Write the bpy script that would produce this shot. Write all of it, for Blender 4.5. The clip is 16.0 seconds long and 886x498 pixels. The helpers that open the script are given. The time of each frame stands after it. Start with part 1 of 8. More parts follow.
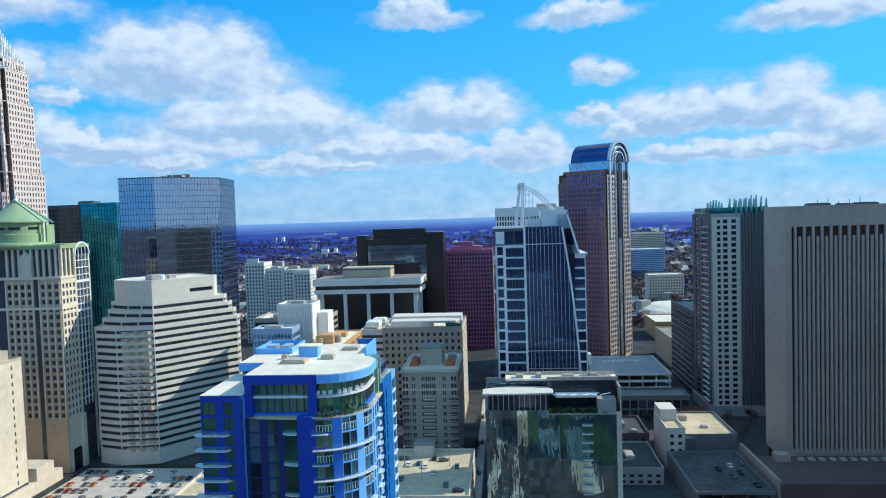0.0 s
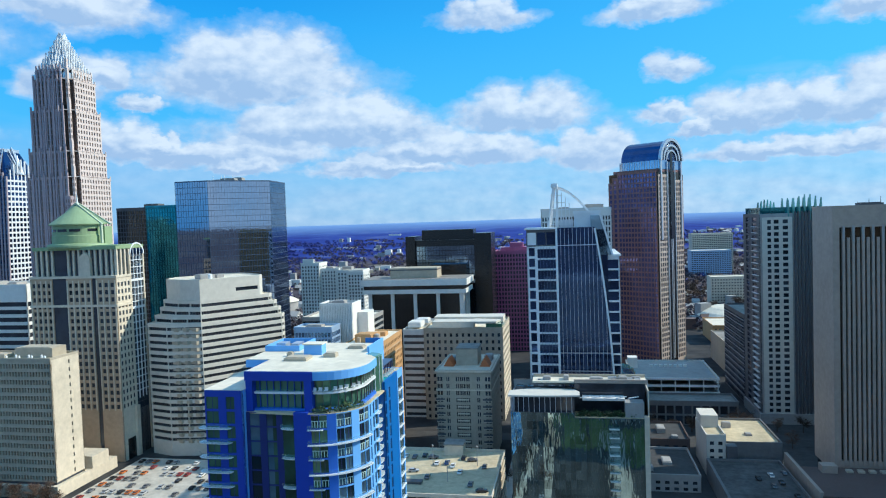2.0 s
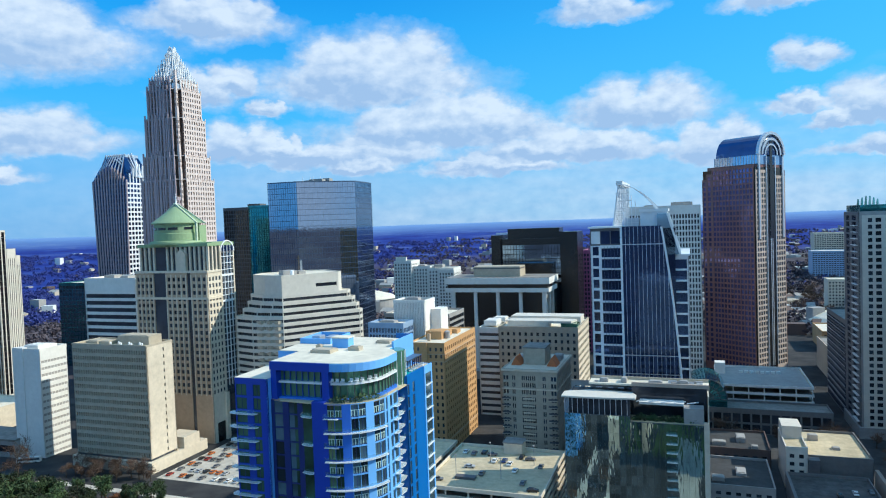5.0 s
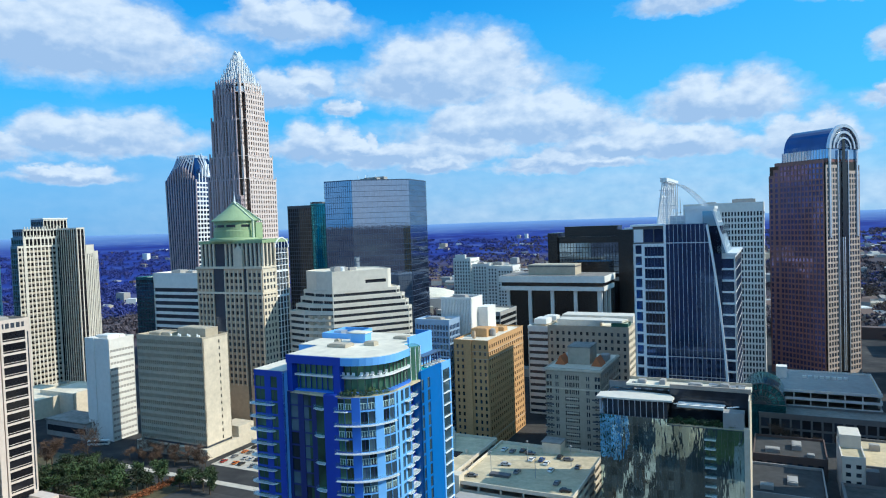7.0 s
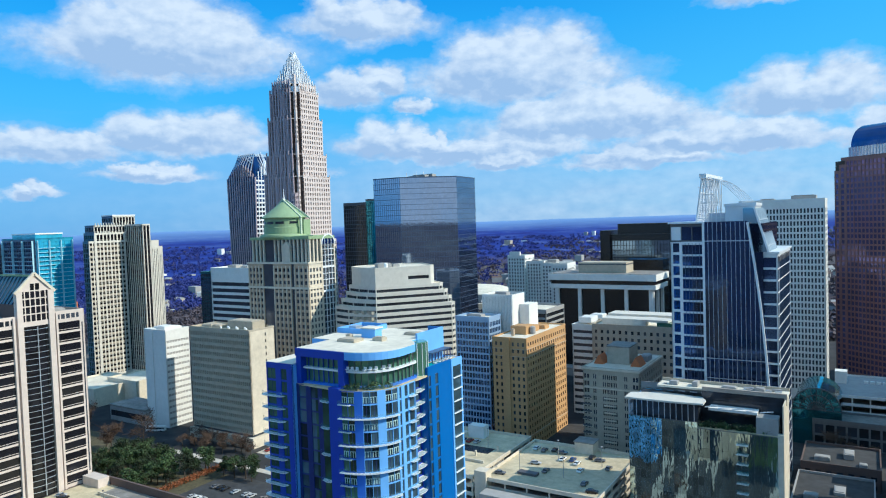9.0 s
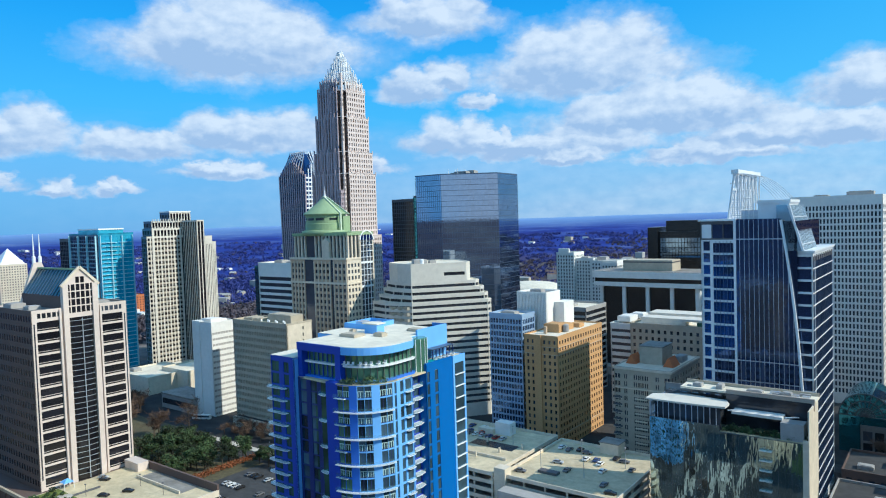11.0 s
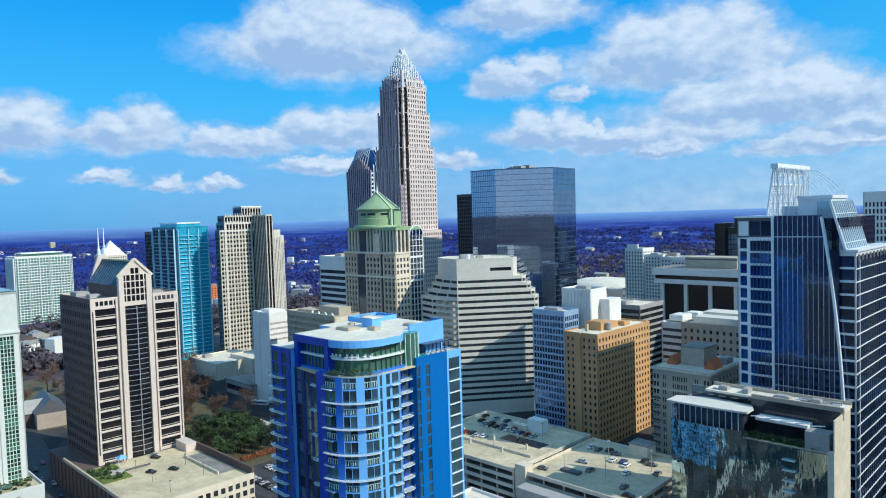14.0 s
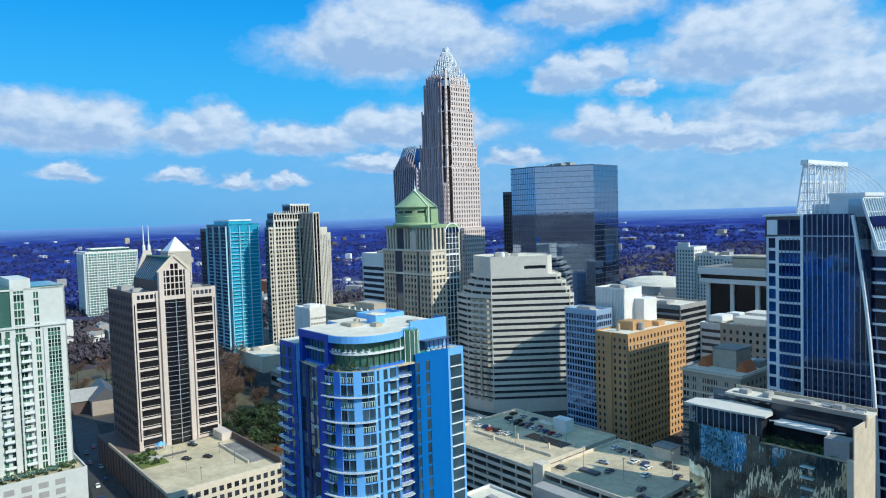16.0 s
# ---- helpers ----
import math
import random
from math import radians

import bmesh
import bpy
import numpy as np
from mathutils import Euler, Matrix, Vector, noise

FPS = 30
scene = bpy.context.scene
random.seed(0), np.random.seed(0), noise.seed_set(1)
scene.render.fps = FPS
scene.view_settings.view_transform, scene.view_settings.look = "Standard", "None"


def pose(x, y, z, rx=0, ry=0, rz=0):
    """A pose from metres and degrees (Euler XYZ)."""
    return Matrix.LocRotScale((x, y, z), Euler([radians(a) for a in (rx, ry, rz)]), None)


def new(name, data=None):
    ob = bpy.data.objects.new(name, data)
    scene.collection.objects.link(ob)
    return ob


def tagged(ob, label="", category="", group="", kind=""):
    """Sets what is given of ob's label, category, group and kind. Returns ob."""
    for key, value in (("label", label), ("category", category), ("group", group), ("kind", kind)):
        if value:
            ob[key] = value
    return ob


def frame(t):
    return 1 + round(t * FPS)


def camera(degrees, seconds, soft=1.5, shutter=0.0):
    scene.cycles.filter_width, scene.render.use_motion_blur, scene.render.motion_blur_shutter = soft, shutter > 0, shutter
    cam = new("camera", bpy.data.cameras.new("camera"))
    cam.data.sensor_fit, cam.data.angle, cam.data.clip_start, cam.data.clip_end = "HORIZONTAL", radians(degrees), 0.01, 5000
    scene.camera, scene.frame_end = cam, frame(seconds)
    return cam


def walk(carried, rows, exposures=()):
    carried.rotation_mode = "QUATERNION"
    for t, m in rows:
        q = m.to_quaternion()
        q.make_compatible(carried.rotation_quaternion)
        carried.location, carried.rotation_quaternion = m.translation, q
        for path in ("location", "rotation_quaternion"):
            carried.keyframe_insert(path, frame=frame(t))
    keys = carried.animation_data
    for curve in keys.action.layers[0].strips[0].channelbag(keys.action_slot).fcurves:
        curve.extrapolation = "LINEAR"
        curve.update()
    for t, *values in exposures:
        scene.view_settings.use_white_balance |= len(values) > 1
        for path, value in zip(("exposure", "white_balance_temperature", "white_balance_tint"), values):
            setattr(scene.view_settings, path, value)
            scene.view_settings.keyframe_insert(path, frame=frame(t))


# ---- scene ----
cam = camera(65.66, 16.0, soft=1.1)
# seconds, eye in metres, yaw, pitch and roll in degrees
ROWS = [
    (0.0, 0.00, 0.00, 121.00, -0.000, -2.658, 1.791),
    (0.5, 4.11, -0.37, 120.94, 1.308, -2.590, 1.842),
    (1.0, 8.12, -0.68, 120.86, 2.684, -2.526, 1.885),
    (1.5, 12.03, -0.93, 120.76, 4.115, -2.466, 1.921),
    (2.0, 15.86, -1.10, 120.65, 5.592, -2.411, 1.952),
    (2.5, 19.63, -1.19, 120.54, 7.104, -2.360, 1.976),
    (3.0, 23.35, -1.17, 120.41, 8.643, -2.316, 1.995),
    (3.5, 27.03, -1.06, 120.28, 10.199, -2.277, 2.009),
    (4.0, 30.68, -0.84, 120.16, 11.764, -2.245, 2.017),
    (4.5, 34.31, -0.50, 120.03, 13.333, -2.219, 2.021),
    (5.0, 37.93, -0.03, 119.90, 14.898, -2.200, 2.022),
    (5.5, 41.55, 0.55, 119.78, 16.454, -2.187, 2.018),
    (6.0, 45.16, 1.27, 119.67, 17.996, -2.181, 2.011),
    (6.5, 48.79, 2.11, 119.57, 19.520, -2.182, 2.001),
    (7.0, 52.42, 3.09, 119.47, 21.022, -2.190, 1.988),
    (7.5, 56.07, 4.20, 119.38, 22.500, -2.203, 1.973),
    (8.0, 59.74, 5.43, 119.30, 23.951, -2.223, 1.955),
    (8.5, 63.42, 6.79, 119.23, 25.375, -2.248, 1.937),
    (9.0, 67.12, 8.28, 119.17, 26.770, -2.278, 1.917),
    (9.5, 70.84, 9.89, 119.13, 28.138, -2.313, 1.896),
    (10.0, 74.56, 11.61, 119.09, 29.478, -2.352, 1.874),
    (10.5, 78.30, 13.44, 119.06, 30.793, -2.394, 1.853),
    (11.0, 82.04, 15.37, 119.04, 32.085, -2.438, 1.831),
    (11.5, 85.79, 17.40, 119.03, 33.356, -2.484, 1.810),
    (12.0, 89.53, 19.50, 119.02, 34.611, -2.531, 1.790),
    (12.5, 93.25, 21.69, 119.02, 35.854, -2.577, 1.772),
    (13.0, 96.95, 23.93, 119.03, 37.090, -2.622, 1.755),
    (13.5, 100.61, 26.22, 119.03, 38.325, -2.664, 1.740),
    (14.0, 104.24, 28.55, 119.03, 39.566, -2.703, 1.727),
    (14.5, 107.80, 30.91, 119.03, 40.820, -2.736, 1.717),
    (15.0, 111.30, 33.27, 119.02, 42.095, -2.763, 1.710),
    (15.5, 114.72, 35.62, 119.01, 43.400, -2.782, 1.706),
    (16.0, 118.04, 37.94, 118.98, 44.745, -2.792, 1.706),
]

walk(cam, [(t, pose(x, y, z, 90 + pitch, roll, yaw)) for t, x, y, z, yaw, pitch, roll in ROWS],
     [(0.0, 0.0, 5760, 3), (12.5, -0.06, 5665, 3), (16.0, -0.14, 5640, 3)])

# ---- sky, sun, exposure ----
SUN_TURN, SUN_HEIGHT = 76.0, 37.0        # degrees clockwise from +y, and above the horizon
scene.view_settings.exposure = 0.0


def nd(tree, kind, **values):
    """A node with its settings and input defaults."""
    n = tree.nodes.new(kind)
    for key, value in values.items():
        if key in n.inputs:
            n.inputs[key].default_value = value
    return n


def math_node(tree, op, a, b=None, c=None, clamp=False):
    n = tree.nodes.new("ShaderNodeMath")
    n.operation, n.use_clamp = op, clamp
    for i, v in enumerate((a, b, c)):
        if v is None:
            continue
        if isinstance(v, (int, float)):
            n.inputs[i].default_value = v
        else:
            tree.links.new(v, n.inputs[i])
    return n.outputs[0]


def ramp_node(tree, fac, stops):
    n = tree.nodes.new("ShaderNodeValToRGB")
    el = n.color_ramp.elements
    while len(el) < len(stops):
        el.new(0.5)
    for e, (p, c) in zip(el, stops):
        e.position, e.color = p, (*c, 1)
    tree.links.new(fac, n.inputs[0])
    return n.outputs[0]


def mix_color(tree, fac, a, b, blend="MIX"):
    n = tree.nodes.new("ShaderNodeMix")
    n.data_type, n.blend_type = "RGBA", blend
    for sock, v in ((n.inputs[0], fac), (n.inputs[6], a), (n.inputs[7], b)):
        if isinstance(v, (int, float)):
            sock.default_value = v
        elif isinstance(v, tuple):
            sock.default_value = (*v, 1)
        else:
            tree.links.new(v, sock)
    return n.outputs[2]


# cumulus heaps: bearing (anticlockwise from +y), height, half width, half height, in degrees
CLOUDS = [
    (20.3, 12.4, 8.6, 3.1), (14.1, 8.1, 8.1, 2.0), (-1.0, 9.2, 5.6, 2.5), (-7.0, 5.5, 3.0, 1.6),
    (-13.2, 11.2, 1.8, 1.1), (-12.5, 8.0, 1.8, 0.9), (-18.6, 7.8, 3.3, 1.7), (-25.0, 8.1, 3.4, 2.0),
    (-30.1, 5.9, 3.7, 1.7), (-23.0, 4.6, 7.5, 0.8), (1.5, 16.4, 3.7, 1.2), (-11.8, 15.8, 3.9, 1.1),
    (-28.8, 14.1, 5.1, 1.2), (4.2, 5.8, 7.0, 1.1), (23.0, 6.0, 7.1, 1.1), (31.5, 11.7, 2.3, 1.3),
    (31.3, 7.0, 3.0, 1.6), (47.8, 14.6, 9.4, 3.4), (32.9, 16.5, 5.6, 1.9), (34.0, 10.9, 2.8, 1.5),
    (46.9, 7.4, 5.5, 1.5), (55.8, 6.4, 3.7, 1.1), (73.4, 7.8, 4.9, 2.0), (64.1, 7.4, 3.4, 1.6),
]
PUFFS = [
    (73.0, 3.9, 1.5, 0.6), (65.5, 3.8, 1.7, 0.6), (61.3, 3.2, 1.2, 0.5), (57.4, 3.3, 1.3, 0.5), (49.5, 4.6, 3.0, 0.7), (10.5, 4.6, 5.0, 0.7),
    (27.5, 6.6, 1.3, 0.8), (21.5, 4.9, 2.4, 0.6), (-15.5, 6.5, 2.0, 0.6), (38.5, 4.6, 2.2, 0.6), (29.0, 9.6, 1.6, 0.8),
]
world = bpy.data.worlds.new("sky")
scene.world = world
world.use_nodes = True
wt = world.node_tree
wt.nodes.clear()
sky = wt.nodes.new("ShaderNodeTexSky")
sky.sky_type, sky.sun_disc = "NISHITA", False
sky.sun_elevation, sky.sun_rotation = radians(SUN_HEIGHT), radians(SUN_TURN)
sky.altitude, sky.air_density, sky.dust_density, sky.ozone_density = 200, 1.0, 0.6, 3.0
gen = wt.nodes.new("ShaderNodeTexCoord").outputs["Generated"]
sep = wt.nodes.new("ShaderNodeSeparateXYZ")
wt.links.new(gen, sep.inputs[0])
bearing = math_node(wt, "ARCTAN2", math_node(wt, "MULTIPLY", sep.outputs[0], -1.0), sep.outputs[1])
bearing = math_node(wt, "MULTIPLY", bearing, 57.2958)
height = math_node(wt, "MULTIPLY", math_node(wt, "ARCSINE", sep.outputs[2]), 57.2958)
flat = wt.nodes.new("ShaderNodeCombineXYZ")
wt.links.new(bearing, flat.inputs[0])
wt.links.new(math_node(wt, "MULTIPLY", height, 1.5), flat.inputs[1])


def sky_noise(scale, detail, rough, shift=(0, 0, 0)):
    m = wt.nodes.new("ShaderNodeMapping")
    m.inputs["Location"].default_value = shift
    wt.links.new(flat.outputs[0], m.inputs[0])
    n = nd(wt, "ShaderNodeTexNoise", Scale=scale, Detail=detail, Roughness=rough)
    wt.links.new(m.outputs[0], n.inputs["Vector"])
    return n.outputs["Fac"]


# each heap: a flat bank with domes of several sizes along it, ruffled by noise
puff = random.Random(11)
ruffle = nd(wt, "ShaderNodeTexNoise", Scale=0.42, Detail=7.0, Roughness=0.58)
wt.links.new(flat.outputs[0], ruffle.inputs["Vector"])
curl = nd(wt, "ShaderNodeVectorMath")
curl.operation = "MULTIPLY_ADD"
wt.links.new(ruffle.outputs["Color"], curl.inputs[0])
curl.inputs[1].default_value, curl.inputs[2].default_value = (3.4, 3.0, 0), (-1.7, -1.5, 0)
place = nd(wt, "ShaderNodeVectorMath")
wt.links.new(curl.outputs[0], place.inputs[0])
wt.links.new(flat.outputs[0], place.inputs[1])
heap, rise = None, None
for a, e, ra, re in CLOUDS + PUFFS:
    if e < 9:  # low banks run together
        ra, re = ra * 1.28, re * 1.15
    lobes = [(a, e - 0.35 * re, ra * 1.05, re * 0.62)]
    for i in range(max(2, min(4, round(ra / re)))):
        u = -0.65 + 1.3 * (i + 0.5 + puff.uniform(-0.2, 0.2)) / max(2, min(4, round(ra / re)))
        r = re * puff.uniform(0.62, 0.95) * (1.15 - 0.5 * abs(u))
        lobes.append((a + u * ra, e + puff.uniform(-0.1, 0.3) * re, max(r * 1.25, ra * 0.32), r))
    for la, le, lx, ly in lobes:
        v = nd(wt, "ShaderNodeVectorMath")
        v.operation = "MULTIPLY_ADD"
        wt.links.new(place.outputs[0], v.inputs[0])
        v.inputs[1].default_value = (1 / lx, 1 / (1.5 * ly), 0)
        v.inputs[2].default_value = (-la / lx, -le / ly, 0)
        d = nd(wt, "ShaderNodeVectorMath")
        d.operation = "DOT_PRODUCT"
        wt.links.new(v.outputs[0], d.inputs[0])
        wt.links.new(v.outputs[0], d.inputs[1])
        m = math_node(wt, "SUBTRACT", 1.0, d.outputs["Value"])
        up = wt.nodes.new("ShaderNodeVectorMath")
        up.operation = "DOT_PRODUCT"
        wt.links.new(v.outputs[0], up.inputs[0])
        up.inputs[1].default_value = (-0.25, 0.8, 0)
        top = math_node(wt, "MULTIPLY", math_node(wt, "MAXIMUM", m, 0.0), up.outputs["Value"])
        heap = m if heap is None else math_node(wt, "SMOOTH_MAX", heap, m, 0.35)
        rise = top if rise is None else math_node(wt, "ADD", rise, top)
billow = sky_noise(0.30, 6.0, 0.5)
lumps = sky_noise(0.8, 4.0, 0.5, (3, 7, 0))
heap = math_node(wt, "MAXIMUM", heap, -1.5)
# thin veils of haze cloud low over the horizon
band = math_node(wt, "MULTIPLY", math_node(wt, "SUBTRACT", 7.5, height), 0.06)
thick = math_node(wt, "ADD", heap, math_node(wt, "MULTIPLY", math_node(wt, "SUBTRACT", billow, 0.5), 0.9))
thick = math_node(wt, "ADD", thick, math_node(wt, "MULTIPLY", math_node(wt, "SUBTRACT", sky_noise(1.5, 5.0, 0.6, (1, 5, 2)), 0.5), 0.7))
cover = math_node(wt, "MULTIPLY_ADD", thick, 1.0, 0.56, clamp=True)
soft = math_node(wt, "MULTIPLY_ADD", thick, 0.5, 0.5, clamp=True)
streaks = wt.nodes.new("ShaderNodeCombineXYZ")
wt.links.new(math_node(wt, "MULTIPLY", bearing, 0.35), streaks.inputs[0])
wt.links.new(math_node(wt, "MULTIPLY", height, 1.6), streaks.inputs[1])
wisps = nd(wt, "ShaderNodeTexNoise", Scale=0.22, Detail=4.0, Roughness=0.5)
wt.links.new(streaks.outputs[0], wisps.inputs["Vector"])
veil = math_node(wt, "MULTIPLY", math_node(wt, "ADD", math_node(wt, "SUBTRACT", wisps.outputs["Fac"], 0.40), band), 1.7, clamp=True)
# more haze cloud towards the sun than away from it
veil = math_node(wt, "MULTIPLY", veil, math_node(wt, "MULTIPLY_ADD", bearing, -1 / 70, 1.0, clamp=True))
veil = math_node(wt, "MAXIMUM", math_node(wt, "MULTIPLY", veil, 0.7), math_node(wt, "MULTIPLY", soft, 0.78))
cover = math_node(wt, "MAXIMUM", math_node(wt, "MULTIPLY", cover, 0.95), veil)
lit = math_node(wt, "ADD", math_node(wt, "MULTIPLY", rise, 1.3), math_node(wt, "MULTIPLY", math_node(wt, "SUBTRACT", lumps, 0.5), 1.5))
lit = math_node(wt, "ADD", lit, math_node(wt, "MULTIPLY", math_node(wt, "SUBTRACT", billow, 0.5), 0.8))
lit = math_node(wt, "ADD", lit, 0.46, clamp=True)
cloud = mix_color(wt, lit, (4.2, 5.5, 7.6), (8.0, 8.45, 9.2))
low = math_node(wt, "MULTIPLY", height, 0.055, clamp=True)
azure = ramp_node(wt, low, [(0.0, (0.32, 0.57, 0.84)), (0.2, (0.30, 0.60, 0.90)), (0.45, (0.12, 0.57, 0.98)), (0.85, (0.055, 0.44, 0.96)), (1.0, (0.04, 0.37, 0.90))])
azure = mix_color(wt, 1.0, azure, (10.0, 10.0, 10.0), "MULTIPLY")
# deeper blue low down, away from the sun
lee = math_node(wt, "MULTIPLY", math_node(wt, "MULTIPLY_ADD", bearing, 1 / 40, -0.2, clamp=True), math_node(wt, "MULTIPLY_ADD", height, -0.1, 1.0, clamp=True))
azure = mix_color(wt, math_node(wt, "MULTIPLY", lee, 0.8), azure, (1.35, 4.1, 8.2))
# paler and greener blue towards the sun
sunward = math_node(wt, "MULTIPLY_ADD", bearing, -1 / 60, 0.35, clamp=True)
azure = mix_color(wt, math_node(wt, "MULTIPLY", sunward, 0.75), azure, (1.5, 6.6, 10.2))
clear = mix_color(wt, 0.8, mix_color(wt, 1.0, sky.outputs[0], (0.3, 0.85, 1.25), "MULTIPLY"), azure)
# unseen broken cumulus overhead and behind, added to whiten the skylight
beside = math_node(wt, "MULTIPLY", math_node(wt, "SUBTRACT", math_node(wt, "ABSOLUTE", math_node(wt, "SUBTRACT", bearing, 22.0)), 66.0), 0.08, clamp=True)
above = math_node(wt, "MULTIPLY", math_node(wt, "SUBTRACT", height, 20.0), 0.15, clamp=True)
broad = nd(wt, "ShaderNodeTexNoise", Scale=3.2, Detail=6.0, Roughness=0.55)
wt.links.new(gen, broad.inputs["Vector"])
rest = math_node(wt, "MULTIPLY", math_node(wt, "SUBTRACT", broad.outputs["Fac"], 0.44), 5.0, clamp=True)
rest = math_node(wt, "MULTIPLY", rest, math_node(wt, "MAXIMUM", beside, above))
shade = mix_color(wt, cover, clear, cloud)
shade = mix_color(wt, rest, shade, (6.4, 7.0, 7.7))
back = nd(wt, "ShaderNodeBackground", Strength=0.1)
wt.links.new(shade, back.inputs["Color"])
wt.links.new(back.outputs[0], wt.nodes.new("ShaderNodeOutputWorld").inputs[0])

sun = new("sun", bpy.data.lights.new("sun", "SUN"))
sun.data.energy, sun.data.angle, sun.data.color = 5.0, radians(0.5), (1.0, 0.87, 0.68)
sun.matrix_world = pose(0, 0, 400, 90 - SUN_HEIGHT, 0, -SUN_TURN + 180)

# ---- materials ----
def material(name, color, rough=0.8, metal=0.0, vary=0.12, grain=0.4, stain=0.03, bump=0.15, each=0.0, emit=0.0, tint=None):
    """A procedural surface: base colour with fine grain and large stains, in metres; each: how far pieces differ from one another."""
    mat = bpy.data.materials.new(name)
    mat.use_nodes = True
    t = mat.node_tree
    b = t.nodes["Principled BSDF"]
    co = t.nodes.new("ShaderNodeTexCoord").outputs["Object"]
    fine = nd(t, "ShaderNodeTexNoise", Scale=grain, Detail=4.0, Roughness=0.65)
    large = nd(t, "ShaderNodeTexNoise", Scale=stain, Detail=5.0, Roughness=0.6)
    for n in (fine, large):
        t.links.new(co, n.inputs["Vector"])
    mixed = math_node(t, "ADD", math_node(t, "MULTIPLY", fine.outputs["Fac"], 0.45), math_node(t, "MULTIPLY", large.outputs["Fac"], 0.55))
    if each:
        rnd = t.nodes.new("ShaderNodeObjectInfo").outputs["Random"]
        mixed = math_node(t, "ADD", mixed, math_node(t, "MULTIPLY", math_node(t, "SUBTRACT", rnd, 0.5), each))
    dark = tuple(c * (1 - 2.2 * vary) for c in color)
    bright = tuple(min(1, c * (1 + 1.6 * vary)) for c in (tint or color))
    col = ramp_node(t, mixed, [(0.3, dark), (0.7, bright)])
    t.links.new(col, b.inputs["Base Color"])
    b.inputs["Roughness"].default_value, b.inputs["Metallic"].default_value = rough, metal
    if bump:
        bp = nd(t, "ShaderNodeBump", Strength=bump, Distance=0.05)
        t.links.new(fine.outputs["Fac"], bp.inputs["Height"])
        t.links.new(bp.outputs[0], b.inputs["Normal"])
    return mat


def glazing(name, color, rough=0.06, metal=0.75, wave=0.25, each=0.5, vary=0.35, scale=0.12, stretch=None):
    """Coated window glass: a tinted mirror, slightly out of plane from pane to pane; stretch: ripples longer one way."""
    mat = bpy.data.materials.new(name)
    mat.use_nodes = True
    t = mat.node_tree
    b = t.nodes["Principled BSDF"]
    co = t.nodes.new("ShaderNodeTexCoord").outputs["Object"]
    if stretch:
        co = t.nodes.new("ShaderNodeNewGeometry").outputs["Position"]
        mp = nd(t, "ShaderNodeMapping", Scale=stretch)
        t.links.new(co, mp.inputs[0])
        co = mp.outputs[0]
    n = nd(t, "ShaderNodeTexNoise", Scale=scale, Detail=3.0, Roughness=0.55)
    t.links.new(co, n.inputs["Vector"])
    rnd = t.nodes.new("ShaderNodeObjectInfo").outputs["Random"]
    f = math_node(t, "ADD", n.outputs["Fac"], math_node(t, "MULTIPLY", math_node(t, "SUBTRACT", rnd, 0.5), each))
    t.links.new(ramp_node(t, f, [(0.25, tuple(c * (1 - vary) for c in color)), (0.75, tuple(min(1, c * (1 + vary)) for c in color))]), b.inputs["Base Color"])
    b.inputs["Roughness"].default_value, b.inputs["Metallic"].default_value = rough, metal
    if wave:
        bp = nd(t, "ShaderNodeBump", Strength=wave, Distance=0.4)
        t.links.new(n.outputs["Fac"], bp.inputs["Height"])
        t.links.new(bp.outputs[0], b.inputs["Normal"])
    return mat


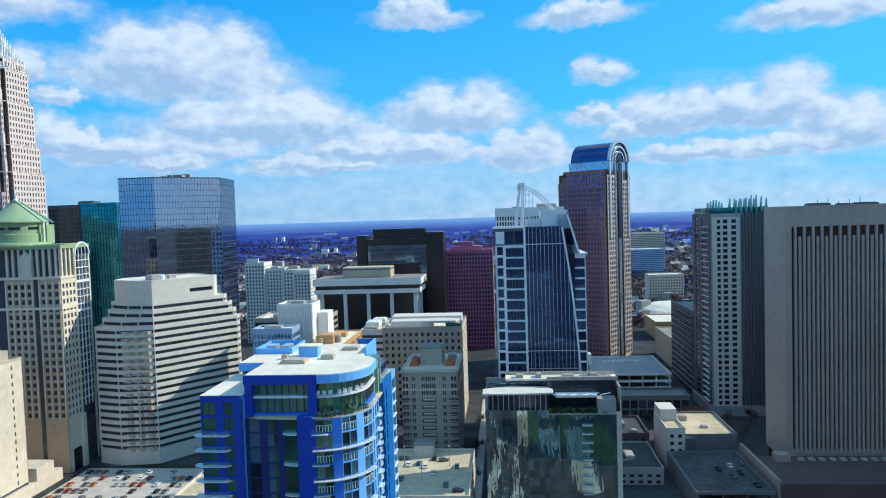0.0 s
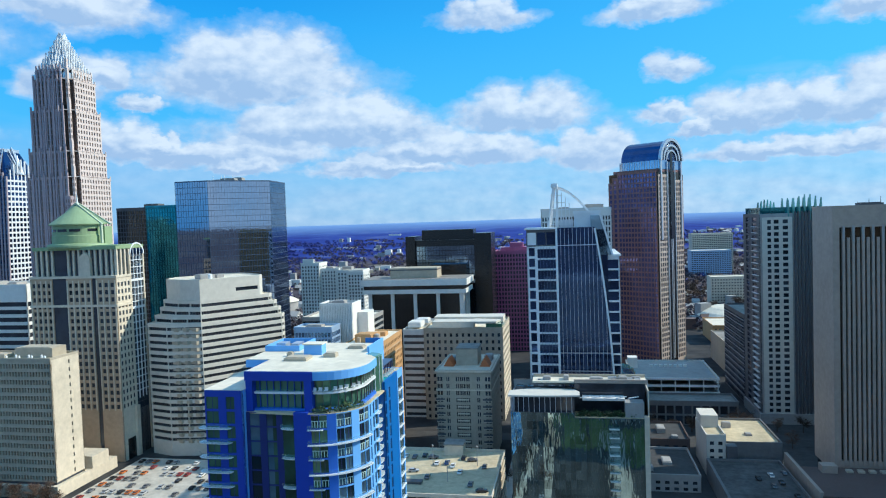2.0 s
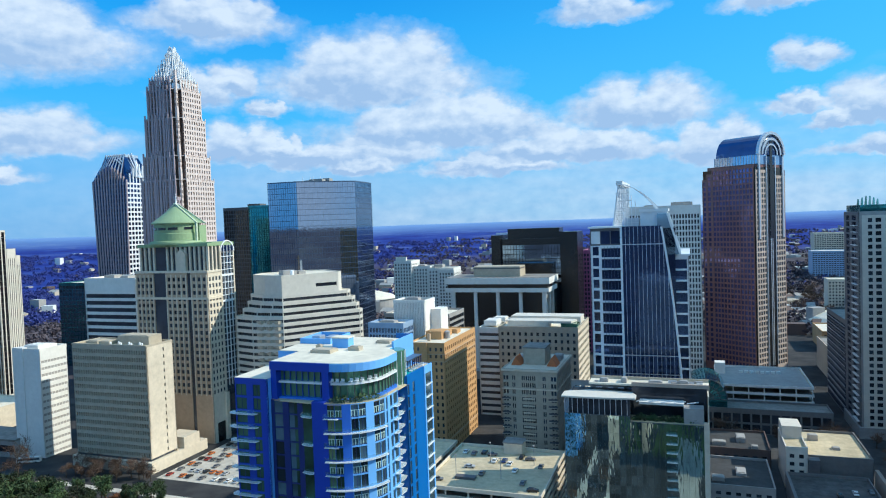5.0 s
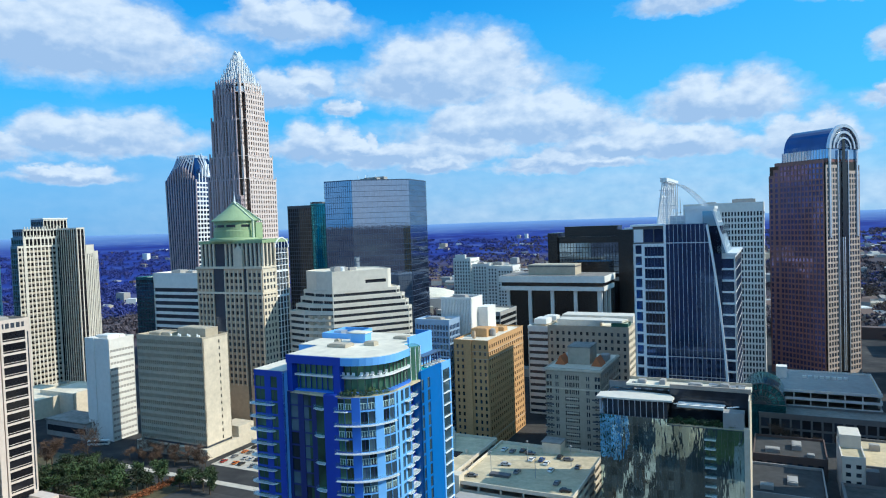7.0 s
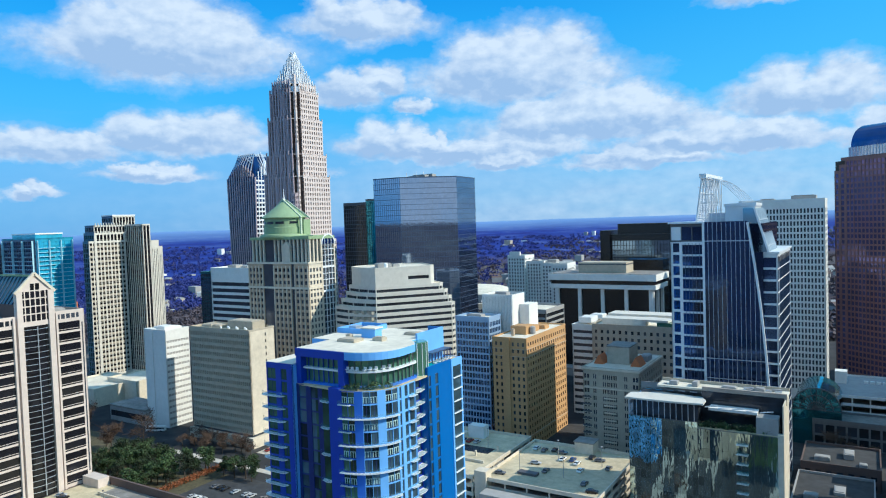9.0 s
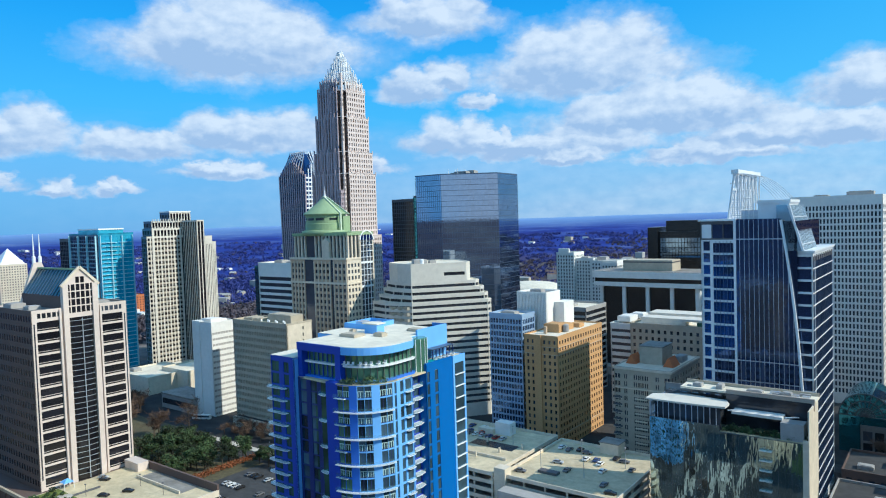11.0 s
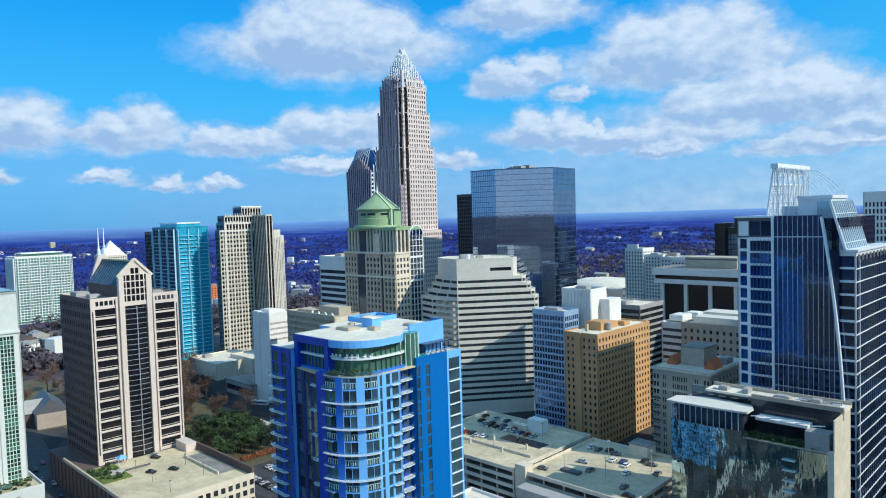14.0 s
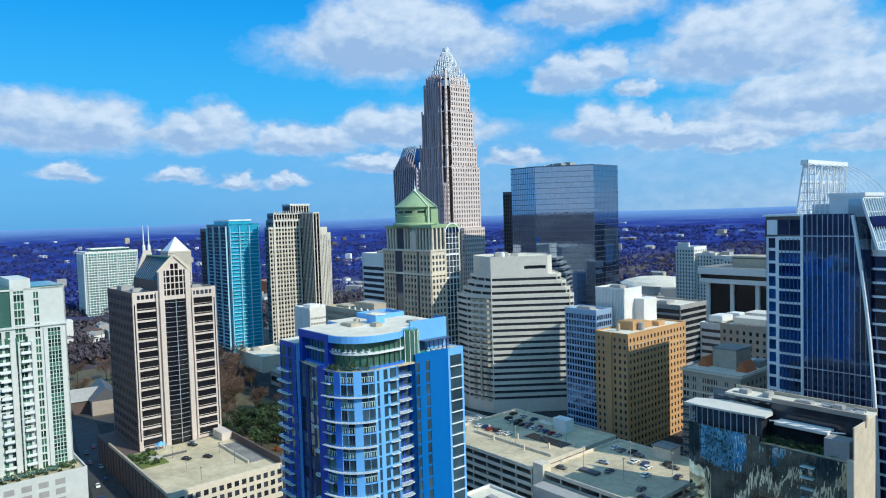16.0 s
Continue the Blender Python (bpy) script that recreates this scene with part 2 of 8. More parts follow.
M = {
    "beige": material("beige_precast", (0.46, 0.40, 0.31)),
    "ivory": material("ivory_precast", (0.64, 0.605, 0.535), vary=0.08),
    # brown brick; also the tone for walls with shade put into colour
    "umber": material("umber_brick_and_shade", (0.125, 0.085, 0.075), grain=1.2),
    # distance haze is mixed into both far woods colours: mauve, then blue
    "farwood": material("far_winter_woods", (0.082, 0.066, 0.082), vary=0.25, grain=0.05, stain=0.01),
    "hazepine": material("haze_blue_pines", (0.026, 0.040, 0.21), vary=0.25, grain=0.05, stain=0.01),
    "tan": material("tan_stone", (0.50, 0.375, 0.26)),
    "cream": material("cream_stone", (0.66, 0.58, 0.46)),
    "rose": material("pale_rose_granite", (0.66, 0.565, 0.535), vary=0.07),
    # rose granite's tone with the shade of unlit sides put in
    "mauve": material("shaded_mauve_granite", (0.40, 0.335, 0.375), vary=0.08),
    "granite": material("pale_pink_granite", (0.64, 0.545, 0.485), vary=0.08),
    "sage": material("pale_sage_trim", (0.50, 0.58, 0.44), vary=0.06),
    "pinkstone": material("warm_granite", (0.50, 0.41, 0.36)),
    "white": material("white_concrete", (0.74, 0.73, 0.70), vary=0.07),
    "palewall": material("pale_painted_concrete", (0.60, 0.62, 0.60), vary=0.07),
    "grey": material("grey_concrete", (0.36, 0.35, 0.34)),
    "darkgrey": material("dark_grey_metal", (0.10, 0.10, 0.11), rough=0.5),
    "greystone": material("grey_ribbed_stone", (0.40, 0.33, 0.275)),
    "brown": material("brown_brick", (0.54, 0.315, 0.14), grain=1.5),
    "orange": material("orange_brick", (0.55, 0.17, 0.06), grain=1.5),
    "redgranite": material("polished_red_granite", (0.25, 0.12, 0.105), rough=0.3),
    "pink": material("plum_granite", (0.36, 0.10, 0.22), rough=0.4),
    # one blue stucco: shade and sunlight are put into separate tones
    "blue": material("blue_stucco_shaded", (0.010, 0.045, 0.40), rough=0.55, vary=0.06, bump=0.05),
    "navy": material("navy_shade_and_trim", (0.008, 0.02, 0.14), rough=0.55, vary=0.06, bump=0.05),
    "blue2": material("blue_stucco_sunlit", (0.18, 0.45, 0.90), rough=0.55, vary=0.05, bump=0.05),
    "blue4": material("blue_stucco_half_lit", (0.045, 0.17, 0.68), rough=0.55, vary=0.05, bump=0.05),
    "cyanslab": material("pale_cyan_slab", (0.46, 0.72, 0.80), rough=0.45, vary=0.08),
    "rail2": material("pale_green_bars", (0.55, 0.72, 0.68), rough=0.4, vary=0.05),
    "bluefin": material("pale_blue_metal_fin", (0.36, 0.50, 0.70), rough=0.4, metal=0.3, vary=0.06),
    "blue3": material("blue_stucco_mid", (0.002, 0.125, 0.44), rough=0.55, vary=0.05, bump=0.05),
    "roof": material("pale_roof_membrane", (0.74, 0.67, 0.54), vary=0.12, stain=0.08),
    "roofgrey": material("grey_roof_gravel", (0.25, 0.235, 0.215), vary=0.25, stain=0.09),
    "deck": material("parking_deck_concrete", (0.56, 0.47, 0.31), vary=0.18, stain=0.07),
    "copper": material("green_copper", (0.28, 0.385, 0.215), rough=0.6, vary=0.10),
    "steel": material("white_painted_steel", (0.78, 0.80, 0.82), rough=0.35, vary=0.04),
    "silver": material("brushed_silver_panel", (0.62, 0.66, 0.72), rough=0.3, metal=0.6, vary=0.06),
    "black": material("black_granite", (0.012, 0.012, 0.014), rough=0.25, vary=0.2),
    # next two are lowered in tone to stand for deep street shade
    "tar": material("stained_deck_in_shade", (0.085, 0.083, 0.082), vary=0.3, stain=0.1),
    "dimgrey": material("shade_toned_grey_block", (0.17, 0.168, 0.17), vary=0.15),
    "asphalt": material("asphalt", (0.05, 0.05, 0.052), vary=0.25, stain=0.15),
    "paving": material("pale_paving", (0.50, 0.46, 0.40), vary=0.15, stain=0.12),
    "mark": material("white_road_paint", (0.75, 0.75, 0.72), vary=0.1),
    "hedge": material("russet_hedge", (0.28, 0.09, 0.03), vary=0.3, grain=1.0),
    "trunk": material("bark", (0.09, 0.065, 0.045), vary=0.2, grain=3.0),
    "leaf": material("evergreen_leaf", (0.038, 0.068, 0.022), vary=0.4, grain=0.5, each=0.3),
    "twig": material("bare_twigs", (0.115, 0.07, 0.047), vary=0.35, grain=0.5, each=0.3),
    "lawn2": material("bright_lawn", (0.12, 0.15, 0.03), vary=0.3, grain=0.6),
    "grass": material("lawn", (0.085, 0.062, 0.038), vary=0.35, grain=0.6, tint=(0.105, 0.09, 0.045)),
    "water": material("pool_water", (0.04, 0.42, 0.46), rough=0.05, vary=0.05),
    "gl_dark": glazing("dark_window", (0.05, 0.058, 0.075), metal=0.3, rough=0.1, wave=0.1, each=0.8, vary=0.5),
    "gl_flat": glazing("apartment_window", (0.085, 0.15, 0.20), metal=0.55, wave=0.15, each=1.0, vary=0.7),
    "gl_black": glazing("black_window", (0.012, 0.012, 0.016), metal=0.05, rough=0.1, wave=0.1),
    "gl_blue": glazing("blue_coated_glass", (0.10, 0.18, 0.34), metal=0.85),
    "gl_deep": glazing("deep_blue_glass", (0.042, 0.08, 0.19), metal=0.85, wave=0.12),
    "gl_sky": glazing("mirror_glass", (0.26, 0.37, 0.52), metal=0.95, wave=0.05),
    "gl_pale": glazing("pale_shoulder_glass", (0.34, 0.50, 0.62), metal=0.6, wave=0.05, vary=0.15),
    "gl_mirror": glazing("flat_mirror_glass", (0.34, 0.42, 0.56), metal=1.0, rough=0.03, wave=0.012, vary=0.10, each=0.1, scale=0.5),
    "gl_rose": glazing("rose_brown_window", (0.27, 0.215, 0.20), metal=0.35, rough=0.1, wave=0.1, vary=0.4),
    "gl_green": glazing("green_tinted_glass", (0.09, 0.20, 0.14), metal=0.55, wave=0.3, each=0.9, vary=0.6),
    "gl_mint": glazing("mint_glass", (0.16, 0.36, 0.31), metal=0.5, wave=0.2, each=0.8),
    "gl_roof": glazing("teal_roof_glass", (0.04, 0.13, 0.14), metal=0.6),
    "gl_teal": glazing("teal_glass", (0.05, 0.22, 0.26), metal=0.75),
    "gl_cyan": glazing("cyan_glass", (0.06, 0.36, 0.52), metal=0.4, each=0.9, vary=0.5),
    "gl_bronze": glazing("bronze_glass", (0.05, 0.04, 0.03), metal=0.25),
    "gl_city": glazing("wavy_mirror_glass", (0.33, 0.43, 0.43), metal=0.95, rough=0.03, wave=0.33, scale=0.3, each=0.5, stretch=(0.8, 0.8, 0.24)),
    "rail": glazing("green_rail_glass", (0.22, 0.42, 0.42), metal=0.2, rough=0.1, wave=0),
    "fin": glazing("green_fin_glass", (0.20, 0.42, 0.38), metal=0.1, rough=0.15, wave=0),
    "gl_plum": glazing("plum_window", (0.13, 0.12, 0.28), metal=0.7, wave=0.2),
    "mull": material("blue_grey_mullion", (0.10, 0.14, 0.22), rough=0.4, metal=0.5),
}
M["rail"].node_tree.nodes["Principled BSDF"].inputs["Alpha"].default_value = 0.14


# ---- building kit ----
def ang_dir(a):
    return Vector((math.cos(radians(a)), math.sin(radians(a))))


def box(geo, x0, x1, y0, y1, z0, z1):
    v, f = geo
    n = len(v)
    v += [(x0, y0, z0), (x1, y0, z0), (x1, y1, z0), (x0, y1, z0), (x0, y0, z1), (x1, y0, z1), (x1, y1, z1), (x0, y1, z1)]
    f += [(n + a, n + b, n + c, n + d) for a, b, c, d in ((3, 2, 1, 0), (4, 5, 6, 7), (0, 1, 5, 4), (1, 2, 6, 5), (2, 3, 7, 6), (3, 0, 4, 7))]
    return geo


def prism(geo, poly, z0, z1, top=None):
    """An upright prism over an anticlockwise plan; top: another plan for its upper face, for tapering."""
    v, f = geo
    n, k = len(v), len(poly)
    v += [(x, y, z0) for x, y in poly] + [(x, y, z1) for x, y in (top or poly)]
    f += [tuple(n + i for i in reversed(range(k))), tuple(n + k + i for i in range(k))]
    f += [(n + i, n + (i + 1) % k, n + k + (i + 1) % k, n + k + i) for i in range(k)]
    return geo


def ebox(geo, p0, p1, s0, s1, o0, o1, z0, z1):
    """A box on the wall line p0-p1: s along it, o outwards."""
    d = (Vector(p1) - Vector(p0)).normalized()
    o = Vector((d.y, -d.x))
    q = [Vector(p0) + d * s + o * k for s, k in ((s0, o1), (s1, o1), (s1, o0), (s0, o0))]
    return prism(geo, [tuple(p) for p in q], z0, z1)


def beam(geo, a, b, r=0.2):
    """A square bar from a to b."""
    a, b = Vector(a), Vector(b)
    d = (b - a).normalized()
    s = d.cross(Vector((0, 0, 1)) if abs(d.z) < 0.9 else Vector((1, 0, 0))).normalized() * r
    u = d.cross(s).normalized() * r
    v, f = geo
    n = len(v)
    v += [tuple(p + x + y) for p in (a, b) for x, y in ((-s, -u), (s, -u), (s, u), (-s, u))]
    f += [(n + p, n + q, n + r_, n + s_) for p, q, r_, s_ in ((3, 2, 1, 0), (4, 5, 6, 7), (0, 1, 5, 4), (1, 2, 6, 5), (2, 3, 7, 6), (3, 0, 4, 7))]
    return geo


def tube(points, r=0.2, closed=False):
    """One unbroken square bar along a line of points."""
    pts = [Vector(p) for p in points]
    v, f = [], []
    n = len(pts)
    for i, p in enumerate(pts):
        d = (pts[min(i + 1, n - 1)] - pts[max(i - 1, 0)]).normalized()
        s = d.cross(Vector((0, 0, 1)) if abs(d.z) < 0.9 else Vector((1, 0, 0))).normalized() * r
        u = d.cross(s).normalized() * r
        v += [tuple(p + a + b) for a, b in ((-s, -u), (s, -u), (s, u), (-s, u))]
    for i in range(n - 1):
        for k in range(4):
            f.append((4 * i + k, 4 * i + (k + 1) % 4, 4 * i + 4 + (k + 1) % 4, 4 * i + 4 + k))
    f += [(3, 2, 1, 0), tuple(4 * n - 4 + k for k in range(4))]
    return v, f


def screen(points, z0, z1, thick=0.06):
    """One unbroken upright sheet along a plan line."""
    pts = [Vector(p) for p in points]
    v, f = [], []
    n = len(pts)
    for i, p in enumerate(pts):
        d = (pts[min(i + 1, n - 1)] - pts[max(i - 1, 0)]).normalized()
        o = Vector((d.y, -d.x)) * thick
        for q, z in ((p, z0), (p, z1), (p - o, z1), (p - o, z0)):
            v.append((q.x, q.y, z))
    for i in range(n - 1):
        for k in range(4):
            f.append((4 * i + k, 4 * i + (k + 1) % 4, 4 * i + 4 + (k + 1) % 4, 4 * i + 4 + k))
    f += [(3, 2, 1, 0), tuple(4 * n - 4 + k for k in range(4))]
    return v, f


def mesh_of(name, geo, mat):
    me = bpy.data.meshes.new(name)
    me.from_pydata(geo[0], [], geo[1])
    me.materials.append(mat)
    bm = bmesh.new()
    bm.from_mesh(me)
    bmesh.ops.recalc_face_normals(bm, faces=bm.faces)
    bm.to_mesh(me)
    bm.free()
    return me


def part(name, geo, mat, parent, label="", kind=""):
    ob = new(name, mesh_of(name, geo, mat))
    ob.parent = parent
    return tagged(ob, label=label, kind=kind)


def thing(name, x, y, z=0.0, turn=0.0, label="", category="", group="", kind=""):
    ob = new(name)
    ob.matrix_world = pose(x, y, z, 0, 0, turn)
    ob.empty_display_size = 0.5
    return tagged(ob, label, category, group, kind)


PANES = {}


def pane_mesh(w, h, mat):
    key = (round(w, 2), round(h, 2), mat.name)
    if key not in PANES:
        PANES[key] = mesh_of("window", box(([], []), -w / 2, w / 2, -0.05, 0.05, -h / 2, h / 2), mat)
    return PANES[key]


class Panes:
    """Windows of one building: the topmost are pieces of their own, those past the limit are joined."""

    def __init__(self, parent, limit=240):
        self.parent, self.limit, self.count, self.rest = parent, min(limit, 182), 0, {}

    def add(self, p0, p1, s, out, z, w, h, mat):
        d = (Vector(p1) - Vector(p0)).normalized()
        o = Vector((d.y, -d.x))
        c = Vector(p0) + d * s + o * out
        if self.count < self.limit:
            ob = new("window", pane_mesh(w, h, mat))
            ob.parent = self.parent
            ob.matrix_local = Matrix.Translation((c.x, c.y, z)) @ Matrix.Rotation(math.atan2(d.y, d.x), 4, "Z")
            self.count += 1
        else:
            geo = self.rest.setdefault(mat.name, (([], []), mat))[0]
            ebox(geo, p0, p1, s - w / 2, s + w / 2, out - 0.05, out + 0.05, z - h / 2, z + h / 2)

    def done(self):
        for geo, mat in self.rest.values():
            part("window_field", geo, mat, self.parent, kind="stuff")


def lattice(geo, p0, p1, z0, z1, holes_s, holes_z, depth):
    """One sheet of wall with reveals: openings where a span along it crosses a span of heights."""
    d = (Vector(p1) - Vector(p0)).normalized()
    o = Vector((d.y, -d.x))
    length = (Vector(p1) - Vector(p0)).length
    ss = sorted({0.0, length, *(round(x, 3) for h in holes_s for x in h)})
    zs = sorted({z0, z1, *(round(z, 3) for h in holes_z for z in h)})
    open_s = {round(h[0], 3) for h in holes_s}
    open_z = {round(h[0], 3) for h in holes_z}
    v, f = geo
    at = {}

    def vert(s, k, z):
        key = (s, k, z)
        if key not in at:
            p = Vector(p0) + d * s - o * (depth * k)
            at[key] = len(v)
            v.append((p.x, p.y, z))
        return at[key]

    for i in range(len(ss) - 1):
        for j in range(len(zs) - 1):
            a, b, c, e = ss[i], ss[i + 1], zs[j], zs[j + 1]
            if ss[i] in open_s and zs[j] in open_z:
                for (s0, y0), (s1, y1) in (((a, c), (b, c)), ((b, c), (b, e)), ((b, e), (a, e)), ((a, e), (a, c))):
                    f.append((vert(s0, 0, y0), vert(s1, 0, y1), vert(s1, 1, y1), vert(s0, 1, y0)))
            else:
                f.append((vert(a, 0, c), vert(b, 0, c), vert(b, 0, e), vert(a, 0, e)))
    for j in range(len(zs) - 1):
        for s in (ss[0], ss[-1]):
            f.append((vert(s, 0, zs[j]), vert(s, 0, zs[j + 1]), vert(s, 1, zs[j + 1]), vert(s, 1, zs[j])))
    for i in range(len(ss) - 1):
        f.append((vert(ss[i], 0, zs[-1]), vert(ss[i + 1], 0, zs[-1]), vert(ss[i + 1], 1, zs[-1]), vert(ss[i], 1, zs[-1])))


MULLIONS = {}  # close-set bars of one building, joined


def facade(ob, panes, p0, p1, z0, z1, bay=3.2, floor=3.8, pane=0.55, sill=0.45, wall="white", glass="gl_dark", depth=0.4, ends=0.6, base=0.0, top=1.5,
           spans=None, skip=(), name="wall", shift=0.0, mull=0.0, mull_mat="grey"):
    """A wall from p0 to p1 with a window in each opening. pane: the window's share of the bay; sill: the wall's share of the storey;
    spans: openings along the wall in metres, in place of even bays; skip: storeys from the top that have none."""
    length = (Vector(p1) - Vector(p0)).length
    ends = min(ends, length / 5)
    lo, hi = z0 + base, z1 - top
    nf = max(1, round((hi - lo) / floor))
    fh = (hi - lo) / nf
    if spans is None:
        nb = max(1, round((length - 2 * ends) / bay))
        bw = (length - 2 * ends) / nb
        g = bw * (1 - pane) / 2
        spans = [(ends + i * bw + g, ends + (i + 1) * bw - g) for i in range(nb)]
        if pane >= 0.999:
            spans = [(ends, length - ends)]
    rows = [(lo + j * fh + sill * fh * (0.5 + shift), lo + (j + 1) * fh - sill * fh * (0.5 - shift)) for j in range(nf) if nf - 1 - j not in skip]
    geo = ([], [])
    lattice(geo, p0, p1, z0, z1, spans, rows, depth)
    part(name, geo, M[wall], ob)
    if mull:
        g = ([], [])
        for a, b in spans:
            n = max(1, round((b - a) / mull))
            for k in range(1, n):
                for c, e in rows:
                    x = a + k * (b - a) / n
                    ebox(g, p0, p1, x - 0.11, x + 0.11, -depth + 0.06, -depth + 0.3, c, e)
        v, f = MULLIONS.setdefault((ob, mull_mat), ([], []))
        f += [tuple(i + len(v) for i in q) for q in g[1]]
        v += g[0]
    if panes:
        for c, e in reversed(rows):
            for a, b in spans:
                n = max(1, round((b - a) / 7))
                for k in range(n):
                    w = (b - a) / n
                    panes.add(p0, p1, a + (k + 0.5) * w, -depth + 0.07, (c + e) / 2, w - (0.06 if n > 1 else -0.02), e - c + 0.02, M[glass])


def rect(w, d, x=0.0, y=0.0):
    return [(x, y), (x + w, y), (x + w, y + d), (x, y + d)]


def edges(poly):
    return [(poly[i], poly[(i + 1) % len(poly)]) for i in range(len(poly))]


def inset(poly, k):
    """A convex anticlockwise plan with every side moved in by k."""
    out = []
    n = len(poly)
    for i in range(n):
        p, q, r = Vector(poly[i - 1]), Vector(poly[i]), Vector(poly[(i + 1) % n])
        d0, d1 = (q - p).normalized(), (r - q).normalized()
        n0, n1 = Vector((-d0.y, d0.x)), Vector((-d1.y, d1.x))
        m = (n0 + n1)
        m = m / max(0.2, m.dot(n0))
        out.append(tuple(q + m * k))
    return out


def parapet(parent, poly, z, mat, high=1.1, thick=0.45, name="parapet"):
    """A closed kerb wall round a roof."""
    v, f = [], []
    n = len(poly)
    inner, outer = inset(poly, thick), inset(poly, -0.06)
    for ring, zz in ((outer, z - 0.3), (outer, z + high), (inner, z + high), (inner, z - 0.3)):
        v += [(x, y, zz) for x, y in ring]
    for k in range(3):
        for i in range(n):
            j = (i + 1) % n
            f.append((k * n + i, k * n + j, (k + 1) * n + j, (k + 1) * n + i))
    return part(name, (v, f), mat, parent)


def roof_units(parent, spots, z, mat):
    for x, y, w, d, h in spots:
        geo = box(([], []), x, x + w, y, y + d, z - 0.1, z + h)
        box(geo, x + 0.1 * w, x + 0.9 * w, y + 0.1 * d, y + 0.9 * d, z + h, z + h + 0.25)
        part("rooftop_unit", geo, mat, parent)


def shell(ob, plan, h, wall, glass, z0=0.0, sides=None, style=None, limit=0, depth=0.4, roof="roof", high=1.0, core=None, panes=None, **kw):
    """The body of a building over a plan: core, a wall for each side, windows, roof and parapet."""
    part("core", prism(([], []), inset(plan, depth + 0.02), z0, h - 0.4), M[core or glass], ob)
    own = panes or (Panes(ob, limit) if limit else None)
    for i, (a, b) in enumerate(edges(plan)):
        if sides is not None and i not in sides:
            facade(ob, None, a, b, z0, h, spans=[], wall=wall, depth=depth, floor=1000)
            continue
        st = dict(kw)
        st.update((style or {}).get(i, {}))
        st.setdefault("wall", wall)
        st.setdefault("glass", glass)
        facade(ob, own, a, b, z0, h, depth=depth, **st)
    if own and not panes:
        own.done()
    part("roof", prism(([], []), inset(plan, 0.4), h - 0.6, h - 0.25), M[roof], ob)
    if high:
        parapet(ob, plan, h, M[wall] if wall in M else M["white"], high)
    return own


def block(name, x, y, turn, w, d, h, wall, glass, label="", category="office building", units=(), plan=None, unit_mat="grey", group="", **kw):
    ob = thing(name, x, y, 0, turn, label, category, group)
    shell(ob, plan or rect(w, d), h, wall, glass, **kw)
    roof_units(ob, units, h - 0.3, M[unit_mat])
    return ob


def ring_of(n, r, cx=0.0, cy=0.0, a0=0.0, a1=360.0):
    return [(cx + r * math.cos(radians(a0 + (a1 - a0) * i / n)), cy + r * math.sin(radians(a0 + (a1 - a0) * i / n))) for i in range(n + (a1 - a0 < 360))]


def revolve(geo, rings, n, cx, cy):
    """A turned solid from (radius, height) rings."""
    v, f = geo
    k = len(v)
    for r, z in rings:
        v += [(cx + r * math.cos(2 * math.pi * i / n), cy + r * math.sin(2 * math.pi * i / n), z) for i in range(n)]
    for j in range(len(rings) - 1):
        for i in range(n):
            f.append((k + j * n + i, k + j * n + (i + 1) % n, k + (j + 1) * n + (i + 1) % n, k + (j + 1) * n + i))
    f.append(tuple(k + i for i in reversed(range(n))))
    f.append(tuple(k + (len(rings) - 1) * n + i for i in range(n)))
    return geo


G = -5.0   # the street grid's turn

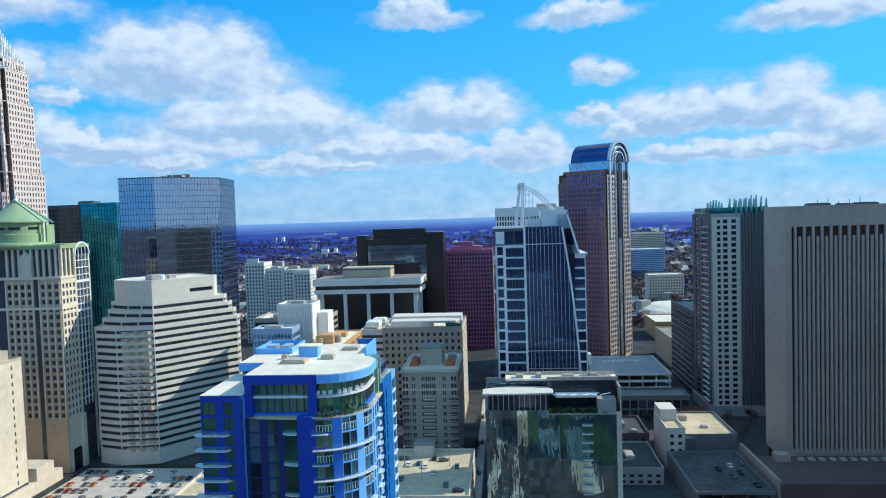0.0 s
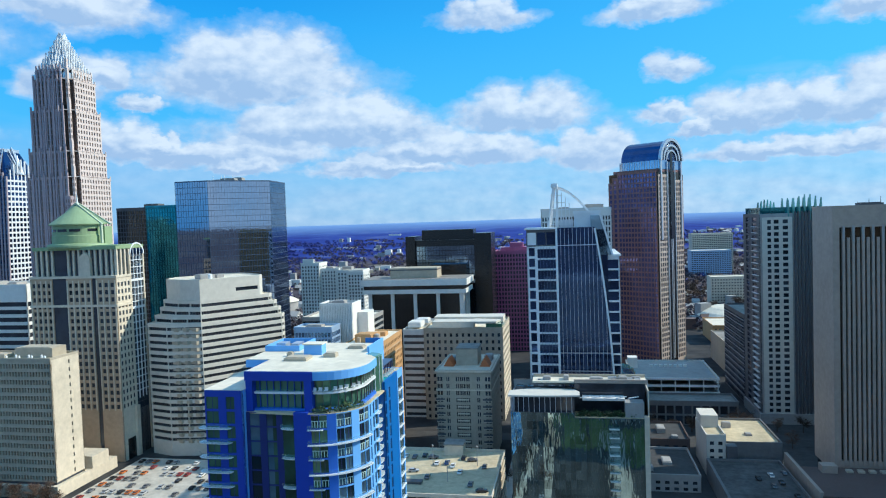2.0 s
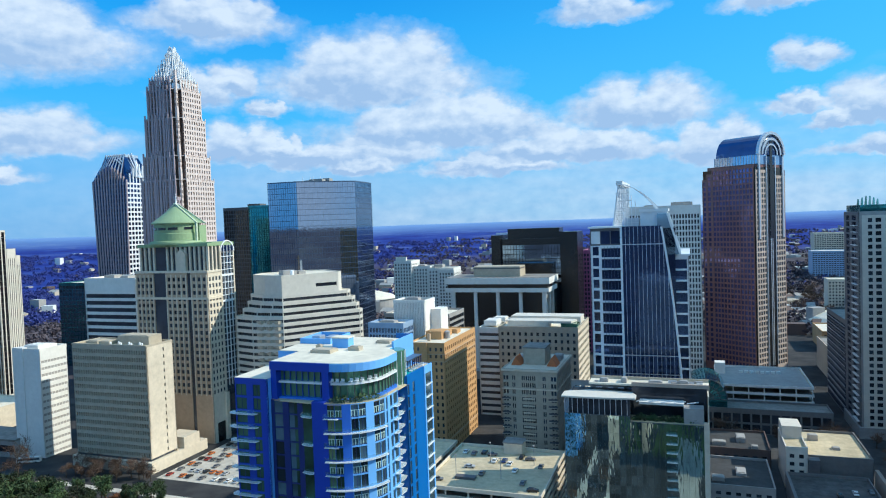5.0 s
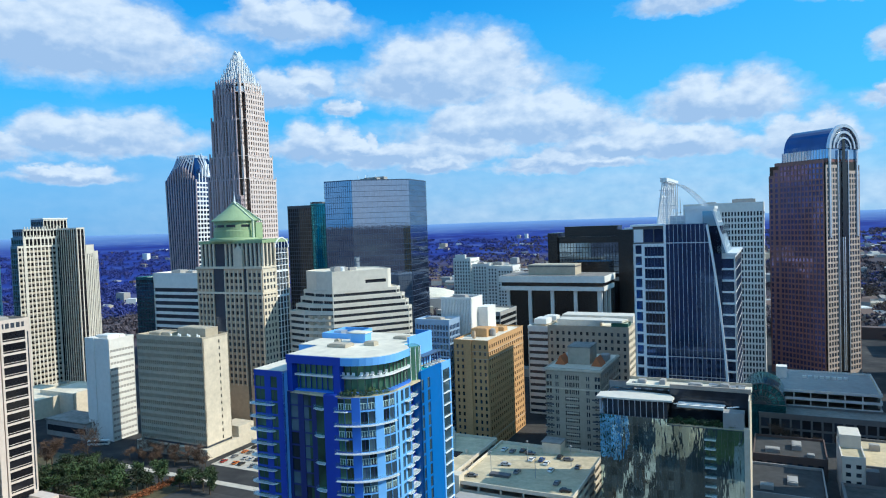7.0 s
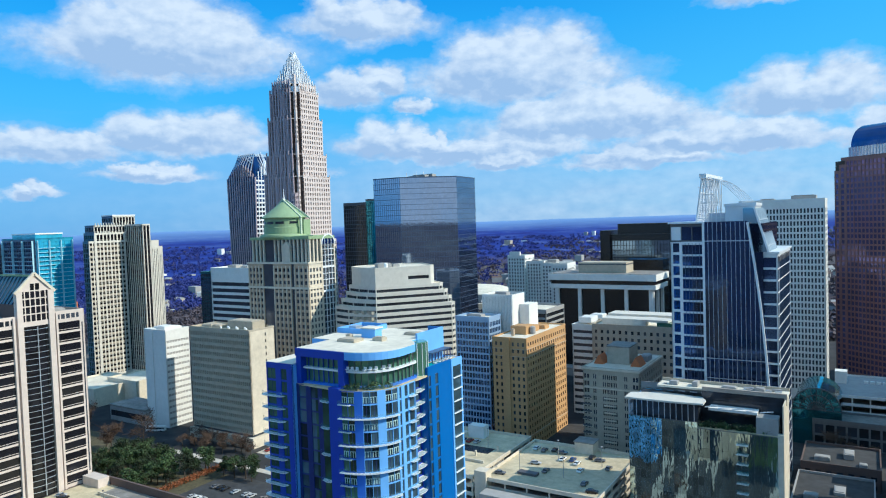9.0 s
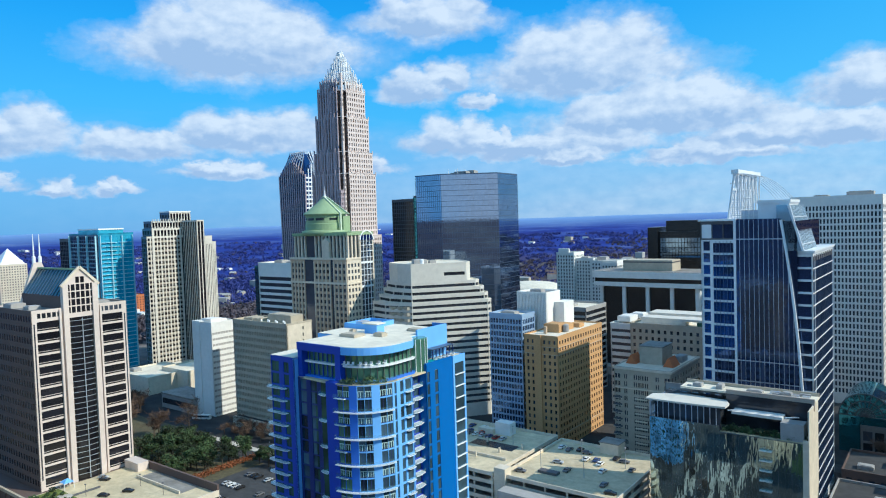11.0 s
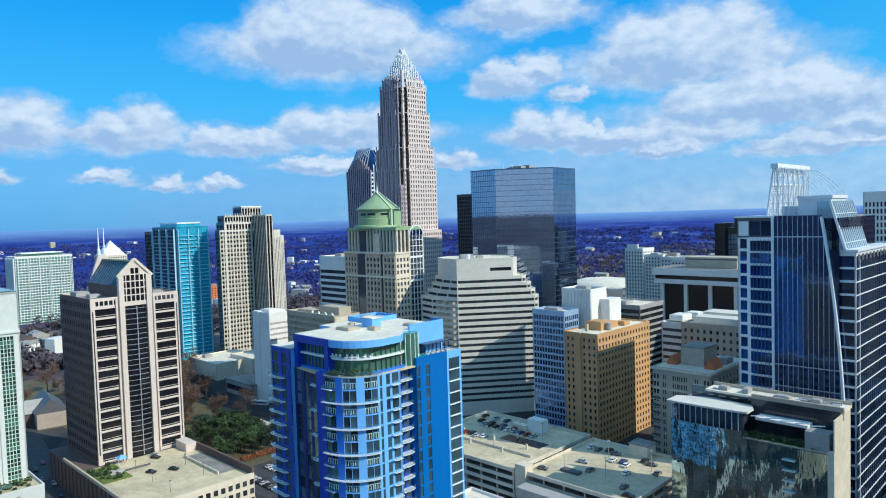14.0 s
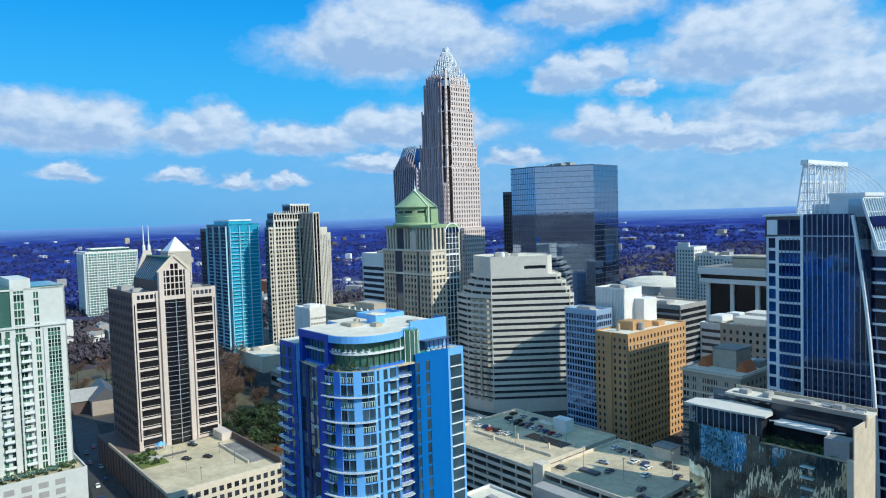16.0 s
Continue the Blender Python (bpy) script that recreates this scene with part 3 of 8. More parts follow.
# ---- ground and distance ----
def ground_sheet():
    rings = [0, 60, 120, 200, 300, 420, 560, 720, 900, 1100, 1350, 1700, 2100, 2600, 3100, 3600, 4000, 4300, 4550]
    n = 120
    v, f = [(0, 300, 0)], []
    for r in rings[1:]:
        for i in range(n):
            a = 2 * math.pi * i / n
            x, y = r * math.cos(a), 300 + r * math.sin(a)
            k = min(1, max(0, (r - 1500) / 3000))
            z = 110 * k ** 1.25 + (6 * noise.noise(Vector((x, y, 0)) / 700) + 2.5 * noise.noise(Vector((x, y, 5)) / 230)) * min(1, 3 * k)
            v.append((x, y, z))
    for j in range(len(rings) - 1):
        for i in range(n):
            b, c = 1 + (j - 1) * n + i, 1 + (j - 1) * n + (i + 1) % n
            d, e = 1 + j * n + i, 1 + j * n + (i + 1) % n
            f.append((0, d, e) if j == 0 else (b, d, e, c))
    mat = bpy.data.materials.new("town_and_woods")
    mat.use_nodes = True
    t = mat.node_tree
    b = t.nodes["Principled BSDF"]
    co = t.nodes.new("ShaderNodeNewGeometry").outputs["Position"]

    def nz(s, d=5.0, r=0.6):
        n_ = nd(t, "ShaderNodeTexNoise", Scale=s, Detail=d, Roughness=r)
        t.links.new(co, n_.inputs["Vector"])
        return n_.outputs["Fac"]

    woods = ramp_node(t, nz(0.02), [(0.3, (0.05, 0.043, 0.055)), (0.55, (0.085, 0.07, 0.082)), (0.75, (0.14, 0.12, 0.125))])
    lots = ramp_node(t, nz(0.03, 2.0), [(0.35, (0.09, 0.09, 0.09)), (0.6, (0.20, 0.18, 0.17)), (0.75, (0.11, 0.15, 0.05))])
    patch = ramp_node(t, nz(0.0045, 3.0), [(0.5, (0, 0, 0)), (0.62, (1, 1, 1))])
    near = mix_color(t, patch, woods, lots)
    # tarred lots and yards of the inner town
    town = t.nodes.new("ShaderNodeVectorMath")
    town.operation = "DISTANCE"
    town.inputs[1].default_value = (60, 380, 0)
    t.links.new(co, town.inputs[0])
    inner = math_node(t, "MULTIPLY_ADD", town.outputs["Value"], -1 / 120, 4.4, clamp=True)
    tar = ramp_node(t, nz(0.05, 4.0), [(0.35, (0.035, 0.036, 0.04)), (0.6, (0.065, 0.064, 0.065)), (0.75, (0.12, 0.115, 0.105))])
    near = mix_color(t, inner, near, tar)
    # far pine woods: distance haze painted in, blue first, paler at the rim
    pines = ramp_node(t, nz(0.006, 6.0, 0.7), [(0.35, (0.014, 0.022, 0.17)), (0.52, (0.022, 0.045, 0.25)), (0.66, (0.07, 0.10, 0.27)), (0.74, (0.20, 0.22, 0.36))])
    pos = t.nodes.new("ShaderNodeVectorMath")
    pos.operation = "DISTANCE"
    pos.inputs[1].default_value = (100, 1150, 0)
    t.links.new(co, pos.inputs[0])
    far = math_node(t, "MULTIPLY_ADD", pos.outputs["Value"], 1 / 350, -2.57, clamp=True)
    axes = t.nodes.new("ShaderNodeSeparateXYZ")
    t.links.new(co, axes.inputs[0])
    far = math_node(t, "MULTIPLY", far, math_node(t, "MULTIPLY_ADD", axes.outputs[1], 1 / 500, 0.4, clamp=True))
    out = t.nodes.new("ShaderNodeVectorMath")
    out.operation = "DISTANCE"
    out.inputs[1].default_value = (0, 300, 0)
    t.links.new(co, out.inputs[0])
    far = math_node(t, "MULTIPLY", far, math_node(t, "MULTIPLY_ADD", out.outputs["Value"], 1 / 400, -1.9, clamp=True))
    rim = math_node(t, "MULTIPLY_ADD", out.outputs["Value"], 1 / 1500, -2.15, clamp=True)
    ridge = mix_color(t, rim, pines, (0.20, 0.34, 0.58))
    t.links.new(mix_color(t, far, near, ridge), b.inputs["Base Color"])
    b.inputs["Roughness"].default_value = 0.95
    b.inputs["Specular IOR Level"].default_value = 0.1
    tagged(new("ground", mesh_of("ground", (v, f), mat)), "wide city ground of streets, lots and winter woods", "ground", kind="structure")


ground_sheet()


def strip(name, poly, z, mat, label, category="road"):
    ob = new(name, mesh_of(name, prism(([], []), poly, z - 0.3, z), M[mat]))
    return tagged(ob, label, category, kind="structure")


def grid_poly(x, y, w, d, turn=None):
    u, n = ang_dir(G if turn is None else turn), ang_dir((G if turn is None else turn) + 90)
    o = Vector((x, y))
    return [tuple(o + u * a + n * b) for a, b in ((0, 0), (w, 0), (w, d), (0, d))]


def streets():
    strip("road", grid_poly(0.5, 120, 13, 800), 0.08, "asphalt", "asphalt street between office buildings")
    strip("road", grid_poly(-430, 262, 620, 14), 0.09, "asphalt", "asphalt cross street past the park")
    strip("road", grid_poly(-120, 100, 12, 300), 0.10, "asphalt", "asphalt street behind the blue tower")
    strip("road", grid_poly(-430, 190, 330, 13, -13), 0.11, "asphalt", "asphalt street beside the granite tower")
    strip("road", grid_poly(78, 180, 14, 700), 0.10, "asphalt", "shaded asphalt street between towers")
    strip("road", grid_poly(-400, 405, 620, 12), 0.11, "asphalt", "asphalt street between blocks")
    strip("pavement", grid_poly(-245, 268, 130, 4), 0.16, "paving", "pale paved walk beside the park", "pavement")
    strip("pavement", grid_poly(-3.5, 150, 4, 300), 0.16, "paving", "pale concrete sidewalk", "pavement")
    strip("pavement", grid_poly(13.5, 150, 4, 300), 0.16, "paving", "pale concrete sidewalk", "pavement")
    strip("parking_lot", grid_poly(-187, 283, 62, 58), 0.13, "paving", "pale concrete surface parking lot", "parking lot")
    strip("parking_lot", grid_poly(-182, 205, 52, 42), 0.13, "asphalt", "asphalt parking lot beside the park", "parking lot")
    strip("lawn", grid_poly(-262, 200, 80, 60), 0.12, "grass", "park lawn under trees", "lawn")
    strip("lawn", grid_poly(-400, 200, 135, 85), 0.12, "grass", "park ground under bare trees", "lawn")
    strip("parking_lot", grid_poly(134, 338, 70, 58), 0.06, "asphalt", "shaded asphalt court between towers", "parking lot")
    strip("road", grid_poly(147, 640, 13, 760), 0.09, "asphalt", "asphalt street leading out of town")
    strip("parking_lot", grid_poly(62, 255, 92, 150), 0.07, "asphalt", "worn asphalt yard between low buildings", "parking lot")
    strip("lawn", grid_poly(-500, 130, 160, 110), 0.06, "grass", "brown park ground under bare trees", "lawn")
    for i in range(30):
        p = Vector((7, 150)) + ang_dir(G + 90) * (i * 11)
        strip("road_marking", grid_poly(p.x, p.y, 0.25, 4), 0.12, "mark", "white painted lane dash", "road marking")


streets()

# ---- towers ----
def blue_tower():
    """Stucco apartment tower with a rounded corner, stacked balconies and a two-storey glazed penthouse."""
    ob = thing("apartment_tower", -52, 142, 0, G, "bright blue stucco apartment tower with curved white-edged balconies", "apartment building")
    FH, N = 3.22, 25
    panes = Panes(ob, 300)
    H0 = 80.2
    W, D, r = 34.8, 38.6, 10.5
    arc = ring_of(9, r, W - r, r, -90, 0)
    body = [(9, 1.2), (20.5, 1.2), (20.5, 0)] + arc + [(W, 16), (W - 2.2, 16), (W - 2.2, 21.5), (W, 21.5), (W, D), (9, D)]
    part("core", prism(([], []), [(9.4, 1.8)] + ring_of(6, r - 0.7, W - r, r, -90, 0) + [(W - 0.7, 15), (W - 2.9, 16), (W - 2.9, 21.5), (W - 0.7, 22), (W - 0.7, D - 0.6), (9.4, D - 0.6)], 0, H0 - 0.5), M["gl_green"], ob)
    base = H0 - FH * N
    kw = dict(floor=FH, sill=0.16, base=base, top=0.0, depth=0.3, shift=0.1)
    # front: its shade is put into the dark blue, the recess into navy
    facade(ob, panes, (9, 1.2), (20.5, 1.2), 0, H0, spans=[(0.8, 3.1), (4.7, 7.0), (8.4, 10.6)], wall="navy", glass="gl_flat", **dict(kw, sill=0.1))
    part("pier", prism(([], []), [(20.5, 0), (23.6, 0), (23.6, 1.5), (20.5, 1.5)], 0, H0 + 0.4), M["blue"], ob)
    # rounded corner in flat facets, tones stepping from painted shade to painted sun
    pts = [(23.6, 0)] + arc
    for k in range(len(pts) - 1):
        a, b = pts[k], pts[k + 1]
        L = (Vector(b) - Vector(a)).length
        wide = [(0.12, L - 0.05)] if k in (1, 4, 7) else [(0.05, L - 0.12)] if k in (2, 5, 8) else [(L * 0.3, L * 0.7)] if k == 9 else []
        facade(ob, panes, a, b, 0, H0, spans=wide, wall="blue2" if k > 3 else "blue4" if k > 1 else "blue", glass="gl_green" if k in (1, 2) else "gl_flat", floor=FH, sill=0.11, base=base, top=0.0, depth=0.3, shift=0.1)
    w = ([], [])
    for k in (1, 2, 4, 5, 7, 8):
        a, b = pts[k], pts[k + 1]
        L = (Vector(b) - Vector(a)).length
        g = ([], [])
        for q in range(N):
            z = base + q * FH
            ebox(g, a, b, 0.1, L - 0.1, -0.22, -0.1, z - 0.1, z + 0.35)
            if q % 2 == 0:
                for c in (0.16, 0.5, 0.84):
                    ebox(w, a, b, L * c - 0.07, L * c + 0.07, -0.2, -0.1, z + 0.4, z + 1.75)
                ebox(w, a, b, 0.1, L - 0.1, -0.22, -0.1, z + 1.72, z + 1.84)
        ebox(g, a, b, L * 0.48, L * 0.53, -0.22, -0.14, base, H0)
        part("mullion", g, M["navy"], ob)
    part("glazing_bar", w, M["rail2"], ob, "pale green glazing bars", kind="stuff")
    # sunlit side in the lit blue; its recessed slot takes the shaded tone
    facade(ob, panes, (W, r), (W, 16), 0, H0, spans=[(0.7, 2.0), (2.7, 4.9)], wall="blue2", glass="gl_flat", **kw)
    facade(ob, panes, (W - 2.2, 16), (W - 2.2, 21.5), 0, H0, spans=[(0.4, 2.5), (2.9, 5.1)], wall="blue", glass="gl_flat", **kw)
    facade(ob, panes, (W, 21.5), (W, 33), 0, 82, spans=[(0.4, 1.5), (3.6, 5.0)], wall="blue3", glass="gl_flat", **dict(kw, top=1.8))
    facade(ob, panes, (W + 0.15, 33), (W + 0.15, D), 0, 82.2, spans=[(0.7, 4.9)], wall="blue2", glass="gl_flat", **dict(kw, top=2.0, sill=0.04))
    for i in range(1, N):
        part("slab_edge", box(([], []), W + 0.0, W + 0.45, 33.6, D - 0.5, base + i * FH - 0.1, base + i * FH + 0.12), M["steel"], ob)
    part("side_wall", prism(([], []), [(W - 2.2, 15.6), (W, 15.6), (W, 16), (W - 2.2, 16)], 0, H0), M["blue2"], ob)
    part("side_wall", prism(([], []), [(W - 2.2, 21.5), (W, 21.5), (W, 21.9), (W - 2.2, 21.9)], 0, 82), M["blue3"], ob)
    facade(ob, None, (W, D), (0, D), 0, 82, bay=4.4, pane=0.62, sill=0.3, floor=FH, wall="blue2", depth=0.5)
    facade(ob, None, (0, D), (0, 0.6), 0, 84, bay=5, pane=0.5, sill=0.35, floor=FH, wall="blue", depth=0.5)
    # left wing with its own piers
    part("core", box(([], []), 0.6, 8.6, 0.7, D - 1, 0, 83.5), M["gl_green"], ob)
    facade(ob, panes, (0, 0), (9, 0), 0, 85.2, spans=[(0.3, 3.2), (5.0, 7.0)], wall="blue", glass="gl_green", **dict(kw, top=1.2, base=0.28))
    g = ([], [])
    for q in range(26):
        for x0, x1 in ((0.3, 3.2), (5.0, 7.0)):
            ebox(g, (0, 0), (9, 0), x0, x1, -0.24, -0.12, 0.3 + q * 3.22, 0.6 + q * 3.22)
    ebox(g, (0, 0), (9, 0), 1.7, 1.8, -0.24, -0.12, 0.4, 84)
    ebox(g, (0, 0), (9, 0), 5.95, 6.05, -0.24, -0.12, 0.4, 84)
    part("mullion", g, M["navy"], ob)
    part("side_wall", prism(([], []), [(8.6, 0), (9, 0), (9, 9), (8.6, 9)], 0, 85.2), M["blue2"], ob)
    part("wing_roof", box(([], []), -0.1, 9.0, 0.05, 20, 84.7, 85.3), M["roof"], ob)
    panes.done()
    # balconies: a slab with rounded front, a glass rail and a top rail
    def balcony(outline, z, rail=True):
        b = part("balcony", prism(([], []), outline, z - 0.13, z + 0.02), M["steel"], ob)
        if rail:
            part("railing", screen(outline[1:-1], z + 0.02, z + 1.05), M["rail"], b)
    for i in range(1, N):
        z = base + i * FH
        o = [(23.6, 0.1)] + [(23.6 + 0.3, -1.1)] + ring_of(8, r + 1.0, W - r, r, -88, -12) + [(W + 0.1, r - 1.6)]
        if i % 2 == 1:
            balcony(o, z)
        else:
            balcony([(23.6, 0.1), (23.7, -0.7), (27.0, -0.4), (27.0, 0.3)], z)
        balcony([(-1.5, 1.2), (-1.7, -0.1), (-1.0, -0.9), (0.4, -1.15), (5.4, -1.15), (6.1, -0.6), (6.2, 0.05)], z)
        balcony([(W - 0.05, 12.6), (W + 0.9, 12.8), (W + 1.1, 14.2), (W + 0.9, 15.5), (W - 0.05, 15.6)], z)
        balcony([(W - 2.2, 16.4), (W - 0.2, 16.4), (W + 0.1, 18.6), (W - 0.4, 20.6), (W - 2.2, 20.9)], z)
        if i % 2 == 0:
            balcony([(17.2, 1.3), (17.3, 0.3), (18.6, -0.3), (20.4, -0.4), (20.5, 1.3)], z)
    # terrace, penthouse and its roof
    part("terrace", prism(([], []), [(9, 1.4), (23.6, 0.2)] + ring_of(9, r - 0.1, W - r, r, -90, 0) + [(W - 0.1, D - 0.2), (0.3, D - 0.2), (0.3, 20)], H0 - 0.3, H0 + 0.1), M["deck"], ob)
    pent = [(10, 3.0)] + ring_of(8, 8.6, 24.4, 11.6, -90, 0) + [(33.0, 18), (27, 27), (10, 27)]
    part("penthouse_glass", prism(([], []), inset(pent, 0.4), H0, 88.2), M["gl_green"], ob)
    for z in (H0 + 0.1, 84.0):
        part("penthouse_floor", prism(([], []), inset(pent, -0.7), z, z + 0.45), M["blue4"] if z < 84 else M["steel"], ob)
    for i, (a, b) in enumerate(edges(pent)):
        L = (Vector(b) - Vector(a)).length
        m = ([], [])
        n = max(1, round(L / 1.6))
        for k in range(n):
            ebox(m, a, b, k * L / n, k * L / n + 0.1, -0.3, 0.0, H0, 88.2)
        part("mullion", m, M["blue" if i < 1 else "darkgrey"], ob)
    part("frame_post", box(([], []), 9.1, 10.6, 1.4, 3.4, H0, 87.4), M["blue"], ob)
    part("frame_post", box(([], []), 22.6, 24.3, 1.35, 3.2, H0, 87.4), M["blue"], ob)
    roof = [(9, 1.4)] + ring_of(10, 10.0, 24.6, 11.4, -90, 0) + [(34.4, 17), (32.6, 19.5), (30.8, 20.6), (30.5, 22), (30.5, 36), (3, 36), (3, 14), (9, 14)]
    part("roof_fascia", prism(([], []), roof, 87.2, 89.0), M["blue2"], ob)
    # strips in the shaded blue over the front and left fascia
    part("fascia_front", box(([], []), 8.9, 24.6, 1.28, 1.6, 87.1, 89.06), M["blue"], ob)
    part("fascia_front", box(([], []), 8.88, 9.2, 1.3, 14, 87.1, 89.06), M["blue"], ob)
    part("roof", prism(([], []), [(x * 0.985 + 0.3, y * 0.985 + 0.25) for x, y in roof], 88.9, 89.15), M["roof"], ob)
    part("penthouse_wall", prism(([], []), [(20, 29.5), (30.4, 29.5), (30.4, 36), (20, 36)], H0, 87.0), M["blue2"], ob)
    part("penthouse_wall", box(([], []), 3.2, 20, 29.2, 36, H0, 87.5), M["blue"], ob)
    part("penthouse_wall", box(([], []), 30.2, 30.75, 23.4, 36.2, 84.9, 90.4), M["blue2"], ob, "light blue raised end wall of the penthouse")
    part("penthouse_wall", box(([], []), 26, 30.2, 35.7, 36.2, 84.9, 90.4), M["blue3"], ob)
    # round glazed stair beside the roof terrace
    part("glass_drum", revolve(([], []), [(3.0, H0), (3.0, 88.6), (2.6, 88.8)], 20, 31.2, 22.0), M["gl_green"], ob, "round green glass stair drum")
    g = ([], [])
    for k in range(14):
        c, q = math.cos(2 * math.pi * k / 14), math.sin(2 * math.pi * k / 14)
        beam(g, (31.2 + 3.03 * c, 22 + 3.03 * q, H0), (31.2 + 3.03 * c, 22 + 3.03 * q, 88.6), 0.07)
    part("drum_mullion", g, M["steel"], ob)
    # pergola with dark posts before the end wall
    part("pergola_roof", box(([], []), 30.8, 33.2, 26.5, 36.0, 84.7, 84.95), M["mull"], ob)
    for k in range(7):
        part("pergola_post", box(([], []), 32.9, 33.1, 26.6 + k * 1.5, 26.8 + k * 1.5, 82, 84.8), M["navy"], ob)
    for k in range(5):
        part("chair", lounge_mesh(33.6, 27 + k * 1.9, 82.0), M["steel"], ob)
    # plant box, hatches and the sunken court
    part("roof_house", box(([], []), 15.5, 20.0, 19.5, 22.5, 89.1, 91.6), M["blue2"], ob)
    part("roof_house_cap", box(([], []), 15.2, 20.3, 19.2, 22.8, 91.6, 91.85), M["roof"], ob)
    for x, y, w, d, h in ((13.5, 12, 5.5, 4, 0.7), (21.5, 16.5, 3, 2.2, 0.9), (24, 27, 4, 3, 0.6), (12, 17.2, 1.4, 1.4, 1.0)):
        part("roof_hatch", box(box(([], []), x, x + w, y, y + d, 89.1, 89.1 + h), x + 0.3, x + w - 0.3, y + 0.3, y + d - 0.3, 89.1 + h, 89.3 + h), M["beige"], ob)
    parapet(ob, rect(9, 11, 3.4, 24), 89.2, M["blue2"], 1.3, 0.3, "court_wall")
    part("court_floor", box(([], []), 4, 12, 24.6, 34.4, 89.1, 89.3), M["roofgrey"], ob)
    part("court_unit", box(box(([], []), 5, 7.5, 27, 30, 89.3, 90.6), 8.5, 10.5, 28, 32, 89.3, 90.3), M["silver"], ob)
    part("pool", prism(([], []), [(31.8, 23), (34.0, 23), (34.0, 30), (31.8, 30)], 82.0, 82.15), M["water"], ob)
    part("pool_deck", box(([], []), 30.6, W - 0.4, 21.9, D - 0.5, 81.3, 81.95), M["deck"], ob)
    part("parapet", box(([], []), W - 0.45, W + 0.05, 21.5, 33, 81.9, 82.3), M["blue3"], ob)
    part("terrace_rail", prism(([], []), ring_of(9, r - 0.2, W - r, r, -90, 0) + ring_of(9, r - 0.35, W - r, r, 0, -90), H0, H0 + 1.1), M["rail"], ob)
    for k, a in enumerate((-86, -78, -70, -58, -50, -42, -30, -20)):
        px, py = W - r + (r - 1.3) * math.cos(radians(a)), r + (r - 1.3) * math.sin(radians(a))
        shrub(ob, px, py, H0 + 0.1, 0.8 + 0.25 * (k % 3))
        part("chair", lounge_mesh(px - 0.4, py + 0.9, 84.45), M["steel"], ob)


def lounge_mesh(x, y, z):
    g = box(([], []), x - 0.4, x + 0.4, y - 0.4, y + 0.4, z + 0.3, z + 0.45)
    box(g, x - 0.4, x + 0.4, y + 0.3, y + 0.42, z + 0.45, z + 1.0)
    for sx in (-0.35, 0.35):
        for sy in (-0.35, 0.35):
            box(g, x + sx - 0.04, x + sx + 0.04, y + sy - 0.04, y + sy + 0.04, z, z + 0.3)
    return g


def leaf_cloud(geo, c, radius, count, size, rng, squash=0.8):
    """Many small leaf flakes scattered through an uneven ball."""
    v, f = geo
    for _ in range(count):
        d = Vector((rng.gauss(0, 1), rng.gauss(0, 1), rng.gauss(0, 1))).normalized()
        p = Vector(c) + Vector((d.x, d.y, d.z * squash)) * radius * rng.uniform(0.45, 1.0)
        a = Vector((rng.gauss(0, 1), rng.gauss(0, 1), rng.gauss(0, 1))).normalized() * size * rng.uniform(0.6, 1.3)
        b = a.cross(d).normalized() * size * rng.uniform(0.4, 0.9)
        n = len(v)
        v += [tuple(p - a), tuple(p + b), tuple(p + a), tuple(p - b)]
        f.append((n, n + 1, n + 2, n + 3))
    return geo


RNG = random.Random(7)


def shrub(parent, x, y, z, r):
    part("planting", leaf_cloud(([], []), (x, y, z + r * 0.6), r, 70, r * 0.3, RNG), M["leaf"], parent)


blue_tower()


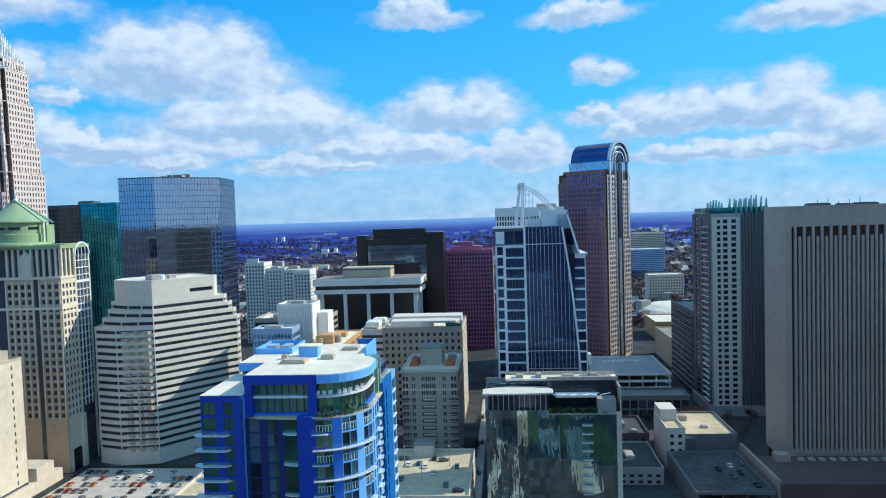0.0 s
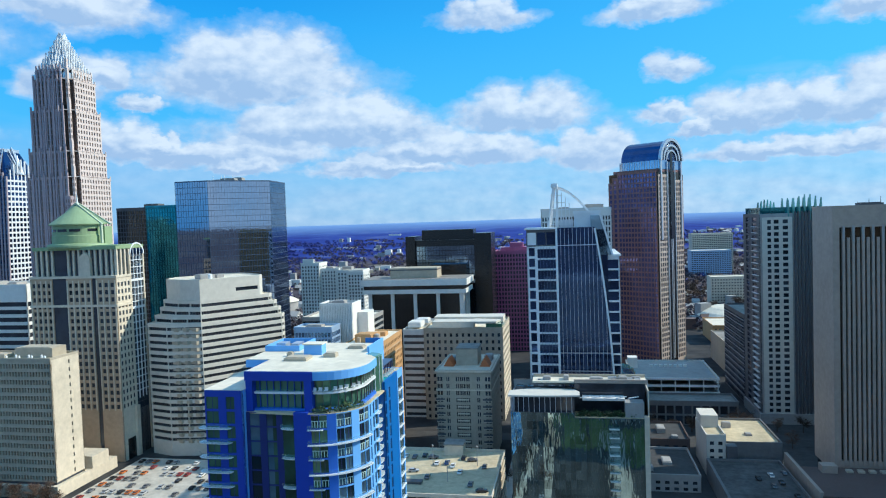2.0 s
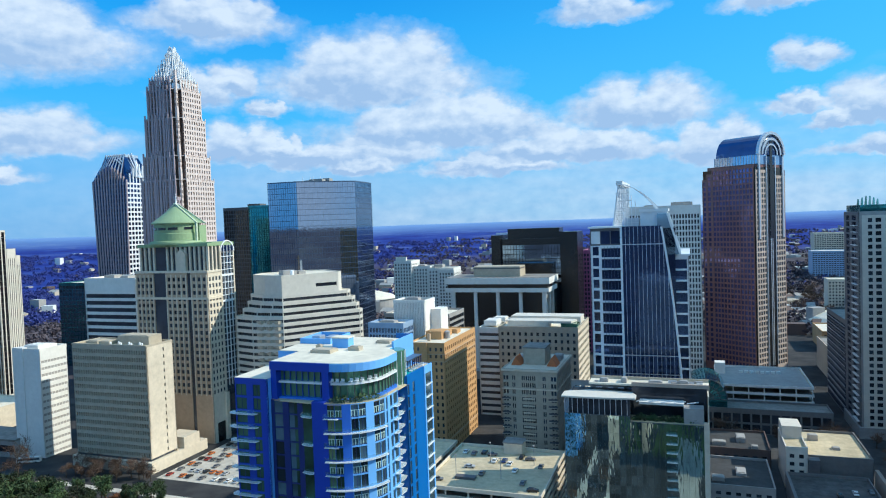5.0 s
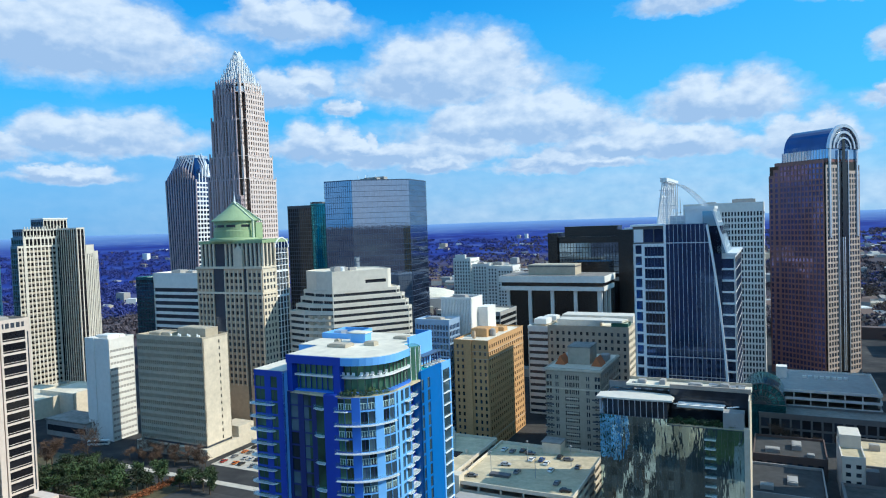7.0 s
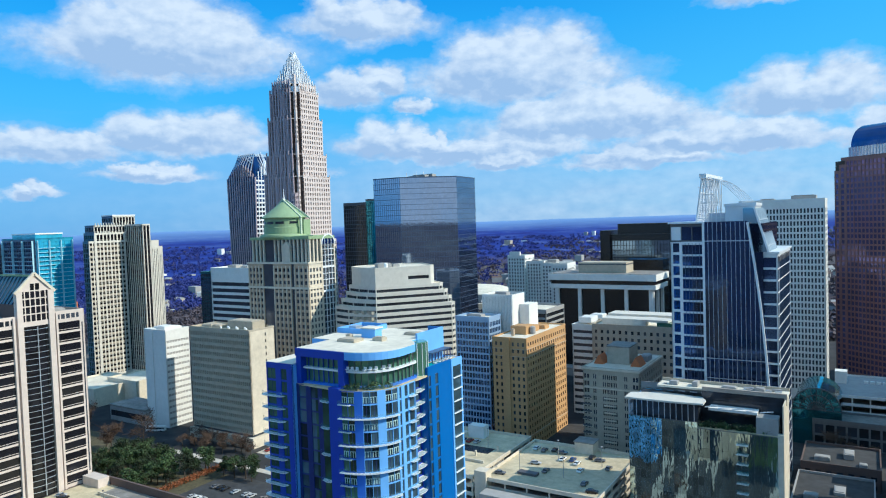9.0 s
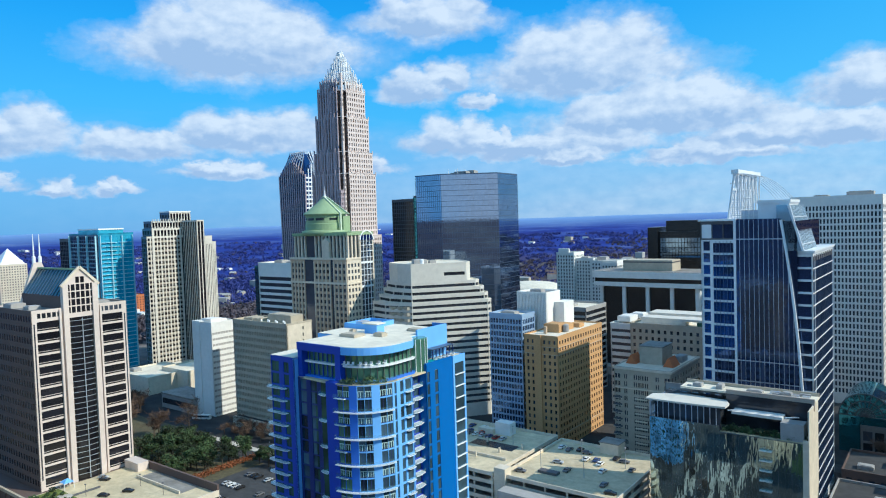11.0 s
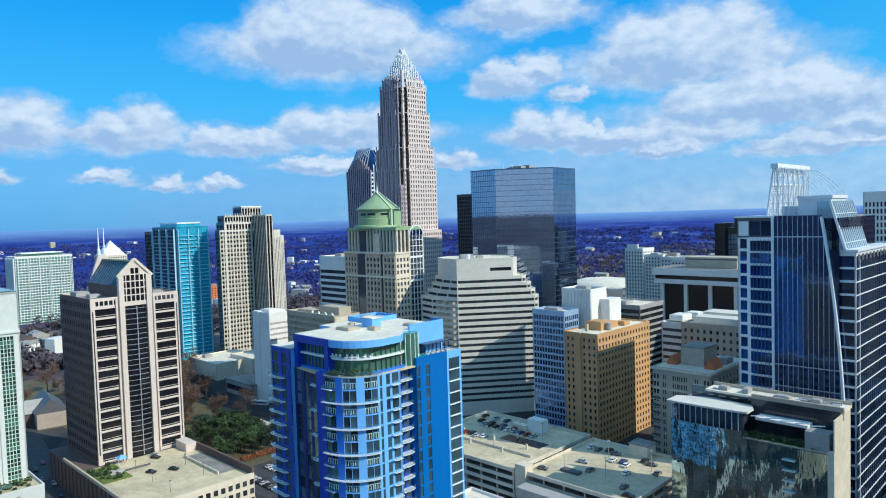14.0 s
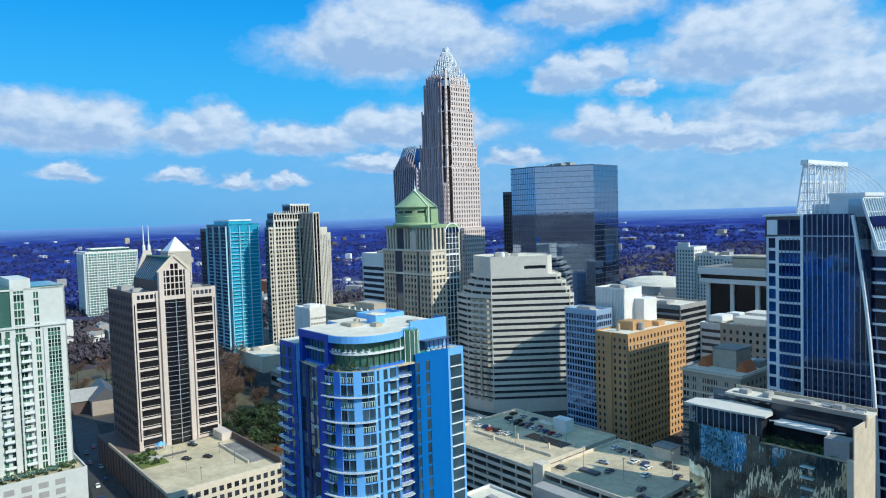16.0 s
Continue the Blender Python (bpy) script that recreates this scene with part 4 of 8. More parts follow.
def slanted_tower():
    """Glass office tower: gridded white strip, a blue curtain wall with a curved slanting edge, a lower wing, a latticed crown."""
    ob = thing("glass_tower", 22.7, 305.6, 0, G, "blue glass office tower with curved white edge and lattice crown", "office tower")
    W, D, FH = 40.0, 51.0, 4.65
    panes = Panes(ob, 280)
    part("core", box(([], []), 0.5, 35, 0.6, D - 0.6, 0, 114.4), M["gl_deep"], ob)
    part("core", box(([], []), 30, W - 0.6, 2.6, D - 0.6, 0, 101.5), M["gl_deep"], ob)
    facade(ob, panes, (0, 0), (4.2, 0), 0, 115, spans=[(0.9, 3.5)], floor=FH, sill=0.22, base=3, top=7.5, wall="steel", glass="gl_deep", depth=0.5)
    facade(ob, panes, (4.2, -0.15), (13.2, -0.15), 0, 107.6, spans=[(0.5, 8.4)], floor=FH, sill=0.17, base=3, top=0.9, wall="steel", glass="gl_deep", depth=0.6)
    facade(ob, panes, (0, -0.05), (13.2, -0.05), 107.5, 115.2, spans=[(0.4, 4.2), (4.6, 8.4), (8.8, 12.8)], floor=6, sill=0.2, top=0.8, wall="darkgrey", glass="gl_deep", depth=0.4)
    for x in (5.9, 7.3, 8.7, 10.1, 11.5):
        part("mullion", box(([], []), x, x + 0.1, -0.55, -0.3, 3, 107), M["mull"], ob)
    part("cornice", box(([], []), -0.8, 13.4, -0.9, 20, 115.0, 115.7), M["steel"], ob)
    facade(ob, None, (0, D), (0, 0), 0, 115, bay=4.2, pane=0.7, floor=FH, sill=0.3, wall="steel", depth=0.5)
    facade(ob, None, (W, D), (0, D), 0, 102, bay=4.2, pane=0.7, floor=FH, sill=0.3, wall="steel", depth=0.5)

    # unseen block behind the tower, added to cast shadow on the brick hotel
    shade_block = rect(23, 36, 0.6, D + 0.1)
    part("core", prism(([], []), inset(shade_block, 0.6), 0, 112), M["gl_deep"], ob)
    for a, b in edges(shade_block)[1:]:
        facade(ob, None, a, b, 0, 113, bay=4.2, pane=0.7, floor=FH, sill=0.3, wall="steel", depth=0.5)
    part("rear_roof", prism(([], []), inset(shade_block, 0.3), 112.4, 112.9), M["roofgrey"], ob)

    def edge_u(z):  # the curved right edge of the curtain wall
        k = max(0.0, min(1.0, z / 115))
        return 37.6 - 8.0 * k ** 2.3
    # curtain wall: tall strips of glass between fins
    zs = [0, 20, 40, 55, 70, 82, 92, 100, 107, 115.5]
    v, f = [], []
    for z in zs:
        v += [(13.2, -0.5, z), (edge_u(z), -0.5, z), (edge_u(z), 2.0, z), (13.2, 2.0, z)]
    for j in range(len(zs) - 1):
        for k in range(4):
            f.append((4 * j + k, 4 * j + (k + 1) % 4, 4 * j + 4 + (k + 1) % 4, 4 * j + 4 + k))
    f += [(3, 2, 1, 0), tuple(4 * (len(zs) - 1) + k for k in range(4))]
    part("curtain_wall", (v, f), M["gl_deep"], ob, "dark blue curtain wall glass")
    for i in range(1, 15):
        u = 13.2 + i * 1.72
        top = 115.3
        if u > 29.6:
            top = max(z * 0.5 for z in range(0, 231) if edge_u(z * 0.5) >= u)
        part("fin", box(([], []), u - 0.07, u + 0.07, -0.75, -0.45, 0, top), M["silver"], ob)
    for z in (107.6, 60.0, 52.0):
        part("floor_line", box(([], []), 13.3, edge_u(z) - 0.1, -0.6, -0.48, z, z + 0.35), M["silver"], ob)
    part("corner_post", box(([], []), 12.7, 13.6, -0.95, 0.2, 0, 115.6), M["steel"], ob)
    g = ([], [])
    vv, ff = g
    zz = [i * 5.75 for i in range(21)]
    for z in zz:
        u = edge_u(z)
        vv += [(u - 0.35, -1.0, z), (u + 0.45, -1.0, z), (u + 0.45, 0.4, z), (u - 0.35, 0.4, z)]
    for j in range(len(zz) - 1):
        for k in range(4):
            ff.append((4 * j + k, 4 * j + (k + 1) % 4, 4 * j + 4 + (k + 1) % 4, 4 * j + 4 + k))
    part("curved_edge", g, M["steel"], ob, "white curved steel edge of the curtain wall")
    # the lower wing
    facade(ob, panes, (34, 2.0), (W, 2.0), 0, 102.5, spans=[(0.2, 5.5)], floor=FH, sill=0.17, base=3, top=1.2, wall="steel", glass="gl_deep", depth=0.5)
    facade(ob, panes, (W, 2.0), (W, D), 0, 102.5, spans=[(0.5, 5.0), (5.4, 48.6)], floor=FH, sill=0.085, base=3, top=1.5, wall="steel", glass="gl_deep", depth=0.3, mull=2.9, mull_mat="mull")
    part("wing_roof", box(([], []), 30, W + 0.7, 1.4, D + 0.3, 102.4, 103.2), M["steel"], ob)
    for i in range(9):
        part("louvre", box(([], []), W - 0.2, W + 0.15, 4 + i * 5.2, 6.6 + i * 5.2, 99.2, 101.4), M["darkgrey"], ob)
    panes.done()
    # sloping glazed shoulder between crown and wing
    part("glass_shoulder", prism(([], []), [(28, 0.6), (36.8, 0.6), (36.8, 30), (28, 30)], 103.2, 120.5, [(28, 0.6), (32.0, 0.6), (32.0, 30), (28, 30)]), M["gl_pale"], ob, "pale sloping glass shoulder")
    for k in range(13):
        y = 0.6 + k * 2.45
        part("shoulder_bar", beam(([], []), (37.0, y, 103.2), (32.15, y, 120.6), 0.13 if k else 0.4), M["steel"], ob)
    for k in range(3):
        z = 105.5 + k * 5.2
        x = 36.95 - 4.8 * (z - 103.2) / 17.3
        part("shoulder_bar", beam(([], []), (x, 0.5, z), (x, 30, z), 0.12), M["steel"], ob)
    # rooftop plant and lattice crown
    part("roof", box(([], []), 0.6, 31, 0.6, D - 0.6, 114.4, 114.9), M["roofgrey"], ob)
    part("plant_house", box(([], []), 21, 32, 3, 21, 114.8, 121.5), M["steel"], ob)
    part("plant_cornice", box(([], []), 20.6, 32.5, 2.6, 21.4, 121.4, 122.6), M["steel"], ob)
    part("cooling_unit", box(([], []), 14.5, 20.5, 5, 12, 114.8, 119), M["silver"], ob)
    part("cooling_unit", box(([], []), 15, 20, 14, 20, 114.8, 118), M["silver"], ob)
    y0, y1 = 4.0, 40.0

    def lean(z):  # the crown's raking plane
        return 9.5 + 2.7 * (z - 115) / 19.2
    for k in range(7):
        y = y0 + k * (y1 - y0) / 6
        part("crown_rib", beam(([], []), (9.5, y, 115), (12.2, y, 134.2), 0.3), M["steel"], ob)
        part("crown_rib", beam(([], []), (13.2, y, 115), (13.6, y, 133.9), 0.18), M["steel"], ob)
        pts = [(12.4 + 1.9 * q, y, 134.0 - 0.30 * q ** 1.75) for q in range(0, 11)]
        part("crown_arc", tube([p for p in pts if p[2] > 118], 0.11), M["steel"], ob)
    # ladders of short rungs below, open zigzag bracing above
    for k in range(12):
        y = y0 + 0.6 + k * 3.0
        g = ([], [])
        for q in (y, y + 1.8):
            beam(g, (lean(115) + 0.3, q, 115), (lean(127.5) + 0.3, q, 127.5), 0.1)
        for j in range(14):
            z = 115.6 + j * 0.88
            beam(g, (lean(z) + 0.3, y, z), (lean(z) + 0.3, y + 1.8, z), 0.16)
        part("crown_ladder", g, M["steel"], ob)
    for k in range(6):
        ya, yb = y0 + k * 6, y0 + (k + 1) * 6
        for q in (ya, yb):
            part("crown_brace", beam(([], []), (lean(127.5), q, 127.5), (lean(133.4), (ya + yb) / 2, 133.4), 0.2), M["steel"], ob)
            part("crown_brace", beam(([], []), (13.3, (ya + yb) / 2, 122), (13.5, q, 133.0), 0.12), M["steel"], ob)
    for z, r in ((127.6, 0.26), (121.0, 0.14), (115.6, 0.2)):
        part("crown_rail", beam(([], []), (lean(z), y0, z), (lean(z), y1, z), r), M["steel"], ob)
    for k in range(5):
        z = 117 + k * 3.2
        part("crown_strut", beam(([], []), (10.2 + 0.1 * k, y0, z), (21 - 1.2 * k, y0, z), 0.13), M["steel"], ob)
        part("crown_strut", beam(([], []), (12 + 1.8 * k, y0, 115), (12.6 + 1.6 * k, y0, 133.5 - 0.9 * k ** 1.5), 0.13), M["steel"], ob)
    part("crown_cap", box(([], []), 11.2, 13.9, y0 - 0.6, y1 + 0.6, 133.4, 135.2), M["steel"], ob)


slanted_tower()


def glass_midrise():
    """Short apartment house of wavy mirror glass under a thin curved canopy, with a planted terrace."""
    ob = thing("glass_midrise", 13.8, 258.8, 0, G, "mirror-glass apartment midrise with curved canopy and planted terrace", "apartment building")
    W, D = 51.0, 17.0
    bow = lambda s: 0.6 * math.sin(math.pi * min(1, s / 26.0)) if s < 26 else 0.0
    front = [(s, -bow(s)) for s in (0, 4, 8, 12, 16, 20, 24, 28, 34, 40, 46, 49.4)]
    part("core", prism(([], []), [(x, y + 0.5) for x, y in front] + [(49.4, D - 0.5), (0.4, D - 0.5)], 0, 44), M["gl_dark"], ob)
    panes = Panes(ob, 300)
    for (a, b) in zip(front, front[1:]):
        L = (Vector(b) - Vector(a)).length
        top = 47.0 if b[0] <= 24.5 else 45.0
        n = max(1, round(L / 2.1))
        facade(ob, panes, a, b, 0, top, spans=[(k * L / n + 0.03, (k + 1) * L / n - 0.03) for k in range(n)], floor=3.3, sill=0.012, base=1.5, top=0.15, wall="darkgrey", glass="gl_city", depth=0.12, ends=0)
    panes.done()
    facade(ob, None, (W, 0), (W, D), 0, 55.5, spans=[], wall="cream", floor=1000)
    part("end_wall", box(([], []), 49.2, W - 0.02, -0.4, 1.2, 0, 46), M["cream"], ob)
    facade(ob, None, (W, D), (0, D), 0, 55.5, bay=4, pane=0.6, sill=0.4, floor=3.3, wall="grey")
    facade(ob, None, (0, D), (0, 0.2), 0, 52, bay=4, pane=0.8, sill=0.2, floor=3.3, wall="silver", glass="gl_city")
    part("upper_storey", prism(([], []), [(1.5, 1.5), (24, 1.2), (24, D - 0.5), (1, D - 0.5)], 44, 53), M["gl_dark"], ob)
    part("upper_storey", box(([], []), 24, 50.4, 8.5, D - 0.5, 44, 56), M["gl_dark"], ob)
    # canopy with a thin curved edge
    can = [(s, -bow(s) - 1.4 * (1 - s / 30)) for s in (-0.8, 4, 8, 12, 16, 20, 24, 26)] + [(26, 5), (24, 9), (10, 11), (-0.8, 6)]
    part("canopy", prism(([], []), can, 53.0, 53.6), M["ivory"], ob, "thin pale curved canopy")
    for s in range(1, 25, 2):
        part("canopy_post", box(([], []), s - 0.1, s + 0.1, -bow(s) + 0.1, -bow(s) + 0.3, 44, 53.1), M["silver"], ob)
    part("roof", box(([], []), 8, W + 0.3, 9.5, D + 0.3, 55.8, 56.5), M["roof"], ob)
    for k in range(12):
        x, y = 10 + (k * 37 % 38), 11 + (k * 17 % 40) / 10
        part("roof_duct", box(([], []), x, x + 1.2 + (k % 3), y, y + 0.9, 56.45, 57.0 + 0.2 * (k % 3)), M["silver" if k % 2 else "grey"], ob)
    part("fascia", box(([], []), 24, W + 0.2, 8.6, 9.4, 53.6, 57.4), M["greystone"], ob)
    part("fascia", box(([], []), 8, W + 0.3, D, D + 0.5, 55.5, 57.6), M["beige"], ob)
    part("terrace", box(([], []), 24, 49.3, 0.6, 8.5, 44.6, 45.1), M["deck"], ob)
    part("terrace_wall", box(([], []), 42.5, 49.3, 1.2, 6.5, 45, 50.6), M["grey"], ob)
    part("terrace_roof", box(([], []), 27, 42.6, 3.6, 8.6, 50.6, 51.5), M["white"], ob)
    for k in range(5):
        part("light_frame", beam(([], []), (26 + k * 4.4, 2.6, 51.9), (30.0 + k * 4.4, 3.4, 52.4), 0.16), M["steel"], ob)
    for k in range(24):
        shrub(ob, 25 + k * 1.0, 1.6 + (k * 5 % 4) * 0.5, 45.1, 0.9 + 0.3 * (k % 4))
    for i in range(1, 13):
        z = 1.5 + i * 3.3
        b = part("balcony", box(([], []), 36.5, 40.2, -1.1, 0.2, z - 0.2, z), M["white"], ob)
        part("railing", box(([], []), 36.5, 40.2, -1.1, -1.04, z, z + 1.0), M["rail"], b)
    roof_units(ob, [(12, 11, 3, 3, 1.2), (20, 11, 2, 4, 1.5), (30, 11, 5, 3, 1.0), (41, 11, 3, 3, 1.4)], 56.4, M["grey"])


glass_midrise()


def dome_tower():
    """Tan stone tower with a setback, dark glazed slots and a green copper dome."""
    ob = thing("dome_tower", -239, 339.5, 0, G, "tan stone office tower with green copper dome", "office tower")
    W, D = 51.0, 24.0
    panes = Panes(ob, 300)
    FH = 3.72
    part("core", box(([], []), 0.5, W - 0.5, 0.5, D - 0.5, 0, 97), M["gl_dark"], ob)
    kw = dict(floor=FH, sill=0.40, base=27, top=2.2, glass="gl_dark", depth=0.5)
    # fronts in tan hold part of their shade; the sunlit side is cream
    facade(ob, panes, (0, 0), (13.3, 0), 0, 97, bay=3.1, pane=0.56, wall="tan", **kw)
    facade(ob, panes, (13.3, 1.0), (21.8, 1.0), 0, 97, bay=2.0, pane=0.9, wall="darkgrey", **dict(kw, sill=0.15, base=20, glass="gl_deep"))
    facade(ob, panes, (21.8, 0), (36.8, 0), 0, 97, bay=3.1, pane=0.56, wall="tan", **kw)
    facade(ob, panes, (36.8, 0.6), (39.2, 0.6), 0, 97, spans=[(0.2, 2.2)], wall="tan", **dict(kw, sill=0.1))
    facade(ob, panes, (39.2, 0), (W, 0), 0, 97, bay=3.1, pane=0.56, wall="tan", **kw)
    facade(ob, panes, (W, 0), (W, 12.4), 0, 97, bay=3.1, pane=0.56, wall="cream", **kw)
    facade(ob, panes, (W - 0.5, 12.4), (W - 0.5, D), 0, 108, bay=1.9, pane=0.92, wall="darkgrey", **dict(kw, sill=0.12, base=24, top=1, glass="gl_deep"))
    for y in (12.4, D):
        part("pier", box(([], []), W - 1.4, W + 0.1, y - 0.7, y + 0.3, 0, 108), M["cream"], ob)
    for x0, x1, n in ((0.6, 12.7, 4), (22.4, 36.2, 4), (39.8, W - 0.6, 3)):
        for k in range(n + 1):
            x = x0 + k * (x1 - x0) / n
            part("front_pier", box(([], []), x - 0.3, x + 0.3, -0.35, 0.05, 27, 95.5), M["cream"], ob)
    facade(ob, None, (W, D), (0, D), 0, 97, bay=3.1, pane=0.5, floor=FH, wall="tan")
    facade(ob, None, (0, D), (0, 0), 0, 97, bay=3.1, pane=0.5, floor=FH, wall="tan")
    for z in (96.6, 81.5):
        part("belt_course", box(([], []), -0.4, W + 0.4, -0.4, 12.3, z, z + 1.2), M["cream"], ob)
    # upper storeys behind tall piers
    part("upper_core", box(([], []), 3.2, W - 1.2, 2.4, D - 0.6, 97, 111.5), M["gl_dark"], ob)
    for k in range(15):
        x = 2.6 + k * 3.2
        if 13 < x < 21:
            continue
        part("upper_pier", box(([], []), x, x + 1.1, 1.4, 3.2, 97, 111.6), M["cream"], ob)
    for k in range(4):
        part("upper_pier", box(([], []), W - 1.6, W - 0.2, 1.8 + k * 3.2, 2.9 + k * 3.2, 97, 111.6), M["cream"], ob)
    part("copper_cornice", box(([], []), 1.6, W + 0.2, 0.9, D + 0.2, 111.4, 113.2), M["copper"], ob)
    part("gable_porch", prism(([], []), [(30, 0.2), (36, 0.2), (36, 3), (30, 3)], 97, 107), M["cream"], ob)
    part("gable_roof", prism(([], []), [(29.5, 0), (36.5, 0), (36.5, 3.4), (29.5, 3.4)], 107, 110, [(32.9, 0), (33.1, 0), (33.1, 3.4), (32.9, 3.4)]), M["cream"], ob)
    # barrel-roofed glass bay
    g = ([], [])
    n = 10
    v, f = g
    for x in (W - 4.0, W - 0.2):
        v += [(x, 18.2 + 5.8 * math.cos(math.pi * k / n), 108 + 5.8 * math.sin(math.pi * k / n)) for k in range(n + 1)]
    f += [tuple(range(n + 1)), tuple(reversed(range(n + 1, 2 * n + 2)))] + [(k, k + 1, n + 2 + k, n + 1 + k) for k in range(n)] + [(0, n, 2 * n + 1, n + 1)]
    part("arched_glass", g, M["gl_deep"], ob)
    rim = tube([(W, 18.2 + 6 * math.cos(math.pi * k / n), 108 + 6 * math.sin(math.pi * k / n)) for k in range(n + 1)], 0.35)
    part("arch_rim", rim, M["steel"], ob)
    for y in (15.3, 18.2, 21.1):
        part("arch_mullion", box(([], []), W - 0.9, W + 0.1, y - 0.14, y + 0.14, 30, 113), M["steel"], ob)
    for k in range(20):
        part("bay_rail", box(([], []), W - 0.9, W + 0.05, 12.7, D - 0.4, 34 + k * 3.72, 34.35 + k * 3.72 + (0.9 if k in (12, 16) else 0)), M["steel"], ob)
    # dome: plate, drum, overhanging hood roof with pale raking trims
    cx, cy = 21.0, 12.5
    part("plate", revolve(([], []), [(15.4, 112.6), (15.6, 113.6), (15.2, 114.6), (13.2, 115.0)], 40, cx, cy), M["copper"], ob)
    part("drum", revolve(([], []), [(13.0, 114.8), (13.0, 119.0), (12.6, 119.3), (12.6, 125.0)], 40, cx, cy), M["copper"], ob)
    for a0 in (-120, -90, -60, -20, 20, 60):
        arc_ = [radians(a0 - 90 + 78 + k * 6) for k in range(5)]
        g = [(cx + 12.75 * math.cos(a), cy + 12.75 * math.sin(a)) for a in arc_] + [(cx + 12.4 * math.cos(a), cy + 12.4 * math.sin(a)) for a in reversed(arc_)]
        part("drum_window", prism(([], []), g, 121.2, 122.6), M["gl_dark"], ob)
    part("cone_roof", revolve(([], []), [(13.0, 124.6), (14.2, 124.8), (14.2, 125.3), (7.2, 130.6), (0.4, 136.0)], 40, cx, cy), M["copper"], ob)
    for s in (-1, 1):
        part("raking_trim", beam(([], []), (cx + s * 15.2, cy - 1, 124.6), (cx, cy - 1, 136.4), 0.45), M["sage"], ob)
        part("raking_trim", beam(([], []), (cx + s * 15.2, cy + 6, 124.6), (cx, cy + 1, 136.4), 0.4), M["sage"], ob)
        part("trim_post", box(([], []), cx + s * 14.6 - 0.5, cx + s * 14.6 + 0.5, cy - 1.6, cy - 0.4, 114, 125.4), M["sage"], ob)
        part("shoulder", box(([], []), cx + s * 13.6 - 1.4, cx + s * 13.6 + 1.4, cy + 1, cy + 7, 114, 123.6), M["copper"], ob)
    part("mast", revolve(([], []), [(0.9, 135.4), (0.6, 137), (0.15, 141), (0.1, 143)], 8, cx, cy), M["steel"], ob)
    part("copper_roof", prism(([], []), rect(18, 14, 33, 5), 113.0, 113.6), M["copper"], ob)
    # arcade leg at the street corner
    part("arcade_opening", box(([], []), W - 0.2, W + 0.15, 3.0, 9.5, 0, 11), M["black"], ob)
    part("arcade_cheek", box(([], []), W - 1, W + 1.4, 9.8, 12.6, 0, 27), M["cream"], ob)
    panes.done()


dome_tower()


